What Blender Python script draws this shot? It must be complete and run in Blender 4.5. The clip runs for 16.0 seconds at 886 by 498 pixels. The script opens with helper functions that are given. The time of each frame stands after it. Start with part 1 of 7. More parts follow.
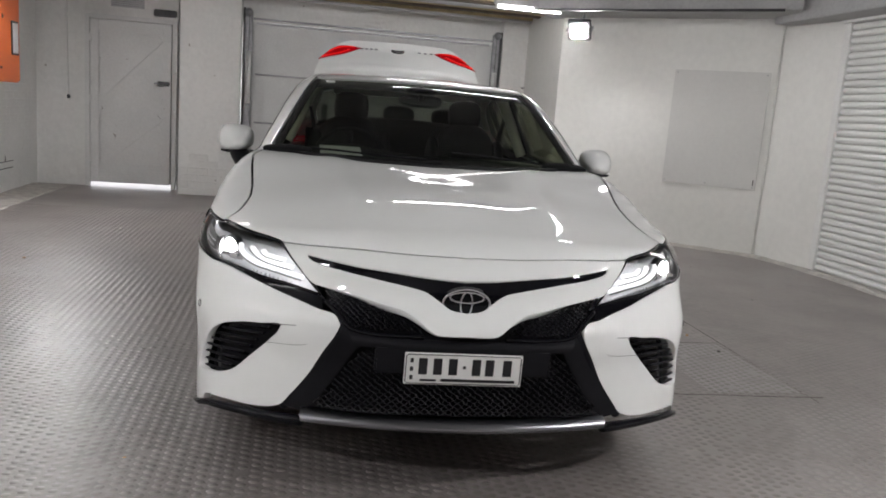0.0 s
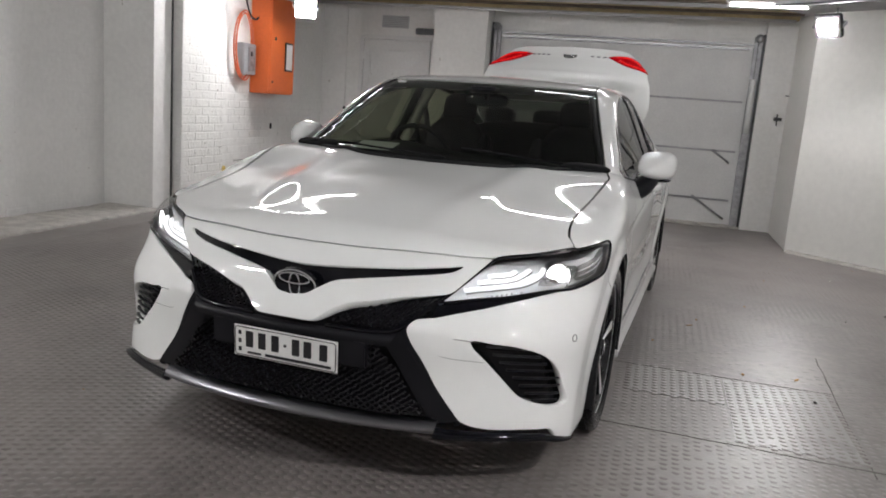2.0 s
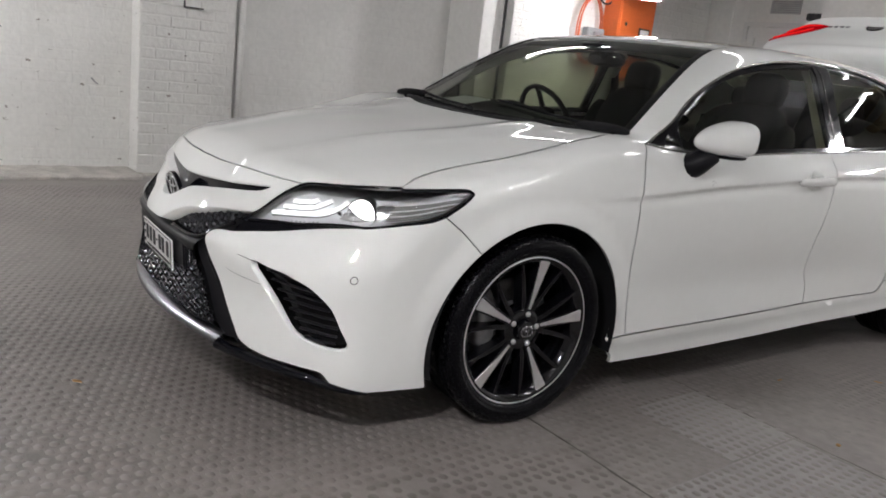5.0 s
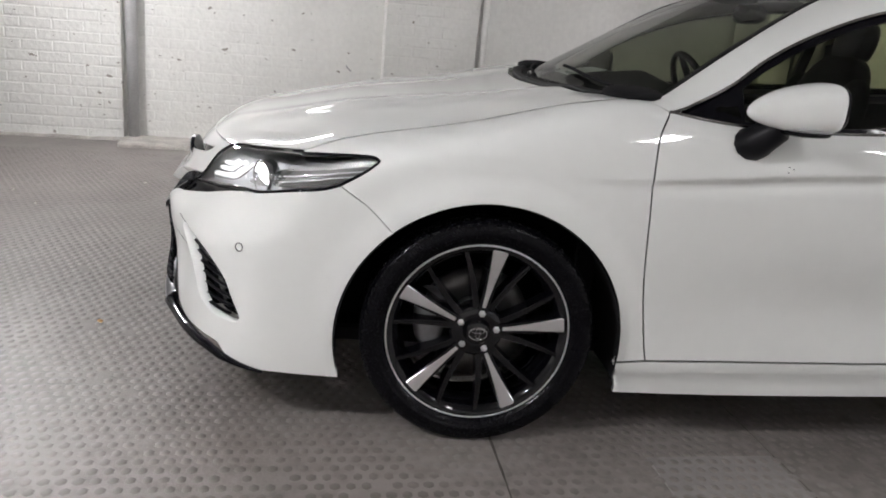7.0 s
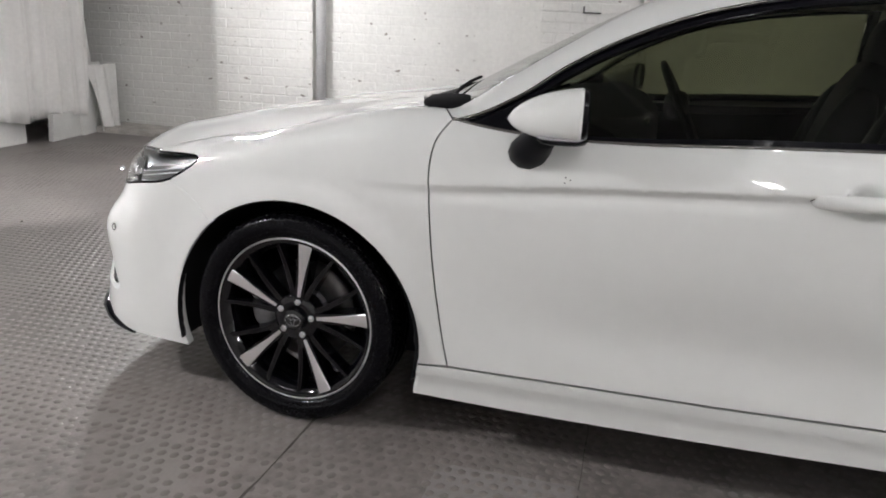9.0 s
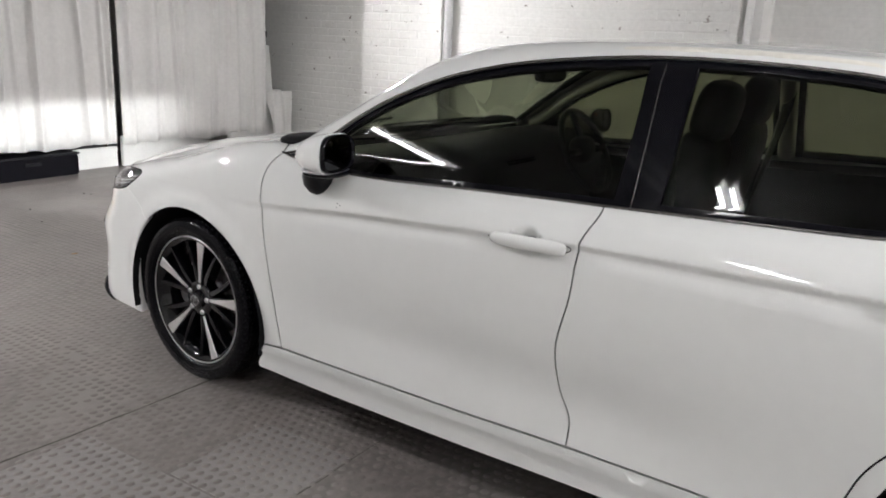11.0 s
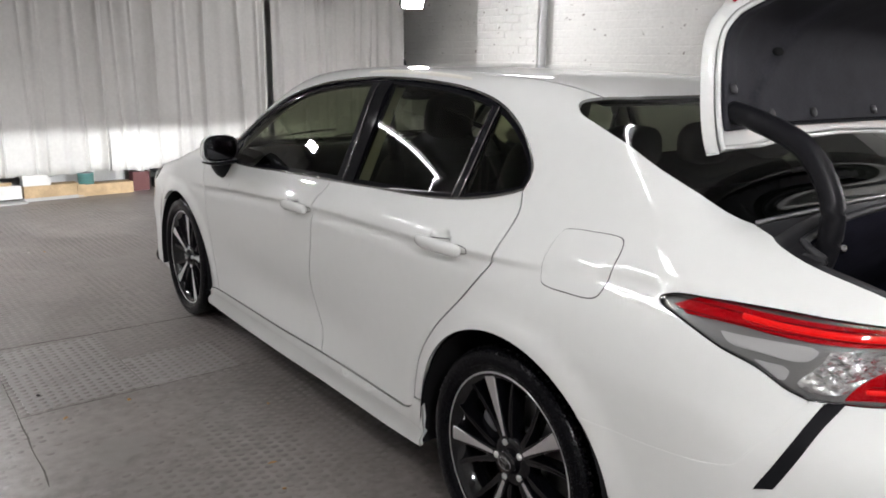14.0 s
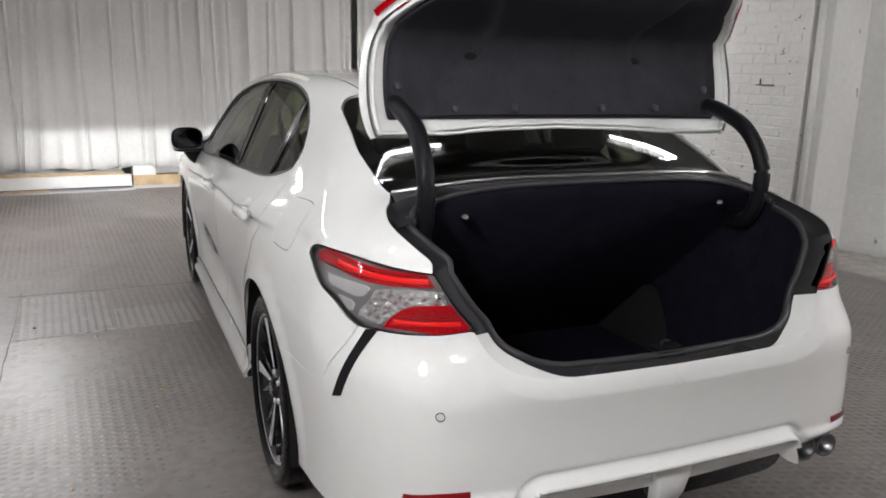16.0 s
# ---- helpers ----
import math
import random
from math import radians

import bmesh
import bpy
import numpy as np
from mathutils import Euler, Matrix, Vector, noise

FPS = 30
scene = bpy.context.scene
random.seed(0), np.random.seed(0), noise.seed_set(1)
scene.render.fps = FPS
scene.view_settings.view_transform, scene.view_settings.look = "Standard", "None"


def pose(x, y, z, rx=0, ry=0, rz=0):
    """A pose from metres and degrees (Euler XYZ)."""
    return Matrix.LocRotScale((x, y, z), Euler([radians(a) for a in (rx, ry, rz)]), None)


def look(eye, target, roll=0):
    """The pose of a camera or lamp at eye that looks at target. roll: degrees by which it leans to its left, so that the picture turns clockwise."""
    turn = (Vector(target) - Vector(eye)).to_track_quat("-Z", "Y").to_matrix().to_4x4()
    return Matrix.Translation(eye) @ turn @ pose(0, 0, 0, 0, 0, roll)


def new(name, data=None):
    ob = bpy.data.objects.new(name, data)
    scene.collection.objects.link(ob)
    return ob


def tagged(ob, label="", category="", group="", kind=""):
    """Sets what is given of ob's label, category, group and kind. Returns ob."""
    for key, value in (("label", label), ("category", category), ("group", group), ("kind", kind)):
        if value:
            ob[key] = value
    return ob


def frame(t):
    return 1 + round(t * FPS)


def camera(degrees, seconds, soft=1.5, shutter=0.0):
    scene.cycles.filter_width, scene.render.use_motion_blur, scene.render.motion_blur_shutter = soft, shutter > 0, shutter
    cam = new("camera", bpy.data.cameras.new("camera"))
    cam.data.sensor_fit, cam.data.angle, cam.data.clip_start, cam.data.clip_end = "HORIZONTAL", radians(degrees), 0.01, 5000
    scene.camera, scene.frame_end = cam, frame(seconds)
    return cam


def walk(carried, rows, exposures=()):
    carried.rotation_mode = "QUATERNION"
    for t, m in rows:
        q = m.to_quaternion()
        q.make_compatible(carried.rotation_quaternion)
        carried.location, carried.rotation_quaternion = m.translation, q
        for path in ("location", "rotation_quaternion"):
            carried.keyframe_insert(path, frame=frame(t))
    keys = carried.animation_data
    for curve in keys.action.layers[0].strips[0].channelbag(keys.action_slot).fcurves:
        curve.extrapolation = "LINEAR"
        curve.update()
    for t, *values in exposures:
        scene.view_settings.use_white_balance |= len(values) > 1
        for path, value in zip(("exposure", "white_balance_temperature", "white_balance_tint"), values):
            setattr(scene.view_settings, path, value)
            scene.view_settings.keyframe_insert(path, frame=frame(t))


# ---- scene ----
cam = camera(59.5, 16.0, 1.8)
PATH = [
    (0, (-0.407, -3.285, 1.234), (-0.139, -1.332, 0.892), 4.4),
    (0.5, (-0.014, -3.283, 1.212), (0.037, -1.314, 0.86), 4.5),
    (1, (0.395, -3.222, 1.22), (0.218, -1.262, 0.86), 4.3),
    (1.5, (0.822, -3.202, 1.237), (0.416, -1.277, 0.874), 4.2),
    (2, (1.197, -3.08, 1.25), (0.574, -1.216, 0.885), 4.4),
    (2.5, (1.572, -2.914, 1.245), (0.75, -1.129, 0.874), 4.7),
    (3, (1.919, -2.729, 1.255), (0.927, -1.035, 0.874), 5.2),
    (3.5, (2.175, -2.488, 1.25), (1.031, -0.897, 0.852), 5.9),
    (4, (2.445, -2.28, 1.243), (1.159, -0.805, 0.83), 6.5),
    (4.5, (2.616, -2.015, 1.225), (1.178, -0.694, 0.791), 6.8),
    (5, (2.751, -1.718, 1.19), (1.166, -0.59, 0.724), 6.9),
    (5.2, (2.811, -1.593, 1.176), (1.172, -0.552, 0.695), 7.0),
    (7.3, (2.905, -0.158, 1.176), (0.992, -0.054, 0.604), 4.4),
    (7.5, (2.901, -0.019, 1.19), (0.987, 0.003, 0.61), 4.1),
    (8, (2.924, 0.349, 1.208), (1.017, 0.184, 0.627), 3.5),
    (8.5, (2.913, 0.693, 1.197), (1.024, 0.345, 0.642), 3.3),
    (9, (2.902, 1.092, 1.241), (1.065, 0.533, 0.683), 2.6),
    (9.5, (2.884, 1.451, 1.275), (1.092, 0.739, 0.746), 2.8),
    (9.7, (2.831, 1.612, 1.281), (1.075, 0.809, 0.759), 2.6),
    (11.8, (2.672, 3.016, 1.456), (1.198, 1.777, 0.916), 2.3),
    (12, (2.645, 3.136, 1.456), (1.205, 1.858, 0.915), 1.9),
    (12.5, (2.562, 3.477, 1.451), (1.218, 2.096, 0.918), 1.8),
    (13, (2.48, 3.793, 1.454), (1.221, 2.327, 0.94), 1.6),
    (13.5, (2.377, 4.075, 1.445), (1.179, 2.551, 0.953), 1.3),
    (14, (2.213, 4.346, 1.447), (1.074, 2.77, 0.977), 1.0),
    (14.5, (2.029, 4.635, 1.443), (0.952, 3.012, 0.99), 1.0),
    (15, (1.781, 4.88, 1.429), (0.791, 3.2, 0.985), 1.1),
    (15.5, (1.562, 5.145, 1.439), (0.675, 3.408, 0.996), 1.2),
    (16, (1.347, 5.405, 1.445), (0.576, 3.615, 0.994), 1.3),
]
EXPOSURES = [(0, -.08), (3, -.04), (5, .02), (7.5, .20), (8.5, .24), (9.5, .30), (12, .16), (13.5, .02), (16, .02)]
walk(cam, [(t, look(eye, target, roll)) for t, eye, target, roll in PATH], EXPOSURES)

# ---- light of the place ----
world = bpy.data.worlds.new("world")
world.use_nodes = True
world.node_tree.nodes["Background"].inputs["Color"].default_value = (.02, .02, .022, 1)
scene.world = world

from mathutils.geometry import delaunay_2d_cdt


# ---- materials ----
def material(name, base, rough=.5, metal=0., coat=0., bump=None, mottle=None, emit=None, spec=.5, ior=None):
    """A surface: base colour, gloss, two scales of variation (mottle: size, amount; bump: size, height in metres)."""
    m = bpy.data.materials.new(name)
    m.use_nodes = True
    nt = m.node_tree
    b = nt.nodes["Principled BSDF"]
    b.inputs["Base Color"].default_value = (*base, 1)
    b.inputs["Roughness"].default_value = rough
    b.inputs["Metallic"].default_value = metal
    b.inputs["Specular IOR Level"].default_value = spec
    b.inputs["Coat Weight"].default_value = coat
    b.inputs["Coat Roughness"].default_value = .02
    if emit:
        b.inputs["Emission Color"].default_value = (*emit[0], 1)
        b.inputs["Emission Strength"].default_value = emit[1]
    pos = nt.nodes.new("ShaderNodeNewGeometry")
    if mottle:
        big, fine = nt.nodes.new("ShaderNodeTexNoise"), nt.nodes.new("ShaderNodeTexNoise")
        for n, s in ((big, mottle[0]), (fine, mottle[0] / 14)):
            n.inputs["Scale"].default_value = 1 / s
            n.inputs["Detail"].default_value = 5
            nt.links.new(pos.outputs["Position"], n.inputs["Vector"])
        add = nt.nodes.new("ShaderNodeMath")
        add.operation = "ADD"
        nt.links.new(big.outputs["Fac"], add.inputs[0])
        nt.links.new(fine.outputs["Fac"], add.inputs[1])
        ramp = nt.nodes.new("ShaderNodeMapRange")
        ramp.inputs["From Min"].default_value, ramp.inputs["From Max"].default_value = .75, 1.25
        ramp.inputs["To Min"].default_value, ramp.inputs["To Max"].default_value = 1 - mottle[1], 1 + mottle[1]
        nt.links.new(add.outputs[0], ramp.inputs["Value"])
        mul = nt.nodes.new("ShaderNodeVectorMath")
        mul.operation = "SCALE"
        mul.inputs[0].default_value = base
        nt.links.new(ramp.outputs[0], mul.inputs["Scale"])
        nt.links.new(mul.outputs[0], b.inputs["Base Color"])
        rr = nt.nodes.new("ShaderNodeMapRange")
        rr.inputs["To Min"].default_value, rr.inputs["To Max"].default_value = max(rough - .12, .02), min(rough + .12, 1)
        nt.links.new(fine.outputs["Fac"], rr.inputs["Value"])
        nt.links.new(rr.outputs[0], b.inputs["Roughness"])
    if bump:
        n = nt.nodes.new("ShaderNodeTexNoise")
        n.inputs["Scale"].default_value = 1 / bump[0]
        n.inputs["Detail"].default_value = 4
        nt.links.new(pos.outputs["Position"], n.inputs["Vector"])
        bp = nt.nodes.new("ShaderNodeBump")
        bp.inputs["Distance"].default_value = bump[1]
        nt.links.new(n.outputs["Fac"], bp.inputs["Height"])
        nt.links.new(bp.outputs["Normal"], b.inputs["Normal"])
    return m


def glass(name, tint, rough=0.0, ior=1.5):
    """Thin tinted glass: clear with a Fresnel gloss."""
    m = bpy.data.materials.new(name)
    m.use_nodes = True
    nt = m.node_tree
    nt.nodes.remove(nt.nodes["Principled BSDF"])
    clear, gloss = nt.nodes.new("ShaderNodeBsdfTransparent"), nt.nodes.new("ShaderNodeBsdfGlossy")
    clear.inputs["Color"].default_value = (*tint, 1)
    gloss.inputs["Roughness"].default_value = rough
    fr, mix = nt.nodes.new("ShaderNodeLayerWeight"), nt.nodes.new("ShaderNodeMixShader")
    fr.inputs["Blend"].default_value = .5
    steep, scale = nt.nodes.new("ShaderNodeMath"), nt.nodes.new("ShaderNodeMath")
    steep.operation, scale.operation = "POWER", "MULTIPLY_ADD"
    steep.inputs[1].default_value = 5.0
    low = ((ior - 1) / (ior + 1)) ** 2
    scale.inputs[1].default_value, scale.inputs[2].default_value = 1 - low, low
    nt.links.new(fr.outputs["Facing"], steep.inputs[0])
    nt.links.new(steep.outputs[0], scale.inputs[0])
    nt.links.new(scale.outputs[0], mix.inputs[0])
    nt.links.new(clear.outputs[0], mix.inputs[1])
    nt.links.new(gloss.outputs[0], mix.inputs[2])
    nt.links.new(mix.outputs[0], nt.nodes["Material Output"].inputs["Surface"])
    return m


PAINT = material("white_car_paint", (.79, .80, .785), .62, coat=1.0, mottle=(.6, .012), spec=.15)
PAINT.node_tree.nodes["Principled BSDF"].inputs["Coat IOR"].default_value = 1.62
GLOSS_BLACK = material("gloss_black_plastic", (.004, .004, .006), .07, spec=.24)
SATIN_BLACK = material("satin_black_plastic", (.009, .009, .011), .40, mottle=(.05, .1), spec=0.17)
MATT_BLACK = material("matt_black_liner", (.012, .012, .013), .85, spec=0.08)
GAP_BLACK = material("black_rubber_seal", (.012, .012, .013), .6, spec=0.2)
GUTTER = material("dark_grey_gutter_coat", (.016, .016, .018), .5, mottle=(.05, .15), spec=.25)
SEAL = material("dull_rubber_weatherstrip", (.03, .03, .033), .5)
CHROME = material("chrome", (.75, .75, .77), .07, metal=1.0)
SATIN_SILVER = material("satin_silver_trim", (.5, .5, .52), .28, metal=1.0)
DARK_SILVER = material("dark_silver_trim", (.22, .22, .235), .33, metal=1.0)
ALLOY = material("machined_alloy", (.90, .90, .91), .34, metal=1.0)
RIM_BLACK = material("gloss_black_rim", (.003, .003, .0042), .09, spec=.5)
TYRE = material("tyre_rubber", (.003, .003, .0042), .25, bump=(.02, .0005), mottle=(.08, .15), spec=0.13)
TREAD = material("tyre_tread", (.009, .009, .009), .75, spec=0.1)
IRON = material("brake_iron", (.15, .145, .145), .4, metal=.9, mottle=(.03, .2))
CALIPER = material("cast_caliper", (.3, .3, .31), .45, metal=.6, mottle=(.03, .15))
WINDSCREEN = glass("windscreen_glass", (.52, .56, .49))
SIDE_GLASS = glass("tinted_side_glass", (.35, .365, .275))
REAR_GLASS = glass("tinted_rear_glass", (.26, .28, .25))
LAMP_CLEAR = glass("clear_lamp_cover", (.93, .93, .93))
RED_LENS = material("red_lamp_lens", (.26, .0004, .0028), .2, coat=.0, spec=.08, bump=(.010, .005), emit=((1, .0, .010), .12))
RED_DARK = material("dark_red_lens_rib", (.05, .0004, .001), .3, spec=.1)
LAMP_SMOKED = material("smoked_lamp_inner", (.19, .19, .188), .3, metal=.3)
LAMP_PALE = material("lamp_inner_pale", (.43, .43, .43), .35, metal=.2)
RED_REFLEX = material("red_reflector_lens", (.2, .002, .004), .2, coat=.2)
MOULDING = material("dark_bright_moulding", (.20, .19, .185), .22, metal=1.0)
RED_GLOW = material("lit_red_light_bar", (.3, .004, .004), .3, spec=.1, emit=((1, .012, .012), .62))
LAMP_WHITE = material("lit_daytime_light_guide", (.9, .9, .9), .3, emit=((.97, .98, 1), 1.1))
LAMP_HOT = material("lit_projector_lens", (.9, .9, .9), .1, emit=((1, 1, 1), 7.0))
REFLECTOR = material("lamp_reflector", (.8, .8, .82), .12, metal=1.0, bump=(.012, .002))
LAMP_GREY = material("lamp_inner_grey", (.2, .2, .2), .3, metal=.3)
HEAD_INNER = material("silver_headlight_inner", (.82, .83, .85), .28, metal=.2, bump=(.03, .006))
CRYSTAL = material("faceted_clear_reflector", (.7, .7, .71), .14, metal=.85, bump=(.03, .02))
# reflectance cut low: the mirror's dark reflection is put into its colour
MIRROR = material("mirror_glass", (.05, .052, .056), .02, metal=1.0)
LEATHER = material("black_seat_trim", (.008, .008, .01), .55, bump=(.004, .0004), mottle=(.1, .15), spec=0.08)
HEADLINING = material("pale_grey_headlining", (.72, .70, .64), .9, mottle=(.02, .06))
CABIN_DARK = material("dark_cabin_plastic", (.006, .006, .008), .6, mottle=(.05, .15), spec=0.1)
CARPET = material("black_boot_carpet", (.010, .010, .016), .95, bump=(.004, .001), mottle=(.06, .3), spec=0.03)
LINING = material("black_boot_lining", (.030, .030, .036), .8, bump=(.003, .0005), mottle=(.1, .2), spec=0.12)
PLATE_WHITE = material("white_number_plate", (.78, .78, .76), .4)
MESH_BLACK = material("moulded_grille_mesh", (.022, .022, .026), .26, spec=.75)
INK = material("black_plate_ink", (.01, .01, .012), .5)
PAPER = material("white_paper", (.75, .76, .76), .8)
PANEL_GAP = .0022
def curve(*pts):
    """A smooth function through a few (at, value) pairs: natural cubic spline, straight beyond its ends."""
    px = np.array([p[0] for p in pts], float)
    py = np.array([p[1] for p in pts], float)
    n = len(px)
    h = np.diff(px)
    a = np.zeros((n, n))
    r = np.zeros(n)
    a[0, 0] = a[-1, -1] = 1
    for i in range(1, n - 1):
        a[i, i - 1:i + 2] = h[i - 1], 2 * (h[i - 1] + h[i]), h[i]
        r[i] = 6 * ((py[i + 1] - py[i]) / h[i] - (py[i] - py[i - 1]) / h[i - 1])
    m = np.linalg.solve(a, r)

    def at(v):
        v = np.asarray(v, float)
        c = np.clip(v, px[0], px[-1])
        i = np.clip(np.searchsorted(px, c) - 1, 0, n - 2)
        t0, t1, hi = px[i + 1] - c, c - px[i], h[i]
        out = (m[i] * t0 ** 3 + m[i + 1] * t1 ** 3) / (6 * hi) + (py[i] / hi - m[i] * hi / 6) * t0 + (py[i + 1] / hi - m[i + 1] * hi / 6) * t1
        s0 = (py[1] - py[0]) / h[0] - m[1] * h[0] / 6
        s1 = (py[-1] - py[-2]) / h[-1] + m[-2] * h[-1] / 6
        return out + np.minimum(v - px[0], 0) * s0 + np.maximum(v - px[-1], 0) * s1
    return at


def smax(a, b, k):
    h = np.maximum(k - np.abs(a - b), 0) / k
    return np.maximum(a, b) + h * h * k / 4


def smin(a, b, k):
    return -smax(-a, -b, k)


# half width along the car (at hip height) and its change with height
WIDE = curve((-1.1, .86), (-.7, .893), (-.4, .905), (0, .908), (.5, .905), (1.4, .912), (2.2, .912), (2.825, .915), (3.3, .897), (3.5, .88), (3.65, .845), (3.85, .78))
TUCK = curve((.1, -.05), (.18, -.03), (.28, -.025), (.4, -.022), (.55, -.012), (.7, -.001), (.8, .0), (.87, -.004), (.95, -.03), (1.02, -.075), (1.1, -.14), (1.3, -.33))
# nose: how far the front reaches, by half width and height
NOSE = curve((0, -.965), (.2, -.960), (.4, -.932), (.58, -.855), (.75, -.768), (.86, -.665), (.95, -.53), (1.1, -.26))
NOSEZ = curve((.1, .0), (.2, -.03), (.3, -.03), (.45, -.014), (.56, -.012), (.65, .055), (.74, .085), (.8, .12), (.86, .2), (.95, .5))
TAIL = curve((0, 3.895), (.3, 3.89), (.5, 3.88), (.62, 3.862), (.72, 3.815), (.8, 3.72), (.88, 3.55), (1.0, 3.2))
TAILZ = curve((.1, -.06), (.25, -.03), (.4, 0.), (.62, 0.), (.7, -.01), (.78, -.06), (.85, -.08), (.95, -.095), (1.05, -.12), (1.2, -.2))
# bonnet and boot deck: height on the middle line and the fall towards the sides
DECK = curve((-1.05, .66), (-.95, .73), (-.87, .79), (-.68, .853), (-.4, .913), (0, .965), (.25, .998), (.6, 1.025), (1.5, 1.03), (2.6, 1.09), (3.0, 1.13), (3.3, 1.15), (3.6, 1.135), (3.75, 1.105), (3.9, 1.045))
FALL = curve((-1.0, .0), (-.7, .07), (-.45, .075), (-.1, .05), (.25, .0), (.6, .02), (1.5, .05), (2.6, .05), (3.1, .1), (3.5, .15), (3.8, .22))
# glasshouse: roof line on the middle, fall towards the sides, half width at height 1.0
ROOF = curve((-.1, .82), (.1, .92), (.25, .997), (.5, 1.135), (.8, 1.287), (1.0, 1.375), (1.25, 1.423), (1.6, 1.443), (2.0, 1.442), (2.4, 1.428), (2.72, 1.398), (3.0, 1.308), (3.2, 1.213), (3.42, 1.103), (3.6, 1.0))
ROOFC = curve((.0, .19), (.5, .17), (1.0, .085), (1.6, .075), (2.4, .085), (2.7, .1), (3.2, .12))
CABIN = curve((-.2, .70), (.2, .785), (.5, .815), (1.0, .832), (1.8, .838), (2.4, .828), (2.75, .836), (3.0, .83), (3.3, .81), (3.6, .77))
LEAN = curve((.3, .45), (1.8, .45), (2.4, .51), (2.75, .66), (3.2, .75))
CREASE = curve((.2, .795), (.45, .805), (.75, .832), (1.1, .857), (1.4, .876), (1.7, .892), (2.03, .899), (2.37, .908), (2.77, .924), (3.0, .938))
DENTS = ((1.518, .880), (2.516, .923))
ARCHES = ((0.004, .308, .412), (2.826, .322, .405))


def side(y, z):
    w = WIDE(y) + TUCK(z)
    for cy, cz, r in ARCHES:
        d = np.hypot(y - cy, z - cz)
        u = np.clip((r + .085 - d) / .075, 0, 1)
        w = w + .013 * u * u * (3 - 2 * u) * np.clip((z - .2) / .25, 0, 1)
    on = np.clip((y - .2) / .5, 0, 1) * np.clip((3.08 - y) / .35, 0, 1)
    d = z - CREASE(y)
    w = w + on * (.012 * (1 + np.tanh(d / .0055)) / 2 * np.exp(-np.maximum(d, 0) / .11) - .006 * np.exp(-((d + .018) / .018) ** 2))
    for cy, cz in DENTS:
        w = w - .034 * np.clip(1 - ((y - cy) / .050) ** 2 - ((z - cz) / .046) ** 2, 0, 1) ** .55
    scoop = np.exp(-((y - 1.45) / .75) ** 4) * np.exp(-((z - .44) / .11) ** 2)
    hip = np.clip((y - 2.6) / .6, 0, 1) * np.clip((z - .74) / .2, 0, 1)
    return w - .018 * scoop - .028 * hip


def deck(x, y):
    a = np.abs(x)
    return DECK(y) - FALL(y) * (a / .8) ** (2 + 2 * np.clip((y - 1) / 2, 0, 1)) + .012 * np.exp(-((a - .42 - .12 * np.clip(y, -1, 1)) / .07) ** 2) * np.clip((y + .9) / .5, 0, 1) * np.clip((.5 - y) / .3, 0, 1)


def shell(x, y, z):
    """Below zero inside the car's closed outer shell, zero on it."""
    a = np.abs(x)
    body = smax(smax(a - side(y, z), NOSE(a) + NOSEZ(z) - y, .08), y - TAIL(a) - TAILZ(z), .06)
    body = smax(body, z - deck(a, y), .07)
    body = smax(body, .15 - z, .02)
    cabin = smax(a - CABIN(y) + LEAN(y) * (z - 1.0), z - ROOF(y) + ROOFC(y) * a * a, .10)
    cabin = smax(cabin, .97 - z, .02)
    return smin(body, cabin, .025)


def meet(p, d, lo, hi, n=42):
    """Where rays from p along d leave the shell, between lo and hi metres along them."""
    lo = np.full(len(p), float(lo))
    hi = np.full(len(p), float(hi))
    for _ in range(n):
        mid = (lo + hi) / 2
        q = p + d * mid[:, None]
        inside = shell(q[:, 0], q[:, 1], q[:, 2]) < 0
        lo, hi = np.where(inside, mid, lo), np.where(inside, hi, mid)
    return p + d * lo[:, None]


# ---- tools for parts ----
def grad(p):
    e = 4e-4
    g = np.stack([shell(*(p + e * v).T) - shell(*(p - e * v).T) for v in np.eye(3)], 1)
    return g / np.maximum(np.linalg.norm(g, axis=1, keepdims=True), 1e-9)


def mesh_of(name, verts, faces, mat, smooth=True, normals=None):
    me = bpy.data.meshes.new(name)
    me.from_pydata([tuple(map(float, v)) for v in verts], [], [tuple(map(int, f)) for f in faces])
    me.materials.append(mat)
    me.polygons.foreach_set("use_smooth", [smooth] * len(me.polygons))
    if normals is not None:
        me.normals_split_custom_set_from_vertices([tuple(map(float, n)) for n in normals])
    me.update()
    return me


def part(name, data, mat, parent, label="", smooth=None):
    """Links a bmesh or a mesh as one object under a thing or a part."""
    if isinstance(data, bmesh.types.BMesh):
        me = bpy.data.meshes.new(name)
        data.to_mesh(me)
        data.free()
        me.materials.append(mat)
        if smooth is not None:
            me.polygons.foreach_set("use_smooth", [smooth] * len(me.polygons))
    else:
        me = data
    ob = new(name, me)
    ob.parent = parent
    return tagged(ob, label)


def mirrored(me):
    """The same mesh on the car's other side."""
    v = np.empty(len(me.vertices) * 3)
    me.vertices.foreach_get("co", v)
    v = v.reshape(-1, 3) * (-1, 1, 1)
    f = [tuple(reversed(p.vertices)) for p in me.polygons]
    n = None
    if me.has_custom_normals:
        n = np.zeros((len(v), 3))
        for lp, c in zip(me.loops, me.corner_normals):
            n[lp.vertex_index] = (-c.vector[0], c.vector[1], c.vector[2])
    return mesh_of(me.name, v, f, me.materials[0], me.polygons[0].use_smooth, n)


def pair(name, me, parent, label=""):
    """A part of the car's left and its twin on the right."""
    return part(name, me, None, parent, label), part(name, mirrored(me), None, parent, label)


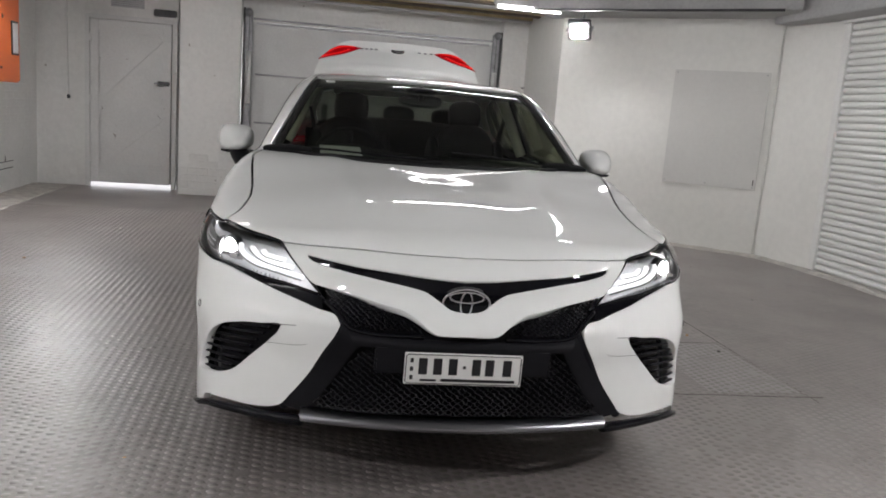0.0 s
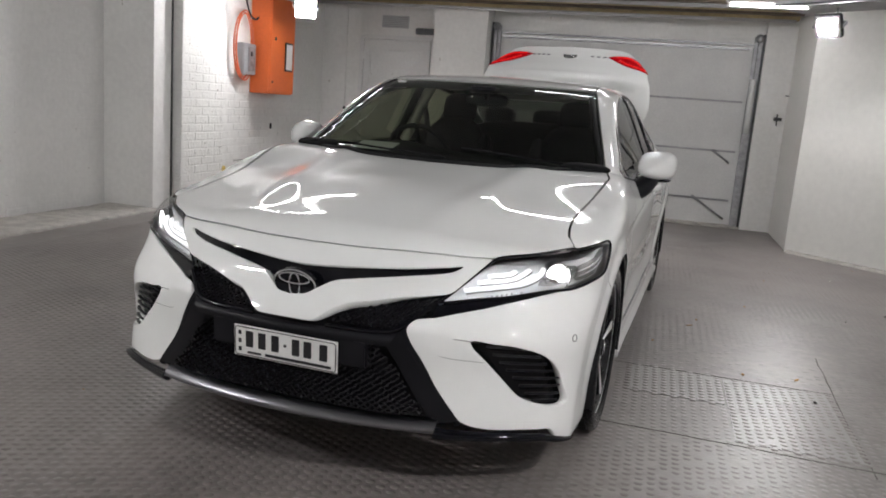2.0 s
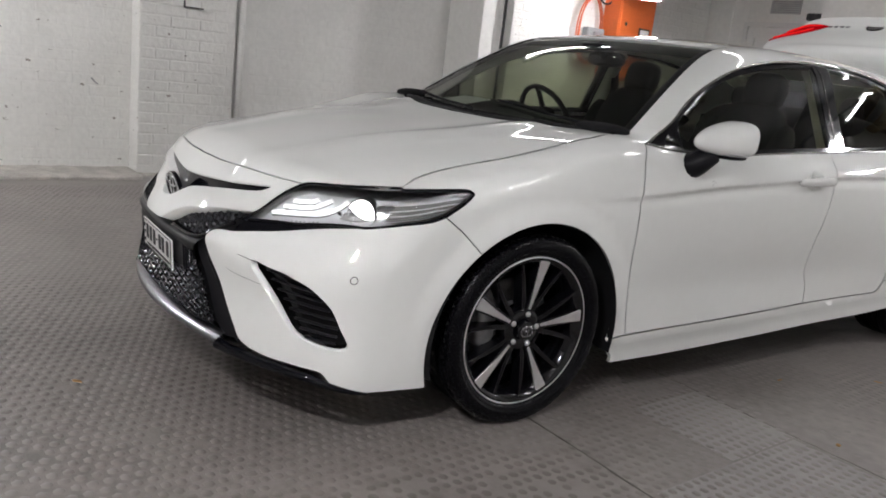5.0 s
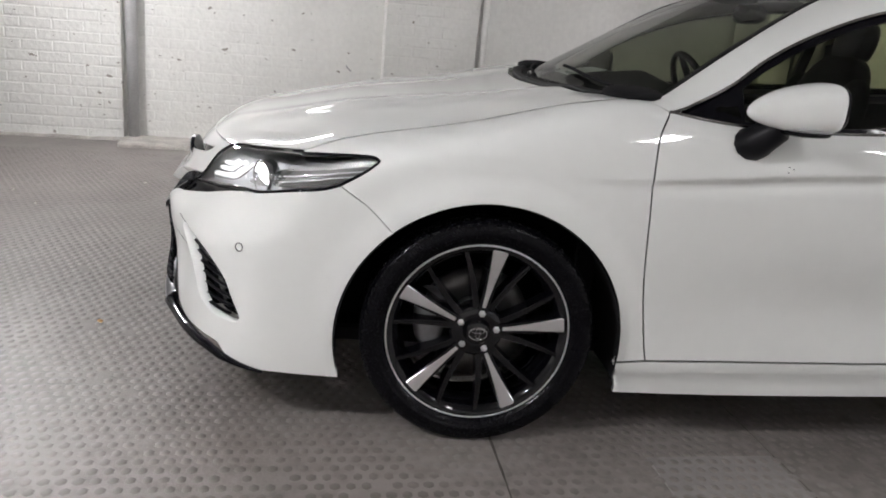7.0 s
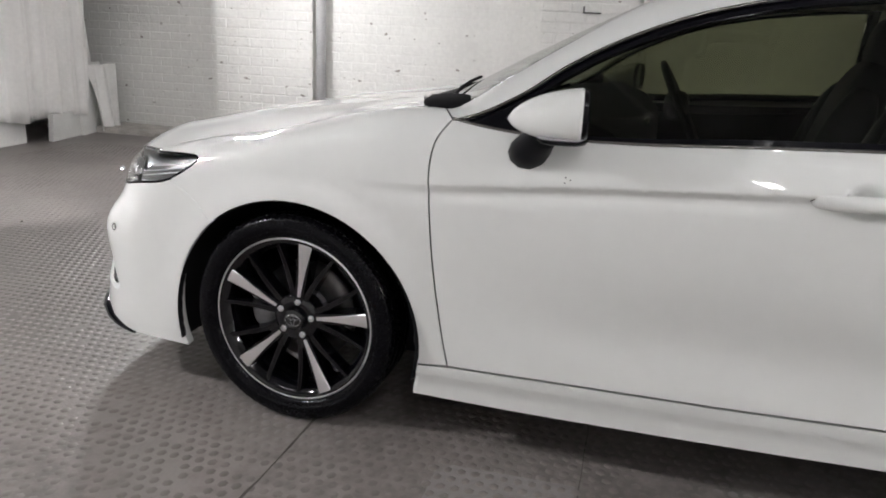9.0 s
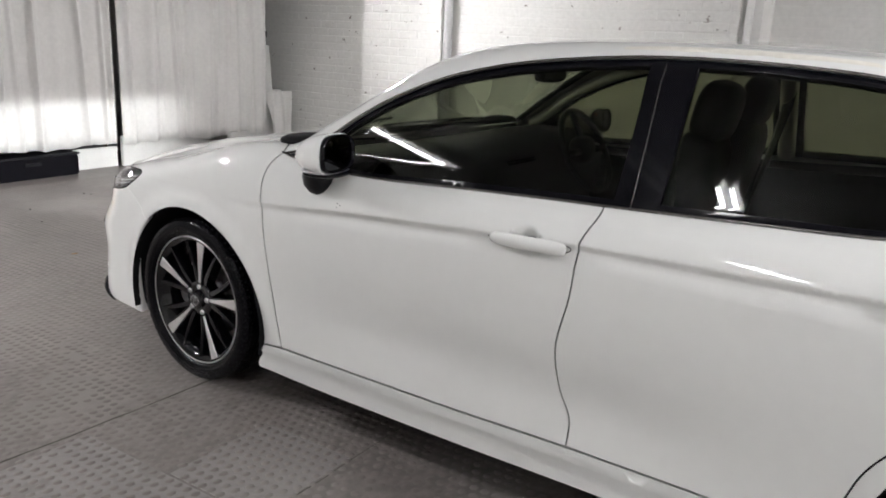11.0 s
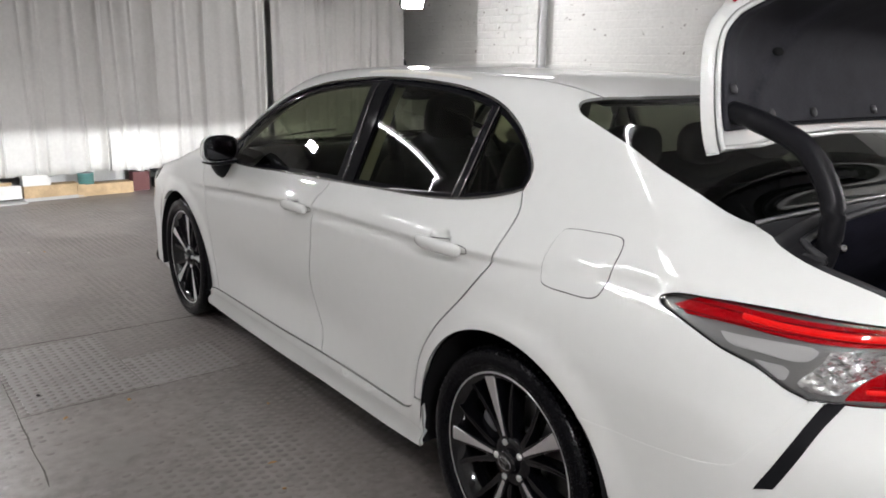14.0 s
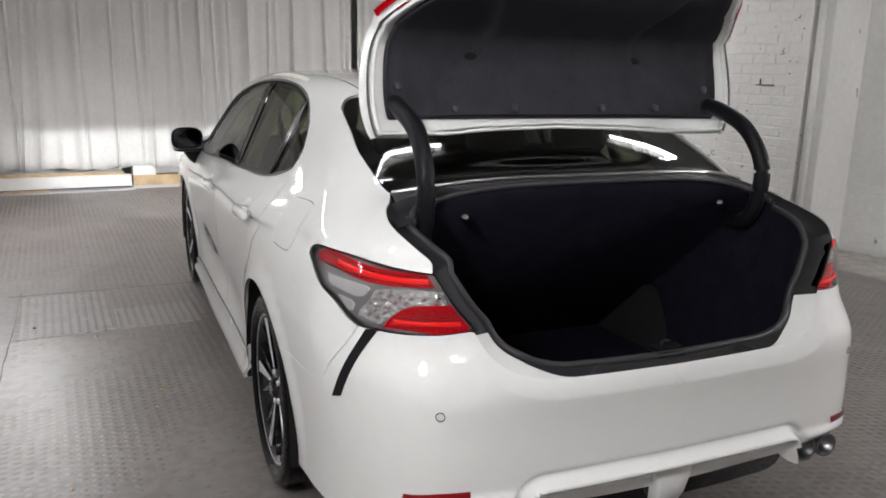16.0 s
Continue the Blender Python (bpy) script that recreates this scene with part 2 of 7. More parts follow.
def flow(pts, n=7, closed=False):
    """A smooth line through 2D or 3D points (Catmull-Rom)."""
    p = np.array(pts, float)
    if len(p) < 3:
        k = max(2, n * 3)
        return p[0] + (p[-1] - p[0]) * np.linspace(0, 1, k)[:, None]
    q = np.concatenate([p[-1:], p, p[:2]]) if closed else np.concatenate([2 * p[:1] - p[1:2], p, 2 * p[-1:] - p[-2:-1]])
    out = []
    for a, b, c, d in zip(q[:-3], q[1:-2], q[2:-1], q[3:]):
        la, lb, lc = (max(np.linalg.norm(v), 1e-6) ** .5 for v in (b - a, c - b, d - c))
        m1 = (c - b) + lb * ((b - a) / la - (c - a) / (la + lb))
        m2 = (c - b) + lb * ((d - c) / lc - (d - b) / (lb + lc))
        t = np.linspace(0, 1, n, endpoint=False)[:, None]
        out.append((2 * t ** 3 - 3 * t ** 2 + 1) * b + (t ** 3 - 2 * t ** 2 + t) * m1 + (3 * t ** 2 - 2 * t ** 3) * c + (t ** 3 - t ** 2) * m2)
    res = np.concatenate(out)
    return res if closed else np.concatenate([res, p[-1:]])


def S(*yz, n=7):
    """Points of the shell's left side by (y, z)."""
    p = flow(yz, n) if len(yz) > 1 else np.array(yz, float)
    return meet(np.column_stack([np.full(len(p), .2), p]), np.tile((1., 0, 0), (len(p), 1)), 0, 1)


def T(*xy, n=7):
    """Points of the shell's top by (x, y)."""
    p = flow(xy, n) if len(xy) > 1 else np.array(xy, float)
    return meet(np.column_stack([p, np.full(len(p), .65)]), np.tile((0, 0, 1.), (len(p), 1)), 0, 1.2)


def FR(*xz, n=7):
    """Points of the shell's front by (x, z)."""
    p = flow(xz, n) if len(xz) > 1 else np.array(xz, float)
    return meet(np.column_stack([p[:, 0], np.full(len(p), .1), p[:, 1]]), np.tile((0, -1., 0), (len(p), 1)), 0, 1.3)


def RR(*xz, n=7):
    """Points of the shell's rear by (x, z)."""
    p = flow(xz, n) if len(xz) > 1 else np.array(xz, float)
    return meet(np.column_stack([p[:, 0], np.full(len(p), 3.0), p[:, 1]]), np.tile((0, 1., 0), (len(p), 1)), 0, 1.2)


def ring(*runs):
    """One closed outline out of several runs of points, without doubles."""
    p = np.concatenate(runs)
    keep = [0]
    for i in range(1, len(p)):
        if np.linalg.norm(p[i] - p[keep[-1]]) > .004:
            keep.append(i)
    if np.linalg.norm(p[keep[-1]] - p[0]) < .004:
        keep.pop()
    return p[keep]


class Barrel:
    """Round the car's long axis: good for sides, bonnet and roof."""
    def flat(p):
        return np.column_stack([p[:, 1], -.9 * np.arctan2(p[:, 2] - .62, p[:, 0])])

    def solid(q):
        a = -q[:, 1] / .9
        z = np.zeros(len(q))
        return meet(np.column_stack([z, q[:, 0], z + .62]), np.column_stack([np.cos(a), z, np.sin(a)]), .02, 1.5)


class Prow:
    """Round an upright axis behind the nose."""
    def flat(p):
        return np.column_stack([.85 * np.arctan2(p[:, 0], -(p[:, 1] + .1)), p[:, 2]])

    def solid(q):
        a = q[:, 0] / .85
        z = np.zeros(len(q))
        return meet(np.column_stack([z, z - .1, q[:, 1]]), np.column_stack([np.sin(a), -np.cos(a), z]), .02, 1.4)


class Stern:
    """Round an upright axis before the tail."""
    def flat(p):
        return np.column_stack([-.85 * np.arctan2(p[:, 0], p[:, 1] - 3.0), p[:, 2]])

    def solid(q):
        a = -q[:, 0] / .85
        z = np.zeros(len(q))
        return meet(np.column_stack([z, z + 3.0, q[:, 1]]), np.column_stack([np.sin(a), np.cos(a), z]), .02, 1.4)


def inside(q, poly):
    x, y = q[:, 0][:, None], q[:, 1][:, None]
    x0, y0 = poly[:, 0], poly[:, 1]
    x1, y1 = np.roll(x0, -1), np.roll(y0, -1)
    with np.errstate(divide="ignore", invalid="ignore"):
        cross = ((y0 > y) != (y1 > y)) & (x < (x1 - x0) * (y - y0) / (y1 - y0) + x0)
    return cross.sum(1) % 2 == 1


def shrunk(poly, by):
    """The outline moved inward by so many metres."""
    area = np.sum(poly[:, 0] * np.roll(poly[:, 1], -1) - np.roll(poly[:, 0], -1) * poly[:, 1])
    d = np.roll(poly, -1, 0) - poly
    nrm = np.column_stack([-d[:, 1], d[:, 0]]) * np.sign(area)
    nrm /= np.maximum(np.linalg.norm(nrm, axis=1, keepdims=True), 1e-9)
    v = nrm + np.roll(nrm, 1, 0)
    v /= np.maximum((v * nrm).sum(1, keepdims=True), .35)
    return poly + v * by


def sheet(name, outline, chart, mat, step=.035, holes=(), gap=PANEL_GAP, out=0.0, lip=.014, bulge=None, lines=()):
    """A panel of the shell inside an outline, with turned-in edges. out: metres proud of the shell; bulge(p): more, by place."""
    rim = shrunk(chart.flat(outline), gap)
    if np.sum(rim[:, 0] * np.roll(rim[:, 1], -1) - np.roll(rim[:, 0], -1) * rim[:, 1]) < 0:
        rim = rim[::-1]
    cuts = [shrunk(chart.flat(h), -gap) for h in holes]
    lo, hi = rim.min(0), rim.max(0)
    gx, gy = np.meshgrid(np.arange(lo[0], hi[0], step), np.arange(lo[1], hi[1], step))
    gx = gx + (np.arange(gx.shape[0]) % 2)[:, None] * step / 2
    g = np.column_stack([gx.ravel(), gy.ravel()])
    ok = inside(g, rim)
    for c in cuts:
        ok &= ~inside(g, c)
    g = g[ok]
    border = np.concatenate([rim, *cuts])
    if len(g):
        far = np.concatenate([np.sqrt(((b[:, None] - border[None]) ** 2).sum(2)).min(1) for b in np.array_split(g, max(1, len(g) // 400))])
        g = g[far > step * .45]
        for ln in lines:
            q = chart.flat(ln)
            ok = inside(q, rim)
            for c in cuts:
                ok &= ~inside(q, c)
            q = q[ok]
            if len(q) < 2:
                continue
            q = q[np.sqrt(((q[:, None] - border[None]) ** 2).sum(2)).min(1) > .004]
            near = np.sqrt(((g[:, None] - q[None]) ** 2).sum(2)).min(1) if len(q) else np.ones(len(g))
            g = np.concatenate([g[near > .006], q])
    verts = np.concatenate([border, g])
    edges, k, loops = [], 0, []
    for c in (rim, *cuts):
        ids = list(range(k, k + len(c)))
        loops.append(ids)
        edges += list(zip(ids, ids[1:] + ids[:1]))
        k += len(c)
    vs, _, fs, vo, _, _ = delaunay_2d_cdt([Vector(v) for v in verts], edges, [], 0, 1e-7)
    vs = np.array([tuple(v) for v in vs])
    tri = np.array([f for f in fs if len(f) == 3])
    mid = vs[tri].mean(1)
    ok = inside(mid, rim)
    for c in cuts:
        ok &= ~inside(mid, c)
    tri = tri[ok]
    a, b, c = vs[tri[:, 0]], vs[tri[:, 1]], vs[tri[:, 2]]
    turn = (b[:, 0] - a[:, 0]) * (c[:, 1] - a[:, 1]) - (b[:, 1] - a[:, 1]) * (c[:, 0] - a[:, 0]) < 0
    tri[turn] = tri[turn][:, ::-1]
    used = np.unique(tri)
    back = np.full(len(vs), -1)
    back[used] = np.arange(len(used))
    where = {}
    for new_i, olds in enumerate(vo):
        for o in olds:
            where[o] = new_i
    p = chart.solid(vs[used])
    nrm = grad(p)
    lift = np.full(len(p), out) + (bulge(p) if bulge else 0)
    flat_p = p
    p = p + nrm * lift[:, None]
    faces = [tuple(back[t]) for t in tri]
    if bulge:
        e = 3e-4
        slope = np.stack([(bulge(flat_p + e * v) - bulge(flat_p - e * v)) / (2 * e) for v in np.eye(3)], 1)
        nrm = nrm - (slope - (slope * nrm).sum(1, keepdims=True) * nrm)
        nrm /= np.linalg.norm(nrm, axis=1, keepdims=True)
    fa = np.array(faces)
    if (np.cross(p[fa[:, 1]] - p[fa[:, 0]], p[fa[:, 2]] - p[fa[:, 0]]) * nrm[fa[:, 0]]).sum() < 0:
        faces = [f[::-1] for f in faces]
    allp, alln = [p], [nrm]
    base = len(p)
    for ids in loops:
        r = np.array([back[where[i]] for i in ids if i in where and back[where[i]] >= 0])
        if len(r) < 3:
            continue
        d = np.roll(p[r], -1, 0) - np.roll(p[r], 1, 0)
        o = np.cross(d, nrm[r])
        o /= np.maximum(np.linalg.norm(o, axis=1, keepdims=True), 1e-9)
        mid2 = p[r].mean(0)
        soft = nrm[r] + .9 * o
        soft /= np.linalg.norm(soft, axis=1, keepdims=True)
        edge = p[r] - nrm[r] * .0015 + o * .0008
        deep = p[r] - nrm[r] * lip
        allp += [edge, deep]
        alln += [soft, o]
        m = len(r)
        for i in range(m):
            j = (i + 1) % m
            faces.append((r[i], base + i, base + j, r[j]))
            faces.append((base + i, base + m + i, base + m + j, base + j))
        base += 2 * m
    return mesh_of(name, np.concatenate(allp), faces, mat, True, np.concatenate(alln))


def tube(name, pts, radius, mat, sides=8, closed=False, squash=1.0, taper=None):
    """A round or flattened bar along a line of 3D points."""
    p = np.array(pts, float)
    n = len(p)
    d = np.roll(p, -1, 0) - np.roll(p, 1, 0)
    if not closed:
        d[0], d[-1] = p[1] - p[0], p[-1] - p[-2]
    d /= np.maximum(np.linalg.norm(d, axis=1, keepdims=True), 1e-9)
    up = np.array((0., 0, 1))
    s = np.cross(d, up)
    bad = np.linalg.norm(s, axis=1) < .15
    s[bad] = np.cross(d[bad], (1., 0, 0))
    s /= np.linalg.norm(s, axis=1, keepdims=True)
    for i in range(1, n):
        if np.dot(s[i], s[i - 1]) < 0:
            s[i] = -s[i]
    t = np.cross(s, d)
    a = np.arange(sides) * 2 * np.pi / sides
    rad = np.full(n, radius) if taper is None else np.array(taper, float)
    v = (p[:, None] + rad[:, None, None] * (np.cos(a)[None, :, None] * s[:, None] + squash * np.sin(a)[None, :, None] * t[:, None])).reshape(-1, 3)
    f = []
    for i in range(n if closed else n - 1):
        j = (i + 1) % n
        for k in range(sides):
            m = (k + 1) % sides
            f.append((i * sides + k, i * sides + m, j * sides + m, j * sides + k))
    if not closed:
        f += [tuple(range(sides))[::-1], tuple(range((n - 1) * sides, n * sides))]
    return mesh_of(name, v, f, mat)


def lathe(name, prof, mat, n=48, axis="x", mid=(0, 0, 0), sharp=False):
    """A turned body: (along, radius) pairs round an axis."""
    a = np.arange(n) * 2 * np.pi / n
    v = []
    for t, r in prof:
        for c, s in zip(np.cos(a), np.sin(a)):
            v.append({"x": (t, r * c, r * s), "y": (r * c, t, r * s), "z": (r * c, r * s, t)}[axis])
    f = []
    for i in range(len(prof) - 1):
        for k in range(n):
            m = (k + 1) % n
            q = (i * n + k, i * n + m, (i + 1) * n + m, (i + 1) * n + k)
            f.append(q[::-1] if axis == "y" else q)
    return mesh_of(name, np.array(v) + mid, f, mat, not sharp)


def slab(name, poly, depth, mat, bevel=0.0, m=None, smooth=False):
    """A flat piece of an outline in x, z, with depth along y."""
    bm = bmesh.new()
    vs = [bm.verts.new((x, 0, z)) for x, z in poly]
    f = bm.faces.new(vs)
    ex = bmesh.ops.extrude_face_region(bm, geom=[f])
    bmesh.ops.translate(bm, verts=[v for v in ex["geom"] if isinstance(v, bmesh.types.BMVert)], vec=(0, depth, 0))
    bmesh.ops.recalc_face_normals(bm, faces=bm.faces)
    if bevel:
        bmesh.ops.bevel(bm, geom=bm.edges[:], offset=bevel, segments=2, affect="EDGES", clamp_overlap=True)
    if m is not None:
        bm.transform(m)
    me = bpy.data.meshes.new(name)
    bm.to_mesh(me)
    bm.free()
    me.materials.append(mat)
    me.polygons.foreach_set("use_smooth", [smooth] * len(me.polygons))
    return me


def box(name, lo, hi, mat, bevel=.004, m=None, seg=2):
    """A block with eased edges."""
    bm = bmesh.new()
    bmesh.ops.create_cube(bm, size=1)
    lo, hi = np.array(lo, float), np.array(hi, float)
    for v in bm.verts:
        v.co = Vector(lo + (np.array(v.co) + .5) * (hi - lo))
    if bevel:
        bmesh.ops.bevel(bm, geom=bm.edges[:], offset=min(bevel, .45 * float((hi - lo).min())), segments=seg, affect="EDGES")
    if m is not None:
        bm.transform(m)
    me = bpy.data.meshes.new(name)
    bm.to_mesh(me)
    bm.free()
    me.materials.append(mat)
    return me


def blob(name, mid, half, mat, power=2.6, n=(20, 14), m=None, warp=None):
    """A rounded body (superellipsoid)."""
    v, f = [], []
    nu, nv = n
    for j in range(nv + 1):
        b = -np.pi / 2 + np.pi * j / nv
        for i in range(nu):
            a = 2 * np.pi * i / nu
            c, s = np.cos(a), np.sin(a)
            cb, sb = np.cos(b), np.sin(b)
            k = 2 / power
            e = lambda q: np.sign(q) * abs(q) ** k
            v.append((e(cb) * e(c), e(cb) * e(s), e(sb)))
    for j in range(nv):
        for i in range(nu):
            i2 = (i + 1) % nu
            f.append((j * nu + i, j * nu + i2, (j + 1) * nu + i2, (j + 1) * nu + i))
    v = np.array(v)
    if warp:
        v = warp(v)
    v = v * half
    if m is not None:
        r = np.array(m.to_3x3())
        v = v @ r.T
    return mesh_of(name, v + np.array(mid), f, mat)

# ---- the garage: its own axes are turned a little from the car's ----
room = pose(0, 0, 0, 0, 0, 3.5)
rng = random.Random(7)
SEATS = {}


def chipped(m, scale, limit, colour, stretch=(1, 1, 1), amount=.85):
    """Adds flaked spots of another colour to a painted surface."""
    nt = m.node_tree
    b = nt.nodes["Principled BSDF"]
    pos, mapping = nt.nodes.new("ShaderNodeNewGeometry"), nt.nodes.new("ShaderNodeMapping")
    mapping.inputs["Scale"].default_value = stretch
    n = nt.nodes.new("ShaderNodeTexNoise")
    n.inputs["Scale"].default_value = scale
    n.inputs["Detail"].default_value = 3
    cut = nt.nodes.new("ShaderNodeMapRange")
    cut.inputs["From Min"].default_value, cut.inputs["From Max"].default_value = limit, limit + .025
    cut.inputs["To Max"].default_value = amount
    mix = nt.nodes.new("ShaderNodeMix")
    mix.data_type = "RGBA"
    nt.links.new(pos.outputs["Position"], mapping.inputs["Vector"])
    nt.links.new(mapping.outputs[0], n.inputs["Vector"])
    nt.links.new(n.outputs["Fac"], cut.inputs["Value"])
    nt.links.new(cut.outputs[0], mix.inputs["Factor"])
    old = b.inputs["Base Color"].links
    if old:
        nt.links.new(old[0].from_socket, mix.inputs["A"])
    else:
        mix.inputs["A"].default_value = b.inputs["Base Color"].default_value
    mix.inputs["B"].default_value = (*colour, 1)
    nt.links.new(mix.outputs["Result"], b.inputs["Base Color"])
    return m


FLOOR = chipped(material("worn_grey_floor", (.192, .172, .163), .40, mottle=(.8, .34), bump=(.012, .0008), spec=.56), 2.2, .58, (.215, .20, .188), amount=.55)
STUDS = chipped(chipped(material("worn_stud_tops", (.180, .160, .151), .38, mottle=(.5, .30), spec=.55), 1.7, .56, (.235, .218, .208), amount=.55), 1.1, .60, (.115, .100, .092), (1, .6, 1), .6)
PATCH = chipped(material("patched_floor", (.245, .228, .222), .36, mottle=(.4, .16), bump=(.01, .0006), spec=.6), 5, .6, (.15, .14, .13), amount=.5)
JOINT = material("dark_floor_joint", (.085, .078, .07), .9, mottle=(.05, .4))
WALL = chipped(material("white_painted_brick", (.74, .735, .71), .62, mottle=(.5, .05), bump=(.035, .007)), 13, .695, (.22, .19, .165), (1, 1, 1.7))
WALL_SOFT = chipped(material("thickly_painted_brick", (.75, .745, .725), .6, mottle=(.6, .05), bump=(.16, .012)), 11, .735, (.30, .26, .23), (1, 1, 1.5))
PLASTER = chipped(material("white_painted_plaster", (.76, .755, .735), .6, mottle=(.7, .05), bump=(.09, .006)), 9, .73, (.33, .29, .25), (1, 1, .7))
SMOOTH = material("white_painted_board_wall", (.74, .735, .70), .5, mottle=(.9, .04), bump=(.2, .004))
BOARD = material("pale_grey_board", (.60, .595, .57), .5, mottle=(.5, .03))
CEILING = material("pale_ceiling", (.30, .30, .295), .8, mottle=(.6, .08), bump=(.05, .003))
SOFFIT = material("grey_soffit", (.38, .38, .375), .8, mottle=(.4, .1))
TIMBER = material("dark_old_timber", (.13, .10, .075), .75, mottle=(.15, .35), bump=(.02, .002))
OCHRE = material("yellowed_timber", (.42, .34, .19), .75, mottle=(.15, .25))
DOORP = chipped(material("white_door_paint", (.70, .70, .69), .45, mottle=(.4, .05), bump=(.06, .002)), 13, .72, (.3, .27, .24), (1, 1, .5))
GARAGE = material("white_garage_door_paint", (.66, .66, .65), .5, mottle=(.3, .06), bump=(.05, .002))
SLAT = material("white_shutter_slat", (.72, .72, .70), .4, mottle=(.4, .04))
STEEL = material("dull_track_steel", (.33, .33, .34), .45, metal=.7, mottle=(.06, .25))
DARK_STEEL = material("dark_steel", (.06, .06, .062), .5, metal=.4, mottle=(.05, .3))
PIPE = material("grey_painted_pipe", (.45, .45, .455), .5, mottle=(.2, .1))
KERB = material("rough_concrete_kerb", (.42, .40, .37), .85, mottle=(.12, .25), bump=(.02, .006))
ORANGE = material("orange_enamel", (.72, .15, .035), .4, mottle=(.4, .06))
CABLE_O = material("orange_cable", (.62, .14, .06), .5)
CABLE_B = material("black_cable", (.015, .015, .016), .5)
GREY_BOX = material("grey_switch_plastic", (.33, .345, .36), .5)
CLOTH = material("white_hanging_cloth", (.73, .72, .70), .9, mottle=(.5, .05), bump=(.006, .0012))
PINE = material("raw_pine_board", (.50, .36, .21), .7, mottle=(.08, .2))
CARD = material("white_coated_board", (.70, .70, .68), .55, mottle=(.2, .06))
TEAL = material("turquoise_tin", (.12, .27, .26), .35)
LEAF = material("dry_leaf", (.35, .19, .07), .8, mottle=(.01, .3))
CHIP = material("pale_floor_chip", (.55, .53, .48), .8)
GRIT = material("dark_floor_grit", (.03, .027, .025), .9)
YELLOW = material("yellowed_foam", (.55, .40, .12), .8, mottle=(.03, .3))
TUBE = material("lit_tube", (.9, .9, .9), .3, emit=((.985, .968, .985), 46))
TUBE_DIM = material("lit_tube_dim", (.9, .9, .9), .3, emit=((.985, .968, .985), 38))
TUBE_BRIGHT = material("lit_tube_bright", (.9, .9, .9), .3, emit=((.985, .968, .985), 62))
FLOOD = material("lit_flood_panel", (.9, .9, .9), .3, emit=((.985, .968, .985), 400))
FLOOD_LOW = material("lit_flood_panel_dim", (.9, .9, .9), .3, emit=((.985, .968, .985), 320))
FLOOD_HIGH = material("lit_flood_panel_strong", (.9, .9, .9), .3, emit=((.985, .968, .985), 560))
FLOOD_SMALL = material("lit_flood_panel_small", (.9, .9, .9), .3, emit=((.985, .968, .985), 1100))
DAYLIGHT = material("daylight_outside", (.8, .8, .8), .9, emit=((.95, .95, 1), 2.5))


def setting(name, me, label=""):
    ob = new(name, me)
    ob.matrix_world = room
    return tagged(ob, label, kind="structure")


def block(name, lo, hi, m, bevel=.006, label=""):
    return setting(name, box(name, lo, hi, m, bevel), label)


def thing(name, at, label, category, group=""):
    """An empty at a thing's base; its pieces are given in the room's axes."""
    e = new(name)
    e.matrix_world = room @ Matrix.Translation(at)
    SEATS[e.name] = Vector(at)
    return tagged(e, label, category, group)


def piece(name, me, top, parent=None, label=""):
    me.transform(Matrix.Translation(-SEATS[top.name]))
    return part(name, me, None, parent or top, label)


def lone(name, me, at, label, category, group=""):
    me.transform(Matrix.Translation(-Vector(at)))
    ob = new(name, me)
    ob.matrix_world = room @ Matrix.Translation(at)
    return tagged(ob, label, category, group)


def along(a, b, z=0.0):
    """Axes with x from a to b in the plan, y into the wall behind, z up."""
    d = Vector((b[0] - a[0], b[1] - a[1], 0))
    return pose(a[0], a[1], z, 0, 0, math.degrees(math.atan2(d.y, d.x))), d.length


# floor and its patches
block("floor", (-5.4, -5.8, -.12), (5.4, 8.2, 0), FLOOR, 0, "dark brown-grey studded concrete floor")
PATCHES = [((1.44, .03), (1.92, .84)), ((1.0, .46), (1.43, .86)), ((1.05, .88), (1.95, 1.30)), ((.9, -1.1), (1.9, -.25))]
for (x0, y0), (x1, y1) in PATCHES[:2]:
    block("floor_patch", (x0, y0, -.01), (x1, y1, .0016), PATCH, .001, "paler smooth patch in the studded floor")
for a, b, w in (((.55, .03), (2.0, -.03), .004), ((1.93, -.1), (1.98, 1.5), .0025), ((.5, .87), (1.96, .86), .002)):
    m, ln = along(a, b)
    k = int(ln / .06)
    x = np.linspace(0, ln, k)
    wob = np.cumsum([rng.gauss(0, .0018) for _ in x])
    v, f = [], []
    for i in range(k):
        h = w * (.5 + rng.random())
        v += [(x[i], wob[i] - h, .0012), (x[i], wob[i] + h, .0012), (x[i], wob[i] + h, -.01), (x[i], wob[i] - h, -.01)]
        if i:
            p, q = 4 * i - 4, 4 * i
            f += [(p, q, q + 1, p + 1), (p + 1, q + 1, q + 2, p + 2), (p + 3, p, q, q + 3)]
    me = mesh_of("floor_joint", v, f, JOINT, False)
    me.transform(m)
    setting("floor_joint", me)

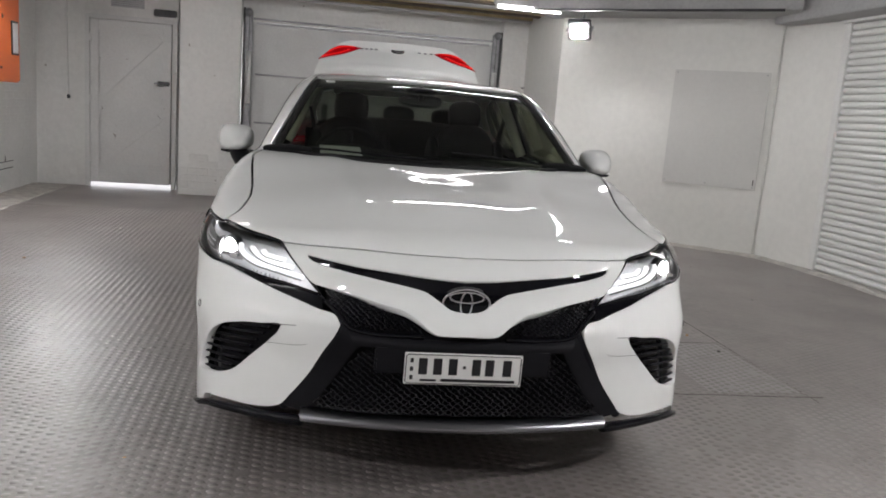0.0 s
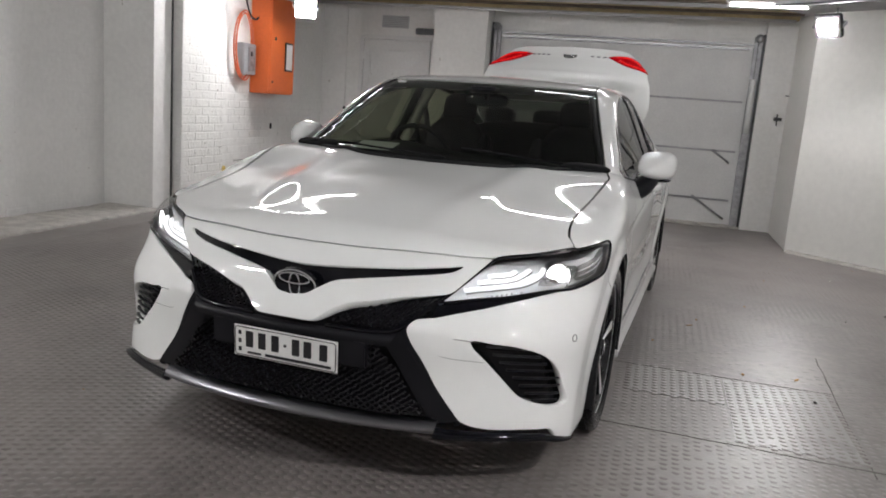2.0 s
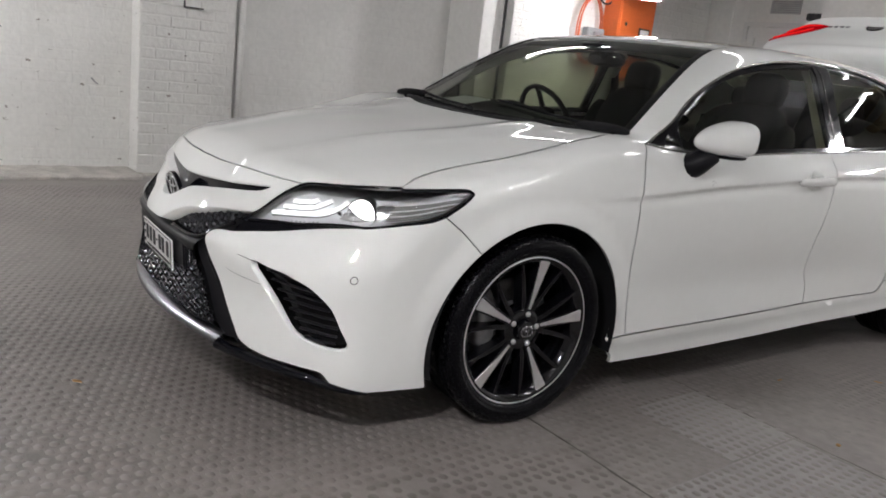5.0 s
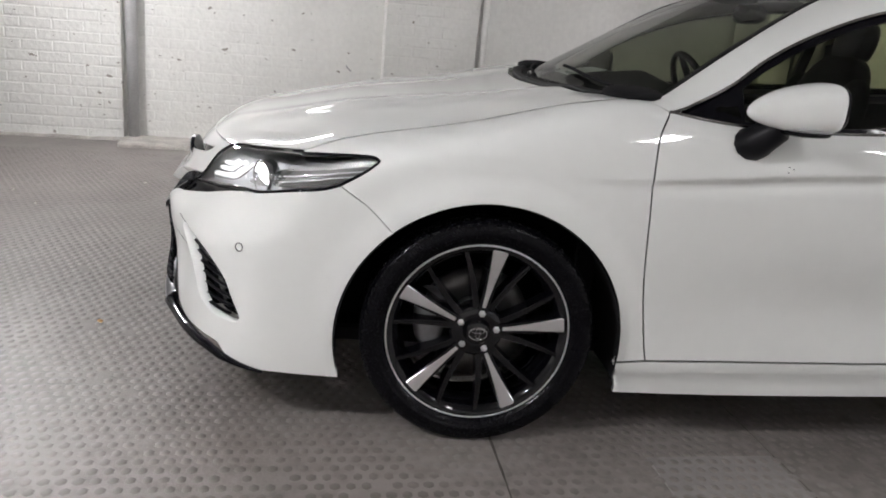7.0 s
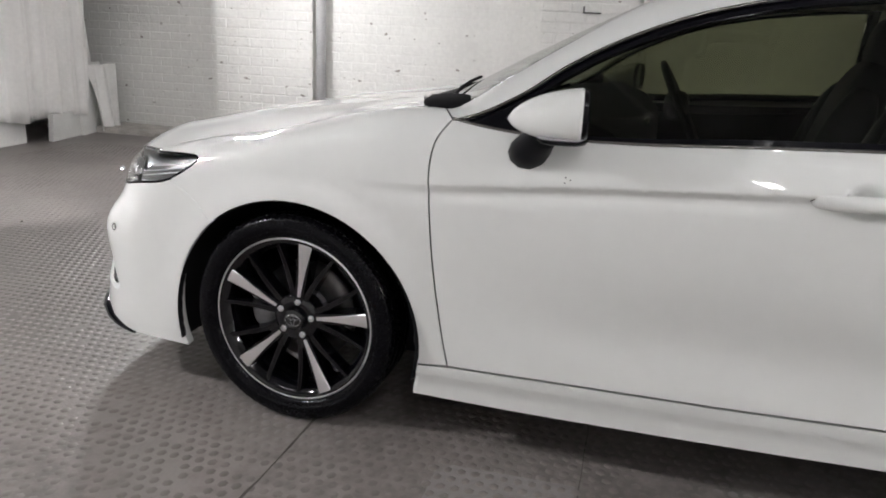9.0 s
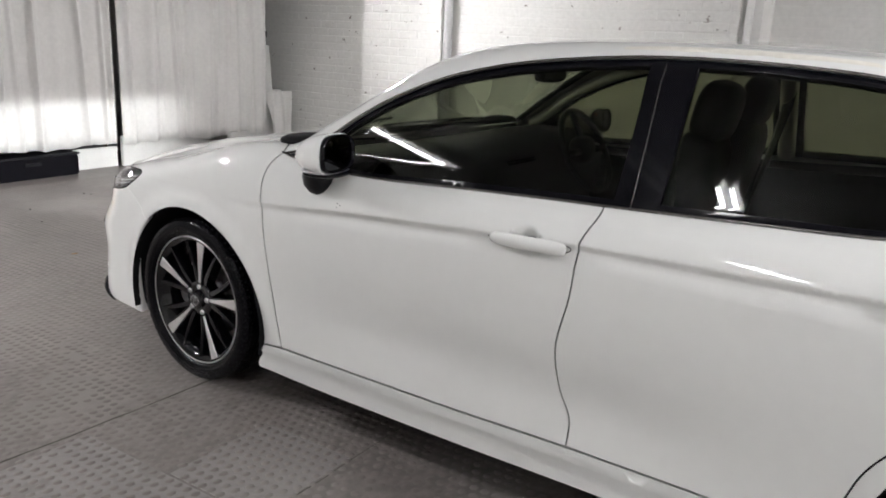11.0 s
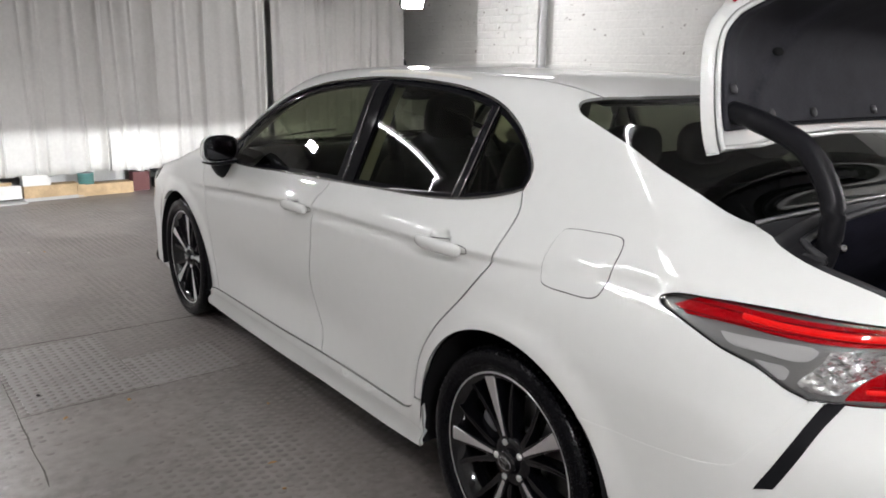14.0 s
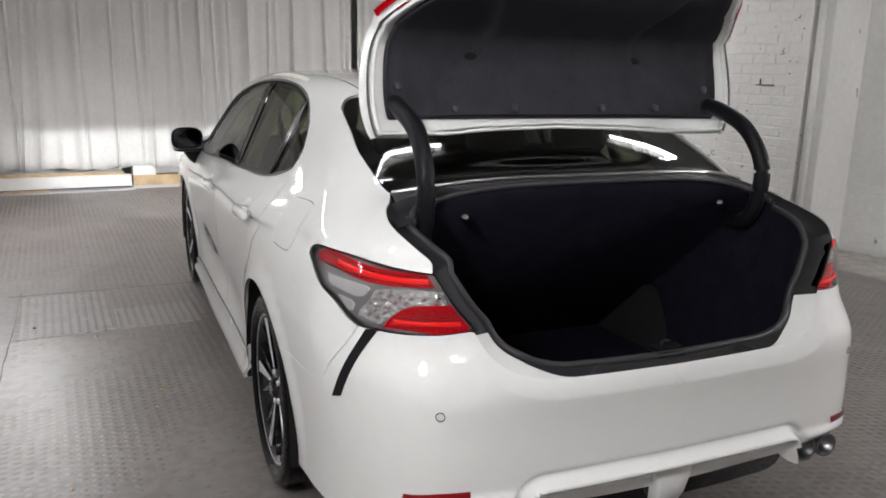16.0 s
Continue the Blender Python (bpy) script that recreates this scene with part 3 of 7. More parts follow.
# raised studs in offset rows, worn down in places
def studs(x0, x1, y0, y1, px=.043, py=.041):
    g = np.random.default_rng(3)
    nx, ny = int((x1 - x0) / px), int((y1 - y0) / py)
    ix, iy = np.meshgrid(np.arange(nx), np.arange(ny), indexing="ij")
    cx, cy = x0 + ix * px, y0 + iy * py + (ix % 2) * py / 2
    wear = .5 + .5 * np.sin(cx * 2.1 + 1.3 * np.sin(cy * 1.7)) * np.sin(cy * 1.9 + 1.1 * np.sin(cx * 1.3 + 2)) + g.normal(0, .12, cx.shape)
    h = .0019 * np.clip(.25 + 1.0 * wear, 0, 1)
    h = h * (1 - .72 * np.clip((cx - .6) / .5, 0, 1) * np.clip((cy + .45 - .25 * np.sin(3 * cx)) / .5, 0, 1))
    for (a, b), (c, d) in PATCHES[:2]:
        inn = (cx > a - .02) & (cx < c + .02) & (cy > b - .02) & (cy < d + .02)
        h = np.where(inn, .0024 + .0003 * wear, h)
    keep = (h > .00022) & (g.random(cx.shape) > .015)
    cx, cy, h = cx[keep], cy[keep], h[keep]
    a = np.arange(6) * np.pi / 3
    rx, ry = .0205 * (1 + g.normal(0, .05, len(cx))), .0180 * (1 + g.normal(0, .06, len(cx)))
    low = np.stack([cx[:, None] + rx[:, None] * np.cos(a), cy[:, None] + ry[:, None] * np.sin(a), np.full((len(cx), 6), -.001)], 2)
    top = np.stack([cx[:, None] + .74 * rx[:, None] * np.cos(a), cy[:, None] + .74 * ry[:, None] * np.sin(a), np.repeat(h[:, None], 6, 1)], 2)
    v = np.concatenate([low, top], 1).reshape(-1, 3)
    base = np.arange(len(cx))[:, None] * 12
    k = np.arange(6)
    side = np.stack([k, (k + 1) % 6, (k + 1) % 6 + 6, k + 6], 1)
    loops = np.concatenate([(base[:, :, None] + side[None]).reshape(len(cx), -1), base + np.arange(6, 12)], 1)
    me = bpy.data.meshes.new("floor_studs")
    me.vertices.add(len(v))
    me.vertices.foreach_set("co", v.ravel())
    me.loops.add(loops.size)
    me.loops.foreach_set("vertex_index", loops.ravel())
    start = (np.arange(len(cx))[:, None] * 30 + np.array((0, 4, 8, 12, 16, 20, 24))).ravel()
    me.polygons.add(len(start))
    me.polygons.foreach_set("loop_start", start)
    me.polygons.foreach_set("use_smooth", np.ones(len(start), bool))
    me.update(calc_edges=True)
    me.validate()
    me.materials.append(STUDS)
    return me


ob = new("floor_studs", studs(-3.4, 4.1, -4.2, 5.4))
ob.matrix_world = room
tagged(ob, "worn raised studs in offset rows on the floor", "floor studs", kind="stuff")

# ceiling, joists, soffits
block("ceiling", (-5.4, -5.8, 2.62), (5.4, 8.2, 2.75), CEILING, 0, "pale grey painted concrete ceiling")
for i, y in enumerate((5.35, 5.72, 6.08, 6.45, 6.80)):
    block("ceiling_joist", (-3.7, y, 2.50 + .012 * (i % 2)), (2.36, y + .11, 2.62), TIMBER if i % 2 else OCHRE, .006, "old dark timber joist under the ceiling")
for y, z, r in ((5.2, 2.55, .022), (5.95, 2.52, .03), (6.66, 2.47, .02)):
    setting("ceiling_pipe", tube("ceiling_pipe", [(-3.7, y, z), (-1, y + .01, z - .006), (2.3, y, z)], r, PIPE, 10), "grey pipe under the ceiling")
dm, dl = along((2.38, 5.6), (4.19, 4.05))
me = box("soffit", (-.2, -.62, 2.43), (dl + .2, .1, 2.62), SOFFIT, .008)
me.transform(dm)
setting("soffit_1", me, "grey soffit along the slanting wall")
block("soffit_2", (4.02, -5.6, 2.36), (4.34, 4.0, 2.62), SOFFIT, .008, "grey soffit over the shutter")
me = tube("soffit_conduit", [(-.1, -.64, 2.425), (dl * .5, -.645, 2.42), (dl + .05, -.64, 2.425)], .013, DARK_STEEL, 8)
me.transform(dm)
setting("soffit_conduit", me, "dark conduit along the soffit")

# west wall: bays and piers of painted brick
BL, BH, JG = .232, .078, .008
def brick_mesh(name, ln, proud, seed):
    """A block with rounded, slightly uneven edges; its back on x = 0, its face towards +x."""
    r = random.Random(seed)
    v = []
    for x, e in ((-.01, 0), (proud - .003, 0.0005), (proud, .006)):
        for y, z in ((-1, -1), (1, -1), (1, 1), (-1, 1)):
            v.append((x + r.uniform(-.0008, .0008) * (x > 0), y * (ln / 2 - e) + r.uniform(-.0012, .0012), z * (BH / 2 - e) + r.uniform(-.0012, .0012)))
    f = [(8, 9, 10, 11)]
    for q in (0, 4):
        for k in range(4):
            f.append((q + k, q + (k + 1) % 4, q + 4 + (k + 1) % 4, q + 4 + k))
    return v, f


def lay(y0, y1, z0, z1):
    """Places of bricks in a running bond: middle, height, length."""
    z, row = z0 + BH / 2 + .004, 0
    while z + BH / 2 < z1:
        y = y0 + .004 - (BL / 2 if row % 2 else 0)
        while y < y1 - .03:
            a, b = max(y, y0 + .003), min(y + BL, y1 - .003)
            if b - a > .04:
                yield (a + b) / 2, z, b - a
            y += BL + JG
        z += BH + JG
        row += 1


BRICKS = []
def brickwork(wall, x, y0, y1, proud, single, z1=2.6, z0=.0, mat=None):
    """Courses on a wall face that looks towards +x (or through m)."""
    if single:
        BRICKS.append((wall, x, y0, y1, proud, z0, z1))
        return
    V, F = [], []
    for k, (y, z, ln) in enumerate(lay(y0, y1, z0, z1)):
        v, f = brick_mesh("b", ln, proud * rng.uniform(.45, 1.4), k)
        b = len(V)
        V += [(p[0] + x, p[1] + y, p[2] + z) for p in v]
        F += [tuple(i + b for i in q) for q in f]
    ob = new("brick_courses", mesh_of("brick_courses", V, F, mat or WALL, False))
    ob.parent = wall
    tagged(ob, "painted brick courses", kind="stuff")


W_OUT = -4.9
SOFT = ("wall_west_6", "wall_west_9")
west = [("wall_west_1", -4.5, -5.7, -3.08, .003, 0), ("wall_west_2", -3.98, -3.08, -2.08, .007, 1), ("wall_west_3", -4.06, -2.08, .05, .0018, 0),
        ("wall_west_4", -3.86, .05, .84, .0016, 1), ("wall_west_5", -3.92, .84, 1.0, 0, 0), ("wall_west_6", -4.33, 1.0, 3.45, .0009, 0),
        ("wall_west_7", -3.77, 3.45, 3.73, 0, 0), ("wall_west_8", -3.68, 3.78, 4.56, .0024, 0), ("wall_west_9", -3.77, 4.56, 7.35, .0014, 0)]
for n, x, y0, y1, proud, single in west:
    w = block(n, (W_OUT, y0, -.05), (x, y1, 2.65), WALL_SOFT if n in SOFT else WALL if proud else PLASTER, .004, "white painted brick wall, rough and chipped" if proud else "smooth white painted wall strip")
    if proud:
        brickwork(w, x, y0, y1, proud, single, mat=WALL_SOFT if n in SOFT else WALL)
bare = bpy.data.objects["wall_west_9"]
for a, b, z0, z1 in ((4.86, 5.19, .345, .352), (5.29, 6.42, .262, .270), (5.29, 6.42, .338, .345), (5.15, 5.16, .345, .43), (4.95, 5.15, .424, .431), (5.55, 5.562, .27, .338), (5.86, 5.872, .27, .338), (5.29, 5.30, .27, .338), (6.18, 6.192, .338, .41)):
    joint = new("bare_joint", box("bare_joint", (-3.775, a, z0), (-3.7645, b, z1), JOINT, 0))
    joint.parent = bare
block("wall_west_10", (W_OUT, 3.73, -.05), (-3.82, 3.78, 2.65), PLASTER, .002)
for n, x, y0, y1, h in (("kerb_1", -4.03, -5.2, -3.10, .05), ("kerb_2", -3.63, -2.06, .04, .035), ("kerb_3", -3.72, .98, 3.47, .03), ("kerb_4", -3.36, 4.66, 7.2, .012), ("kerb_5", -3.93, -3.08, -2.06, .02), ("kerb_6", -3.81, .05, .98, .02)):
    v, f = [], []
    k = int((y1 - y0) / .08)
    for i, y in enumerate(np.linspace(y0, y1, k)):
        e, hh = rng.gauss(0, .006), h + rng.gauss(0, .003)
        v += [(x - .55, y, hh), (x - .02 + e, y, hh), (x + e, y, hh - .014), (x + .004 + e, y, -.01)]
        if i:
            p, q = 4 * i - 4, 4 * i
            f += [(p, p + 1, q + 1, q), (p + 1, p + 2, q + 2, q + 1), (p + 2, p + 3, q + 3, q + 2)]
    f += [(0, 1, 2, 3), (4 * k - 1, 4 * k - 2, 4 * k - 3, 4 * k - 4)]
    setting(n, mesh_of(n, v, f, KERB, False), "low rough concrete ledge at the wall's foot")
setting("wall_pipe_1", tube("wall_pipe_1", [(-3.99, -2.0, 0), (-3.985, -2.0, 1.3), (-3.99, -2.0, 2.62)], .045, PIPE, 14), "grey painted upright pipe")
setting("wall_pipe_2", tube("wall_pipe_2", [(-3.79, 3.755, 0), (-3.79, 3.755, 2.62)], .02, DARK_STEEL, 10), "dark upright pipe beside the pier")
setting("wall_pipe_3", tube("wall_pipe_3", [(-3.895, .905, .0), (-3.895, .905, 2.62)], .03, PLASTER, 12), "white painted upright pipe")
br = thing("wall_bracket", (-3.85, .46, 1.35), "dark iron angle bracket fixed to brick", "bracket")
piece("arm", box("arm", (-3.86, .39, 1.372), (-3.80, .54, 1.382), DARK_STEEL, .002), br)
piece("stem", box("stem", (-3.86, .39, 1.38), (-3.845, .402, 1.43), DARK_STEEL, .002), br)
hook = thing("wall_hook", (-4.06, -.25, .70), "small bent iron hook in brick", "hook")
piece("shank", tube("shank", flow([(-4.06, -.25, .74), (-4.02, -.25, .735), (-4.01, -.23, .71), (-4.03, -.21, .70)], 5), .006, STEEL, 6), hook)

# north wall: plank door, pier, garage door
block("wall_north_1", (-3.8, 7.3, -.05), (-3.2, 7.55, 2.65), PLASTER, .004, "white painted plaster wall with chips")
block("wall_north_2", (-3.2, 7.3, 2.11), (-2.1, 7.55, 2.65), PLASTER, .002, "white wall above the door")
pier = block("wall_north_3", (-2.02, 6.86, -.05), (-1.31, 7.55, 2.65), PLASTER, .006, "white painted brick pier")
V, F = [], []
for k, (y, z, ln) in enumerate(lay(-2.02, -1.31, 0, .62)):
    if z > .36 and (k * 7) % 5 > 1:
        continue
    v, f = brick_mesh("b", ln, .010 * rng.uniform(.3, 1.3), k)
    b = len(V)
    V += [(p[1] + y, 6.86 - p[0], p[2] + z) for p in v]
    F += [tuple(i + b for i in q) for q in f]
ob = new("brick_courses", mesh_of("brick_courses", V, F, WALL, False))
ob.parent = pier
tagged(ob, "bare painted courses at the foot", kind="stuff")
block("wall_north_4", (2.06, 7.08, -.05), (2.62, 7.55, 2.65), PLASTER, .004, "white painted wall beside the garage door")
block("wall_north_5", (-1.31, 7.24, 2.208), (2.06, 7.55, 2.65), PLASTER, .004, "white lintel over the garage door")
block("wall_north_6", (-2.1, 7.34, -.05), (-2.02, 7.55, 2.65), PIPE, .002, "grey door jamb")
# added sheet behind the leaf, keeps daylight out of all but the bottom gap
block("door_light_block", (-3.3, 7.346, .06), (-2.0, 7.36, 2.2), DOORP, 0, "added white sheet behind the door leaf that blocks daylight")
block("daylight_backdrop", (-3.6, 7.9, -.1), (2.8, 7.95, 2.6), DAYLIGHT, 0, "daylight outside")
door = thing("plank_door", (-2.66, 7.3, .04), "white painted ledged timber door with diagonal braces, shut", "door")
piece("leaf", box("leaf", (-3.14, 7.30, .055), (-2.18, 7.345, 2.07), DOORP, .004), door)
for x0, x1, z0, z1 in ((-3.14, -3.04, .055, 2.07), (-2.28, -2.18, .055, 2.07), (-3.04, -2.28, 1.93, 2.07), (-3.04, -2.28, .055, .29), (-3.04, -2.28, .94, 1.15)):
    piece("rail", box("rail", (x0, 7.278, z0), (x1, 7.302, z1), DOORP, .004), door)
for z0, z1 in ((.30, .93), (1.16, 1.92)):
    d = np.array((.70, z1 - z0))
    n = np.array((-d[1], d[0])) / np.linalg.norm(d) * .05
    a, b = np.array((-3.01, z0 + .02)), np.array((-2.31, z1 - .02))
    piece("brace", slab("brace", [tuple(a + n), tuple(a - n), tuple(b - n), tuple(b + n)], .018, DOORP, .003, Matrix.Translation((0, 7.284, 0))), door)
for x in (-3.2, -2.16):
    piece("frame_post", box("frame_post", (x, 7.255, 0), (x + .055, 7.33, 2.12), DOORP, .004), door)
piece("frame_head", box("frame_head", (-3.145, 7.255, 2.075), (-2.16, 7.33, 2.13), DOORP, .004), door)
bolt = piece("bolt", box("bolt", (-2.34, 7.24, 1.315), (-2.20, 7.28, 1.37), DARK_STEEL, .005), door, label="dark steel bolt")
piece("bolt_knob", blob("bolt_knob", (-2.35, 7.245, 1.34), (.03, .012, .01), STEEL, 2.2, (10, 8)), door, bolt)
for z in (.3, 1.05, 1.8):
    piece("hinge", box("hinge", (-3.155, 7.262, z), (-3.12, 7.28, z + .09), DOORP, .003), door)
lone("door_closer", box("door_closer", (-2.39, 7.22, 2.165), (-2.12, 7.298, 2.245), DARK_STEEL, .01), (-2.25, 7.298, 2.165), "dark metal box above the door", "box")
vent = thing("wall_vent", (-2.7, 7.3, 2.24), "grey louvred vent above the door", "vent")
piece("vent_frame", box("vent_frame", (-2.9, 7.284, 2.235), (-2.51, 7.302, 2.40), PIPE, .004), vent)
for k in range(6):
    piece("louvre", box("louvre", (-2.885, 7.276, 2.25 + k * .024), (-2.525, 7.286, 2.262 + k * .024), STEEL, .002), vent)
tp = thing("thin_wall_pipe", (-3.40, 7.28, 1.08), "white painted thin pipe ending in a tap", "pipe")
piece("run", tube("run", [(-3.40, 7.28, 1.1), (-3.405, 7.28, 1.5), (-3.41, 7.28, 2.05), (-3.41, 7.28, 2.6)], .012, PLASTER, 8), tp)
piece("tap", blob("tap", (-3.39, 7.262, 1.10), (.022, .025, .025), DARK_STEEL, 2.3, (10, 8)), tp, label="dark tap end")

gd = thing("garage_door", (.4, 7.2, .03), "white panelled garage door, shut, daylight round it", "garage door")
for z0, z1 in ((.03, .352), (.352, .962), (.962, 1.572), (1.572, 2.203)):
    sec = piece("door_panel", box("door_panel", (-1.20, 7.20, z0), (1.936, 7.235, z1), GARAGE, .004), gd)
    x = -1.17
    while x < 1.86:
        piece("plank", box("plank", (x, 7.188, z0 + .03), (x + .146, 7.202, z1 - .03), GARAGE, .004), gd, sec)
        x += .152
    piece("rib", box("rib", (-1.14, 7.165, z1 - .03), (1.895, 7.20, z1 - .006), STEEL, .004), gd, sec, "grey stiffening rib")
piece("edge_seal", box("edge_seal", (1.922, 7.194, .03), (1.962, 7.206, 2.2), GARAGE, .002), gd)
for a, b in (((1.45, .36), (1.86, .10)), ((1.62, .95), (1.84, .80))):
    piece("strut", tube("strut", [(a[0], 7.17, a[1]), (b[0], 7.165, b[1])], .013, STEEL, 8), gd)
for x, s in ((-1.235, 1), (1.99, -1)):
    tr = thing("door_track", (x, 7.16, 0), "dull steel door track with a counterweight tube", "door track", "garage door tracks")
    piece("channel", box("channel", (x - .05, 7.14, 0), (x + .05, 7.20, 2.33), STEEL, .006), tr)
    piece("flange", box("flange", (x - .052 * s - .012, 7.10, 0), (x - .052 * s + .012, 7.20, 2.36), DARK_STEEL, .003), tr, label="dark flange")
    piece("counterweight", tube("counterweight", [(x + .01 * s, 7.11, 1.18), (x + .01 * s, 7.11, 1.83)], .035, GARAGE, 12), tr)
    piece("cable", tube("cable", [(x + .01 * s, 7.11, 1.83), (x + .01 * s, 7.11, 2.3)], .004, DARK_STEEL, 6), tr)
    piece("pulley", lathe("pulley", [(7.085, .0), (7.085, .05), (7.10, .042), (7.115, .05), (7.115, 0)], STEEL, 18, "y", (x, 0, 2.31)), tr)
lone("garage_door_head_rail", box("garage_door_head_rail", (-1.18, 7.13, 2.225), (1.93, 7.16, 2.25), STEEL, .003), (.4, 7.16, 2.225), "dull steel rail over the garage door", "rail")
block("threshold", (-1.3, 7.05, -.02), (2.06, 7.5, .025), KERB, .006, "worn concrete threshold")
gl = thing("gate_latch", (2.3, 7.08, 1.3), "dark iron latch fixed to white wall", "latch")
piece("plate", box("plate", (2.27, 7.06, 1.36), (2.36, 7.082, 1.40), DARK_STEEL, .003), gl)
piece("pin", tube("pin", [(2.30, 7.055, 1.44), (2.305, 7.05, 1.30)], .008, DARK_STEEL, 6), gl)
gh = thing("wall_hook", (2.43, 7.08, 1.66), "small dark iron hook on white wall", "hook")
piece("shank", tube("shank", [(2.36, 7.075, 1.66), (2.44, 7.04, 1.665), (2.45, 7.04, 1.70)], .007, DARK_STEEL, 6), gh)

# slanting wall, its board, east wall with roller shutter
block("wall_east_1", (2.40, 5.58, -.05), (2.62, 7.10, 2.65), SMOOTH, .004, "smooth white wall return")
me = box("wall_east_2", (0, 0, -.05), (dl + .03, .16, 2.65), SMOOTH, .004)
me.transform(dm)
setting("wall_east_2", me, "smooth white slanting wall")
em, el = along((4.19, 4.05), (4.34, 3.33))
me = box("wall_east_3", (0, 0, -.05), (el, .16, 2.65), SMOOTH, .004)
me.transform(em)
setting("wall_east_3", me, "smooth white wall beside the shutter")
pb = thing("wall_board", dm @ Vector((1.82, 0, .68)), "flat pale grey board fixed to white wall", "board")
me = box("panel", (1.34, -.016, .69), (2.31, .0, 1.90), BOARD, .003)
me.transform(dm)
piece("panel", me, pb)
for s, z in ((1.37, .72), (2.28, .72), (1.37, 1.87), (2.28, 1.87), (1.8, .72)):
    me = blob("screw", (s, -.018, z), (.007, .004, .007), STEEL, 2.2, (8, 6))
    me.transform(dm)
    piece("screw", me, pb)
me = box("staple", (2.275, -.022, .74), (2.285, -.012, .80), DARK_STEEL, .001)
me.transform(dm)
piece("hasp", me, pb, label="dark hasp at the edge")
me = box("cover_strip", (1.15, -.003, .0), (1.19, .0, 2.42), SMOOTH, .001)
me.transform(dm)
setting("trim_1", me, "white cover strip on the wall")
me = tube("corner_conduit", [(dl - .01, -.01, 0), (dl - .01, -.01, 2.42)], .007, SMOOTH, 8)
me.transform(dm)
setting("trim_2", me, "thin white painted conduit in the wall corner")
shutter = thing("roller_shutter", (4.34, 1.8, 0), "white slatted roller shutter, shut", "roller shutter")
for k in range(36):
    z = .03 + k * .064
    v, f = [], []
    for y in (.42, 3.27):
        v += [(4.375, y, z), (4.362, y, z + .004), (4.350, y, z + .018), (4.347, y, z + .032), (4.350, y, z + .046), (4.362, y, z + .058), (4.375, y, z + .0615)]
    f = [(i, i + 1, i + 8, i + 7) for i in range(6)] + [(6, 0, 7, 13), tuple(range(6, -1, -1)), tuple(range(7, 14))]
    piece("slat", mesh_of("slat", v, f, SLAT, False), shutter)
for y in (.34, 3.27):
    piece("guide", box("guide", (4.33, y, 0), (4.40, y + .08, 2.36), SLAT, .004), shutter)
piece("shutter_box", box("shutter_box", (4.30, .30, 2.335), (4.42, 3.38, 2.62), SLAT, .006), shutter)
block("wall_east_4", (4.40, .30, -.05), (4.6, 3.5, 2.65), SMOOTH, 0, "white wall behind the shutter")
block("wall_east_5", (4.34, -5.7, -.05), (4.6, .34, 2.65), PLASTER, .004, "white painted wall")
v, f = [], []
foot = [(2.41, 5.56), (3.0, 5.04), (3.6, 4.52), (4.15, 4.03), (4.30, 3.3), (4.31, 2.2), (4.31, 1.0), (4.31, -1.0), (4.31, -4.4)]
line = flow([(x, y, 0) for x, y in foot], 8)
for i, p in enumerate(line):
    t = line[min(i + 1, len(line) - 1)] - line[max(i - 1, 0)]
    n = np.array((t[1], -t[0], 0)) / np.linalg.norm(t)
    w = .05 + rng.gauss(0, .006)
    v += [p - n * .1 + (0, 0, .03), p + n * w * .6 + (0, 0, .026 + rng.gauss(0, .003)), p + n * w - (0, 0, .005)]
    if i:
        a, b = 3 * i - 3, 3 * i
        f += [(a, a + 1, b + 1, b), (a + 1, a + 2, b + 2, b + 1)]
setting("kerb_7", mesh_of("kerb_7", v, f, KERB, False), "thin rough concrete fillet at the wall's foot")
block("wall_south", (-5.2, -5.7, -.05), (4.6, -5.45, 2.65), PLASTER, 0, "white painted back wall behind the curtains")

# orange cabinet, socket and cables on the west wall
cab = thing("electric_cabinet", (-3.75, 5.55, 1.22), "orange enamelled steel cabinet on white wall, shut", "cabinet")
piece("body", box("body", (-3.76, 5.25, 1.22), (-3.515, 5.86, 2.34), ORANGE, .006), cab)
cd = piece("cabinet_door", box("cabinet_door", (-3.514, 5.256, 1.235), (-3.495, 5.852, 2.325), ORANGE, .005), cab)
piece("lock", lathe("lock", [(-3.494, .022), (-3.488, .022), (-3.486, .018), (-3.486, 0)], DARK_STEEL, 16, "x", (0, 5.36, 1.86)), cab, cd, "dark lock")
lab = piece("label_frame", box("label_frame", (-3.496, 5.60, 1.50), (-3.482, 5.79, 1.84), DARK_STEEL, .004), cab, cd, "dark framed white card")
piece("card", box("card", (-3.486, 5.618, 1.52), (-3.479, 5.772, 1.82), PAPER, .001), cab, lab)
piece("knob", blob("knob", (-3.488, 5.30, 1.36), (.01, .012, .012), DARK_STEEL, 2.2, (10, 8)), cab, cd)
sb = thing("switch_box", (-3.75, 5.05, 1.42), "grey plastic switch box on white wall", "switch box")
piece("case", box("case", (-3.76, 4.93, 1.42), (-3.66, 5.21, 1.77), GREY_BOX, .01), sb)
piece("cover", box("cover", (-3.662, 5.02, 1.46), (-3.645, 5.17, 1.73), STEEL, .006), sb, label="dull hinged cover")
piece("switch", box("switch", (-3.648, 5.06, 1.63), (-3.635, 5.09, 1.68), DARK_STEEL, .003), sb)
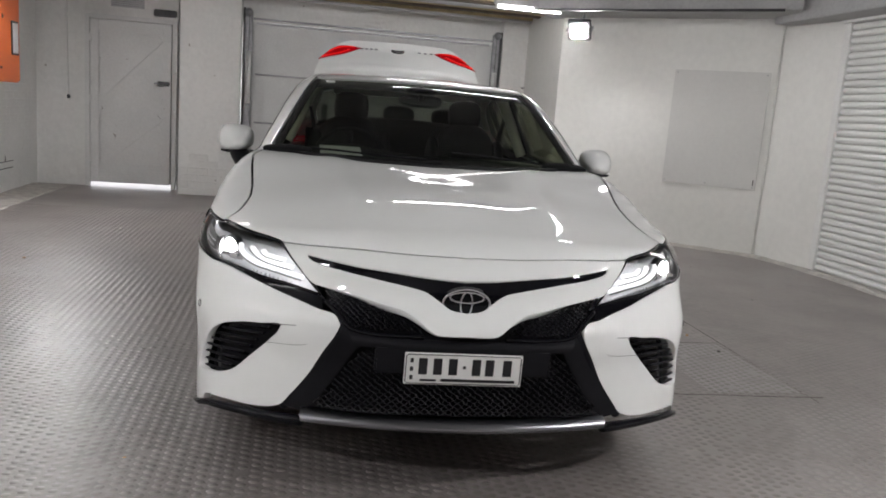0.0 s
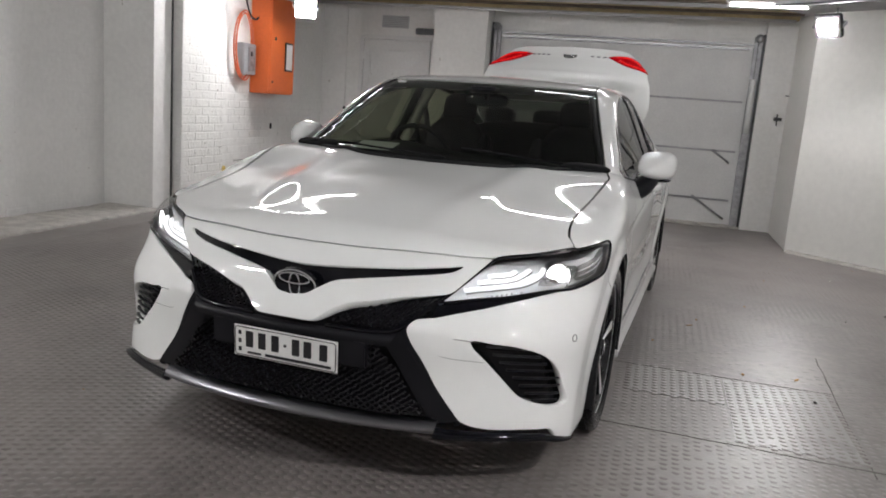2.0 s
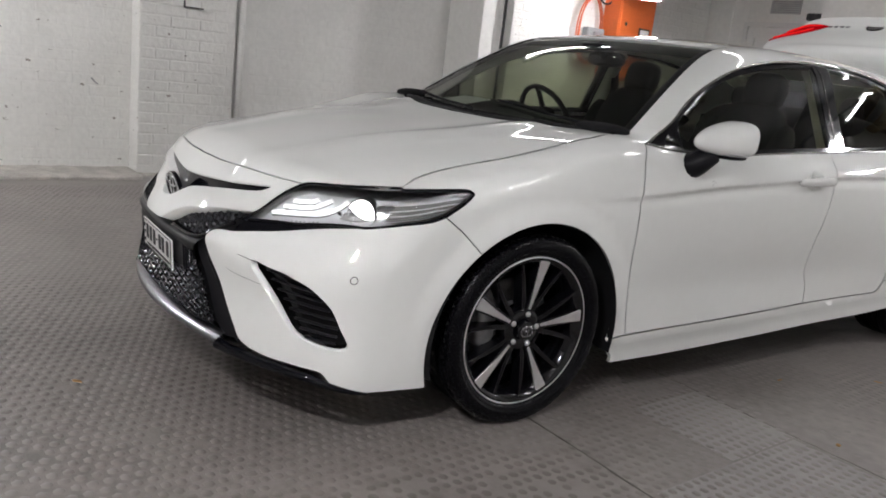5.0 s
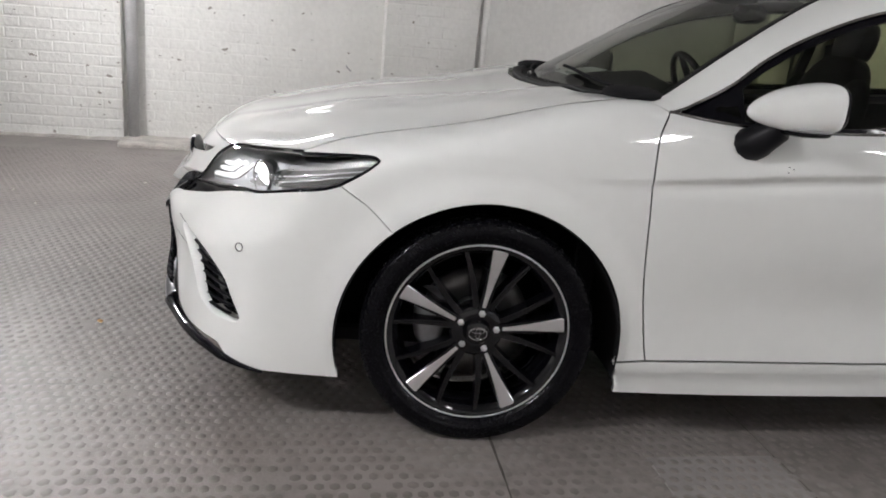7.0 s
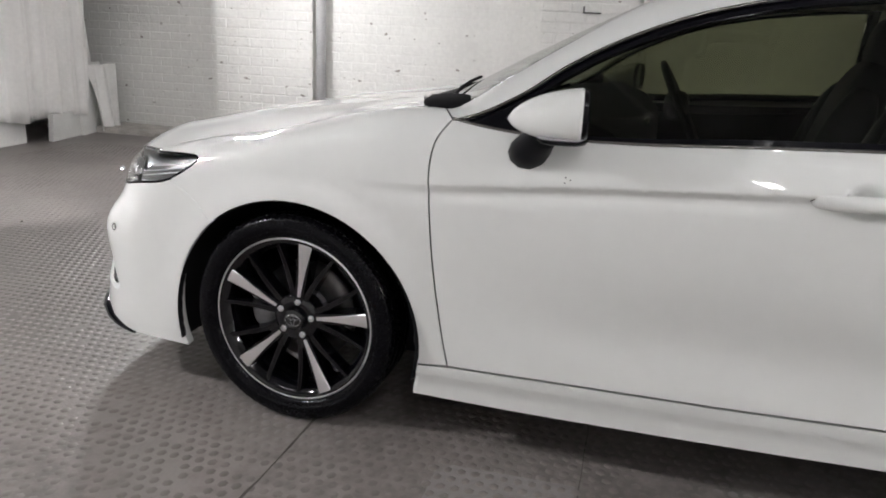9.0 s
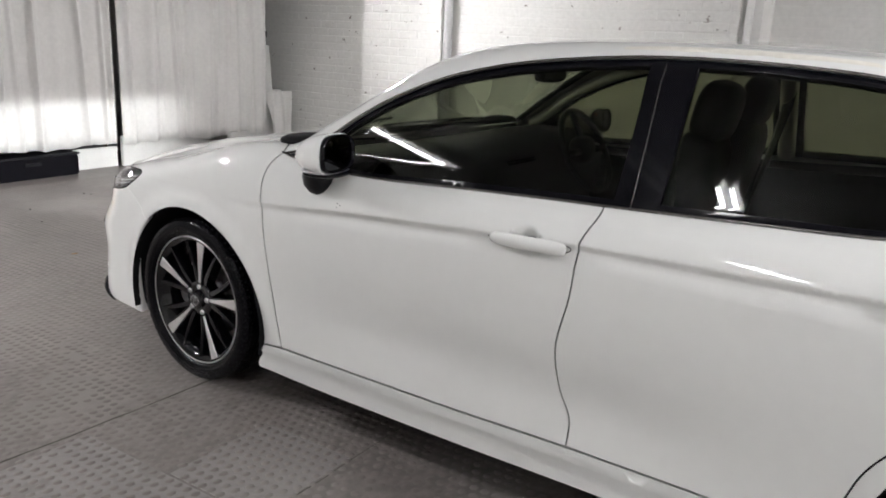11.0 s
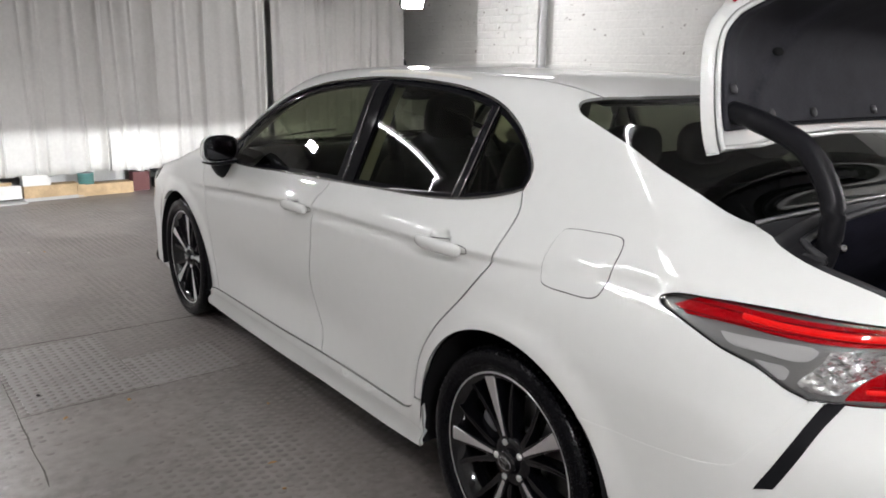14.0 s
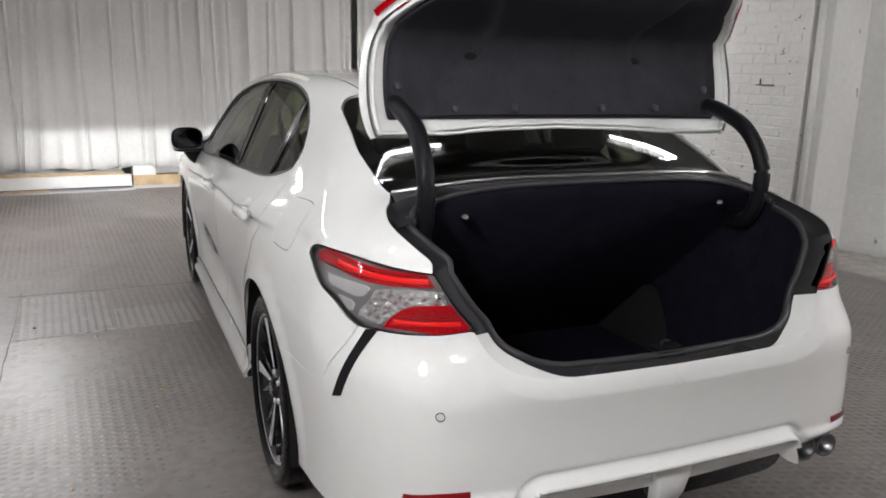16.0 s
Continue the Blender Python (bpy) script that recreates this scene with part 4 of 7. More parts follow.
for k, (dy, dz, w, c) in enumerate(((0, 0, .20, CABLE_O), (.02, .02, .185, CABLE_O), (.015, -.015, .205, CABLE_O))):
    loop = flow([(-3.70 + .01 * k, 4.98 + dy + w * math.cos(t) * (1 if math.cos(t) < 0 else .9), 1.74 + dz + .37 * math.sin(t)) for t in np.linspace(0, 2 * math.pi, 14, endpoint=False)], 4, True)
    lone("cable_coil", tube("cable_coil", loop, .009, c, 6, closed=True), (-3.7, 4.98, 1.37), "coiled orange cable hanging on the wall", "cable", "orange cable loops")
lone("cable_loop", tube("cable_loop", flow([(-3.69, 4.96, 2.55), (-3.68, 4.99, 2.25), (-3.67, 5.10, 2.07), (-3.67, 5.22, 2.06), (-3.66, 5.34, 2.20), (-3.66, 5.40, 2.55)], 6), .011, CABLE_B, 6), (-3.68, 5.2, 2.05), "black cable looped over the cabinet", "cable")
lone("foam_wedge", slab("foam_wedge", [(0, 0), (.26, 0), (.10, .38), (.03, .36)], .05, YELLOW, .008, pose(-3.75, 4.63, .0, 0, 0, 84)), (-3.7, 4.75, .0), "yellowed wedge leaning at the pier", "wedge")
lone("wall_plug", box("wall_plug", (-3.752, 5.76, .79), (-3.735, 5.785, .86), DARK_STEEL, .002), (-3.75, 5.77, .79), "small dark fitting on white wall", "fitting")

# curtains
def curtain(x0, x1, hem, seed, y=-4.5, lean=0.0):
    r = random.Random(seed)
    nx, nz = int((x1 - x0) / .007), 22
    u = np.linspace(0, 1, nx)
    s = u * (x1 - x0)
    base = np.zeros(nx)
    centres, pos = [], .03
    while pos < x1 - x0:
        centres.append((pos, r.uniform(.025, .075), r.uniform(.02, .075), r.uniform(-.06, .06)))
        pos += r.uniform(.13, .36)
    pos = r.uniform(.05, .2)
    while pos < x1 - x0:
        centres.append((pos, r.uniform(.011, .022), r.uniform(.030, .060), r.uniform(-.10, .10)))
        pos += r.uniform(.16, .42)
    z = np.linspace(2.58, hem, nz)
    v = np.zeros((nz, nx, 3))
    for j, zz in enumerate(z):
        t = (2.58 - zz) / 2.3
        d = np.zeros(nx)
        for c, w, a, sl in centres:
            d += a * (.65 + .35 * t) * np.exp(-((s - c - sl * t) / (w * (1 - .15 * t))) ** 2)
        d += .018 * np.sin(s * 6 + seed + t * 1.3)
        low = 0 if j < nz - 1 else .012 * np.sin(s * 7 + seed) + .008 * np.sin(s * 23 + 2 * seed)
        v[j] = np.column_stack([x0 + s + lean * t, y + d, zz + low + np.zeros(nx)])
    f = [(j * nx + i, j * nx + i + 1, (j + 1) * nx + i + 1, (j + 1) * nx + i) for j in range(nz - 1) for i in range(nx - 1)]
    me = mesh_of("curtain", v.reshape(-1, 3), f, CLOTH)
    ob = lone("curtain", me, ((x0 + x1) / 2, y, hem), "long white cloth curtain hanging in folds above the floor", "curtain", "row of curtains")
    sm = ob.modifiers.new("cloth", "SOLIDIFY")
    sm.thickness = .003
    return ob


for k, (x0, x1, hem, lean) in enumerate(((-3.92, -2.87, .22, .02), (-2.86, -1.98, .23, 0), (-1.87, -.02, .24, -.01), (-.04, .90, .245, .02), (.88, 2.0, .24, .03), (1.98, 3.2, .25, .02), (3.18, 4.32, .25, 0))):
    curtain(x0, x1, hem, 11 + k, -4.5 - .015 * (k % 2), lean)
setting("curtain_rail", tube("curtain_rail", [(-4.45, -4.5, 2.585), (0, -4.5, 2.585), (4.34, -4.5, 2.585)], .014, STEEL, 8), "steel curtain rail under the ceiling")

# what stands under and behind the curtains
def plank(name, lo, hi, m, label, cat, turn=0.0, tilt=0.0):
    mid = ((lo[0] + hi[0]) / 2, (lo[1] + hi[1]) / 2, lo[2])
    me = box(name, [a - b for a, b in zip(lo, mid)], [a - b for a, b in zip(hi, mid)], m, .003)
    ob = new(name, me)
    ob.matrix_world = room @ pose(*mid, tilt, 0, turn)
    return tagged(ob, label, cat)


plank("white_board", (.88, -4.43, .035), (2.9, -4.40, .17), CARD, "white coated board on edge under the curtain", "board", 1)
plank("pine_board", (.96, -4.46, .035), (2.6, -4.435, .205), PINE, "raw pine board on edge behind a white one", "board")
plank("floor_board", (.86, -4.44, 0), (3.0, -4.26, .016), PIPE, "grey board lying on the floor", "board", 1.5)
plank("pine_offcut", (1.75, -4.35, 0.016), (2.2, -4.29, .035), PINE, "raw pine offcut on the floor", "offcut")
plank("white_box", (.60, -4.62, .15), (.86, -4.44, .26), CARD, "white cardboard box on timber", "box")
plank("timber_beam", (.34, -4.60, .03), (.86, -4.42, .15), PINE, "short raw timber beam on the floor", "timber")
plank("floor_batten", (.30, -4.60, 0), (.88, -4.40, .03), PIPE, "flat grey batten under timber", "batten")
plank("timber_beam", (-.22, -4.60, .0), (.30, -4.44, .12), PINE, "short raw timber beam on the floor", "timber")
plank("cardboard_strip", (.28, -4.46, 0.0), (.36, -4.40, .13), PINE, "brown cardboard strip on end", "cardboard")
tin = thing("paint_tin", (.30, -4.55, .12), "turquoise paint tin on timber", "tin")
piece("can", lathe("can", [(.12, 0), (.12, .075), (.125, .08), (.225, .08), (.23, .084), (.236, .08), (.232, 0)], TEAL, 24, "z", (.24, -4.53, 0)), tin)
piece("lid", lathe("lid", [(.232, 0), (.236, .06), (.240, .07), (.240, 0)], STEEL, 20, "z", (.24, -4.53, 0)), tin)
plank("red_case", (-.42, -4.64, .0), (-.24, -4.50, .21), material("dull_red_plastic", (.09, .018, .018), .5), "dull red plastic case on the floor", "case")
kb = thing("black_crate", (-.85, -4.5, 0), "black plastic crate under the curtain", "crate")
piece("shell", box("shell", (-1.42, -4.70, .0), (-.50, -4.42, .19), GLOSS_BLACK, .012), kb)
piece("rim", box("rim", (-1.43, -4.71, .19), (-.49, -4.41, .21), SATIN_BLACK, .006), kb)
piece("grip", box("grip", (-1.05, -4.418, .12), (-.9, -4.405, .15), SATIN_BLACK, .004), kb)
plank("white_board", (-1.95, -4.62, 0), (-1.45, -4.59, .2), CARD, "white board on edge under the curtain", "board")
plank("coated_board", (-3.12, -4.60, .0), (-1.98, -4.56, .30), CARD, "long white panel on edge under the curtain", "panel", 2)
plank("coated_board", (-3.86, -4.52, .0), (-3.28, -4.47, .26), CARD, "white panel with a chipped edge at the floor", "panel", 8, -4)
plank("leaning_board", (-4.42, -4.56, .0), (-3.74, -4.53, .70), CARD, "white board leaning against the brick wall", "board", 14, 8)
plank("leaning_board", (-4.18, -4.66, .68), (-3.72, -4.60, 1.22), CARD, "white square panel leaning in the corner", "panel", 10, 5)
lone("cloth_sheet", (lambda: (lambda v, f: mesh_of("cloth_sheet", v, f, CLOTH))([(-4.35 + .42 * u + .12 * (1 - t) * (.5 - u) + .02 * math.sin(9 * u + 4 * t), -4.42 - .10 * t + .03 * math.sin(14 * u + 2 * t), .02 + .66 * t) for t in np.linspace(0, 1, 12) for u in np.linspace(0, 1, 16)], [(j * 16 + i, j * 16 + i + 1, j * 16 + i + 17, j * 16 + i + 16) for j in range(11) for i in range(15)]))(), (-4.2, -4.45, 0), "white dust sheet draped over leaning boards", "dust sheet")
lone("black_bag", blob("black_bag", (-4.0, -4.74, 1.34), (.16, .10, .13), SATIN_BLACK, 2.3, (18, 12), None, lambda v: v * (1 + .08 * np.sin(v[:, 2:3] * 9) + .06 * np.sin(v[:, :1] * 11))), (-4.0, -4.74, 1.22), "black bag on top of leaning boards", "bag")
plank("stacked_timber", (-2.02, -5.0, 0), (-1.9, -4.85, 1.9), TIMBER, "dark upright timber behind the curtain", "timber")
plank("dark_box", (-1.9, -5.1, 0), (-1.2, -4.75, 1.15), DARK_STEEL, "dark metal cabinet behind the curtain", "cabinet")

# lamps
def flood(at, aim, pole, deep=.012, glow=FLOOD, size=1.0):
    e = new("flood_light")
    e.matrix_world = room @ look(at, aim)
    tagged(e, "square white flood light, switched on", "flood light", "flood lights")
    part("housing", box("housing", (-.125, -.115, .012), (.125, .115, .06), DARK_STEEL, .01), None, e)
    part("bezel", box("bezel", (-.118, -.108, -.004), (.118, .108, .014), STEEL, .004), None, e)
    part("lit_panel", box("lit_panel", (-.106 * size, -.097 * size, -deep), (.106 * size, .097 * size, -.002), glow, .002), None, e, "glowing white panel")
    for s in (-1, 1):
        part("yoke", box("yoke", (s * .135 - .006, -.015, .0), (s * .135 + .006, .015, .10), STEEL, .002), None, e)
    part("yoke_back", box("yoke_back", (-.14, -.015, .095), (.14, .015, .105), STEEL, .002), None, e)
    inv = e.matrix_world.inverted()
    a = [tuple(inv @ (room @ Vector(p))) for p in pole]
    part("arm", tube("arm", a, .014, STEEL, 8), None, e)
    return e


flood((2.36, 5.02, 2.23), (.6, 2.2, .2), [(2.43, 5.12, 2.26), (2.46, 5.16, 2.45)], glow=FLOOD_HIGH, size=.75)
flood((-2.99, 5.08, 2.19), (-1.2, 1.5, .2), [(-3.06, 5.17, 2.22), (-3.07, 5.2, 2.6)], .026)
flood((-2.70, -2.68, 2.10), (-1.6, .8, .1), [(-2.74, -2.78, 2.13), (-2.76, -2.8, 2.62)], .05, FLOOD_LOW)
flood((2.06, -2.3, 2.12), (1.75, -1.5, .0), [(2.14, -2.4, 2.16), (2.15, -2.42, 2.62)], glow=FLOOD_SMALL, size=.58)


def batten(x, y, ln, turn, twin, z=2.56, glow=TUBE, lit=True):
    e = new("tube_light")
    e.matrix_world = room @ pose(x, y, z, 0, 0, turn)
    tagged(e, ("twin" if twin else "single") + (" fluorescent batten light, switched on" if lit else " fluorescent batten light under the ceiling, switched off"), "tube light", "batten lights")
    part("tray", box("tray", (-ln / 2 - .03, -.05 - .03 * twin, 0), (ln / 2 + .03, .05 + .03 * twin, .06), SOFFIT, .006), None, e)
    for dy in ((-.038, .038) if twin else (0,)):
        t = part("tube", tube("tube", [(-ln / 2, dy, -.025), (0, dy, -.025), (ln / 2, dy, -.025)], .014, glow, 10), None, e, "glowing white tube" if lit else "unlit white tube")
        for s in (-1, 1):
            part("tube_holder", box("tube_holder", (s * ln / 2 - .012, dy - .018, -.045), (s * ln / 2 + .012, dy + .018, .002), SLAT, .003), None, t)
    return e


# the twin batten at x 3.25 is an added fill lamp for the car's side
for x, y, ln, turn, twin in ((2.52, -1.1, .95, 58, 0), (.65, 2.45, 1.2, 2, 0), (-1.93, 2.25, 1.15, 2, 0), (.75, 4.35, 1.1, 2, 0), (1.86, 2.25, .28, 2, 1), (3.25, 1.35, 1.2, 4, 1), (-3.0, -1.5, 1.2, 90, 0)):
    batten(x, y, ln, turn, twin, glow=TUBE_BRIGHT if x > 3 else TUBE if x > 2 or y > 4 else TUBE_DIM)
batten(1.84, 5.22, .72, 0, 0, 2.45, TUBE_BRIGHT)
batten(2.3, .58, 1.2, 35, 0, 2.56, SLAT, False)

# bits on the floor
for k in range(70):
    x, y = rng.uniform(-2.5, 3.2), rng.uniform(-3.8, 4.8)
    if abs(x - .06 * y) < 1.05 and -1.1 < y < 3.9:
        continue
    s = rng.uniform(.004, .011)
    m = rng.choice((GRIT, GRIT, CHIP, LEAF))
    me = blob("floor_debris", (0, 0, s * .3), (s, s * rng.uniform(.5, .9), s * .4), m, 2.2, (7, 5))
    ob = new("floor_debris", me)
    ob.matrix_world = room @ pose(x, y, .003, 0, 0, rng.uniform(0, 180))
    tagged(ob, {GRIT: "small dark crumb lying on the floor", CHIP: "small pale chip lying on the floor", LEAF: "small dry leaf crumb on the floor"}[m], "floor debris", "floor debris")
def leaf(x, y, turn, s=.035):
    v, f = [], []
    for j, t in enumerate(np.linspace(0, 1, 7)):
        w = .42 * math.sin(math.pi * min(.97, t + .03)) ** .8
        for u in (-1, 0, 1):
            v.append((t * 2 - 1, u * w, .16 * abs(u) + .22 * t * t))
    f = [(j * 3 + i, j * 3 + i + 1, j * 3 + i + 4, j * 3 + i + 3) for j in range(6) for i in range(2)]
    ob = new("dry_leaf", mesh_of("dry_leaf", [tuple(s * q for q in p) for p in v], f, LEAF))
    ob.matrix_world = pose(x, y, .005, 0, 0, turn)
    sm = ob.modifiers.new("leaf", "SOLIDIFY")
    sm.thickness = .001
    tagged(ob, "curled dry brown leaf on the floor", "leaf", "dry leaves")
for x, y, t, s in ((.12, -1.28, 30, .024), (1.75, 1.1, 60, .02), (1.2, 1.9, 10, .018), (1.01, 1.42, 80, .014), (.3, -2.0, 140, .02)):
    leaf(x, y, t, s)


# ---- the car ----
car = tagged(new("car"), "white four-door sedan, headlights lit, boot lid raised, on studded floor", "car")


def arc(cy, cz, r, a0, a1, n=24):
    """Part of a wheel arch, by side view; degrees from rearward, counter-clockwise."""
    a = np.radians(np.linspace(a0, a1, n))
    p = np.column_stack([cy + r * np.cos(a), cz + r * np.sin(a)])
    return meet(np.column_stack([np.full(n, .2), p]), np.tile((1., 0, 0), (n, 1)), 0, 1)


ARCH_F, ARCH_R = (.004, .308, .412), (2.826, .322, .405)

# shared joint lines
hood_front = T((0, -.848), (.2, -.840), (.36, -.818), (.48, -.782), (.583, -.735))
hood_side = T((.60, -.722), (.705, -.635), (.80, -.51), (.768, -.435), (.75, -.3), (.757, -.15), (.775, 0), (.79, .12), (.80, .247))
screen_foot = T((0, .205), (.3, .232), (.55, .295), (.762, .43))
door_front = S((.476, .989), (.444, .934), (.434, .863), (.443, .681), (.459, .519), (.488, .348), (.506, .268))
door_mid = S((1.706, .998), (1.704, .981), (1.678, .901), (1.664, .749), (1.632, .592), (1.647, .463), (1.683, .385), (1.684, .302))
door_rear = S((2.728, 1.101), (2.755, 1.052), (2.763, .995), (2.748, .912), (2.674, .816), (2.504, .645), (2.418, .526), (2.385, .43), (2.372, .372))
belt_f = S((.476, .989), (.6, .973), (.794, .962), (1.009, .965), (1.252, .978), (1.54, .992), (1.706, .998))
belt_r = S((1.706, .998), (2.04, 1.012), (2.378, 1.029), (2.561, 1.054), (2.698, 1.088), (2.728, 1.101))
sill_top = S((.506, .268), (1.274, .287), (1.684, .302), (2.31, .312))
window_top = S((.476, .989), (.54, 1.008), (.663, 1.073), (.76, 1.143), (.871, 1.207), (1.036, 1.278), (1.171, 1.318), (1.378, 1.357), (1.66, 1.384), (1.85, 1.389), (2.05, 1.385), (2.29, 1.366), (2.47, 1.328), (2.587, 1.274), (2.675, 1.211), (2.723, 1.161), (2.733, 1.13), (2.728, 1.101))
roof_ditch = T((.522, 2.78), (.53, 2.4), (.545, 1.8), (.562, 1.3), (.578, 1.1))
screen_side = T((.578, 1.1), (.62, .93), (.67, .75), (.72, .58), (.762, .43))
screen_top = T((0, 1.035), (.25, 1.047), (.45, 1.075), (.578, 1.1))
rear_top = T((0, 2.86), (.25, 2.845), (.4, 2.818), (.522, 2.78))
rear_side = T((.522, 2.78), (.578, 2.745), (.605, 2.775), (.618, 2.85), (.632, 2.98), (.645, 3.1), (.64, 3.24), (.63, 3.36))
lamp_top = S((-.51, .8105), (-.44, .818), (-.36, .8235), (-.318, .822), (-.305, .813))
lamp_low_side = S((-.305, .813), (-.34, .785), (-.407, .744))
joint_arch = S((-.407, .744), (-.33, .69), (-.263, .627))
bumper_joint = S((3.112, .606), (3.25, .605), (3.367, .615), (3.47, .632), (3.524, .652), (3.552, .691), (3.6, .76), (3.628, .812))
tail_front = S((3.632, .815), (3.59, .83), (3.534, .861), (3.44, .888), (3.353, .915), (3.29, .935), (3.284, .945), (3.319, .959), (3.40, .967), (3.472, .971), (3.55, .973))
tail_top = RR((.78, .973), (.74, .972), (.70, .970), (.656, .966))
boot_edge = T((.653, 3.74), (.672, 3.70), (.688, 3.62), (.69, 3.52), (.672, 3.45), (.655, 3.425))

crease_y = np.arange(.12, 3.12, .02)
crease_lines = [S(*[(y, float(CREASE(np.array(y))) + d) for y in crease_y], n=1) for d in (-.04, -.026, -.014, -.005, .004, .013, .026, .05)]
for cy, cz in DENTS:
    for k in (.3, .6, .8, .92, .99, 1.06, 1.25):
        crease_lines.append(S(*[(cy + .047 * k * np.cos(t), cz + .045 * k * np.sin(t)) for t in np.linspace(0, 2 * np.pi, 26, endpoint=False)], n=1))
pair("front_wing", sheet("front_wing", ring(T((.762, .43), (.80, .247)), T((.80, .247), (.79, .12), (.775, 0), (.757, -.15), (.75, -.3), (.768, -.435), (.80, -.51)), lamp_top, lamp_low_side, joint_arch,
     arc(*ARCH_F, 129, -8, 30), S((.412, .262), (.506, .268)), door_front[::-1]), Barrel, PAINT, lines=crease_lines[:8]), car)
pair("front_door_skin", sheet("front_door_skin", ring(belt_f, door_mid, sill_top[::-1][7:], door_front[::-1]), Barrel, PAINT, step=.024, lines=crease_lines), car)
pair("rear_door_skin", sheet("rear_door_skin", ring(belt_r, door_rear, S((2.372, .372), (2.35, .33), (2.31, .312)), S((2.31, .312), (1.684, .302)), door_mid[::-1]), Barrel, PAINT, step=.024, lines=crease_lines), car)


def skirt_z(y, f):
    top = .266 + .0245 * (y - .5)
    return top + f * (.0005 + .176 + .0255 * (y - .41) - top)


def skirt_step(p):
    """Two shallow ledges along the skirt."""
    y = p[:, 1]
    top = skirt_z(y, 0)
    f = (top - p[:, 2]) / (top - skirt_z(y, 1))
    a, b = np.clip((f - .08) / .17, 0, 1), np.clip((f - .50) / .17, 0, 1)
    return .011 * a * a * (3 - 2 * a) - .006 * np.exp(-((f - .42) / .09) ** 2) + .017 * b * b * (3 - 2 * b)


pair("side_skirt", sheet("side_skirt", ring(S((.41, .18), (.412, .262), n=3), S((.412, .262), (.506, .268), n=3), sill_top, S((2.31, .312), (2.35, .33), (2.372, .372)), S((2.372, .372), (2.425, .38)), S((2.425, .38), (2.44, .30), (2.455, .235), n=3),
     S((2.455, .235), (2.279, .221), (1.688, .208), (1.297, .195), (.712, .18), (.41, .18))), Barrel, PAINT, out=.004,
     step=.09, bulge=skirt_step, lines=[S(*[(y, skirt_z(y, f)) for y in np.arange(.425, 2.44, .02)], n=1) for f in (.07, .14, .21, .28, .40, .49, .56, .63, .70, .84)]), car)
fuel = flow(np.array([(2.932, 1.01), (2.942, 1.031), (2.965, 1.037), (3.03, 1.041), (3.10, 1.043), (3.125, 1.038), (3.136, 1.018), (3.137, .965), (3.130, .925), (3.120, .906), (3.095, .897), (3.03, .895), (2.965, .896), (2.942, .903), (2.932, .925), (2.928, .965)]), 3, True)
fuel = meet(np.column_stack([np.full(len(fuel), .2), fuel]), np.tile((1., 0, 0), (len(fuel), 1)), 0, 1)
pair("quarter_panel", sheet("quarter_panel", ring(window_top, door_rear, S((2.372, .372), (2.425, .38)), arc(*ARCH_R, 171.5, 44.5, 30), bumper_joint, tail_front, tail_top, boot_edge, T((.655, 3.425), (.63, 3.36)), rear_side[::-1], roof_ditch, screen_side), Barrel, PAINT, holes=[fuel], lines=crease_lines[:8]), car)
pair("joint_filler", tube("joint_filler", bumper_joint - grad(bumper_joint) * .0075, .006, PAINT, 6), car)
part("flap_filler", tube("flap_filler", fuel - grad(fuel) * .0075, .006, SEAL, 6, closed=True), None, car)
part("fuel_flap", sheet("fuel_flap", fuel, Barrel, PAINT, gap=.0014), None, car)
part("roof_panel", sheet("roof_panel", ring(screen_top, roof_ditch[::-1], rear_top[::-1], (rear_top * (-1, 1, 1)), (roof_ditch * (-1, 1, 1)), (screen_top * (-1, 1, 1))[::-1]), Barrel, PAINT, gap=.003), None, car)
part("bonnet", sheet("bonnet", ring(hood_front, hood_side, T((.80, .247), (.762, .40))[:-3], screen_foot[::-1][3:], (screen_foot * (-1, 1, 1))[:-3], (T((.80, .247), (.762, .40))[:-3] * (-1, 1, 1))[::-1], (hood_side * (-1, 1, 1))[::-1], (hood_front * (-1, 1, 1))[::-1]), Barrel, PAINT, step=.03), None, car, "white bonnet with soft creases")

# front bumper: nose band with its V, lower corners
slot_top = FR((0, .710), (.096, .715), (.277, .732), (.428, .749), (.503, .757))
slot_low = FR((.503, .753), (.48, .739), (.365, .719), (.272, .703), (.181, .685), (.128, .669), (.086, .636), (.05, .611), (0, .603))
vee_low = FR((.472, .668), (.357, .648), (.262, .621), (.199, .606), (.161, .588), (.115, .560), (.095, .552), (.075, .550), (0, .550))
lamp_in = FR((.585, .775), (.53, .717), (.488, .674), (.472, .668))
flip = np.array((-1., 1, 1))


def nose_bulge(p):
    """The nose stands proud over the slot, the vee under it stands out further."""
    a, z = np.abs(p[:, 0]), p[:, 2]
    over = .022 * np.exp(-(a / .3) ** 2) * np.clip((.79 - z) / .08, 0, 1)
    under = .002 + .045 * np.exp(-(a / .26) ** 2) + .010 * np.exp(-((a - .3) / .12) ** 2)
    u = np.clip((np.interp(a, (0, .123, .272, .48, .6), (.66, .69, .718, .747, .757)) - z) / .03 + .5, 0, 1)
    k = u * u * (3 - 2 * u)
    return over * (1 - k) + under * k


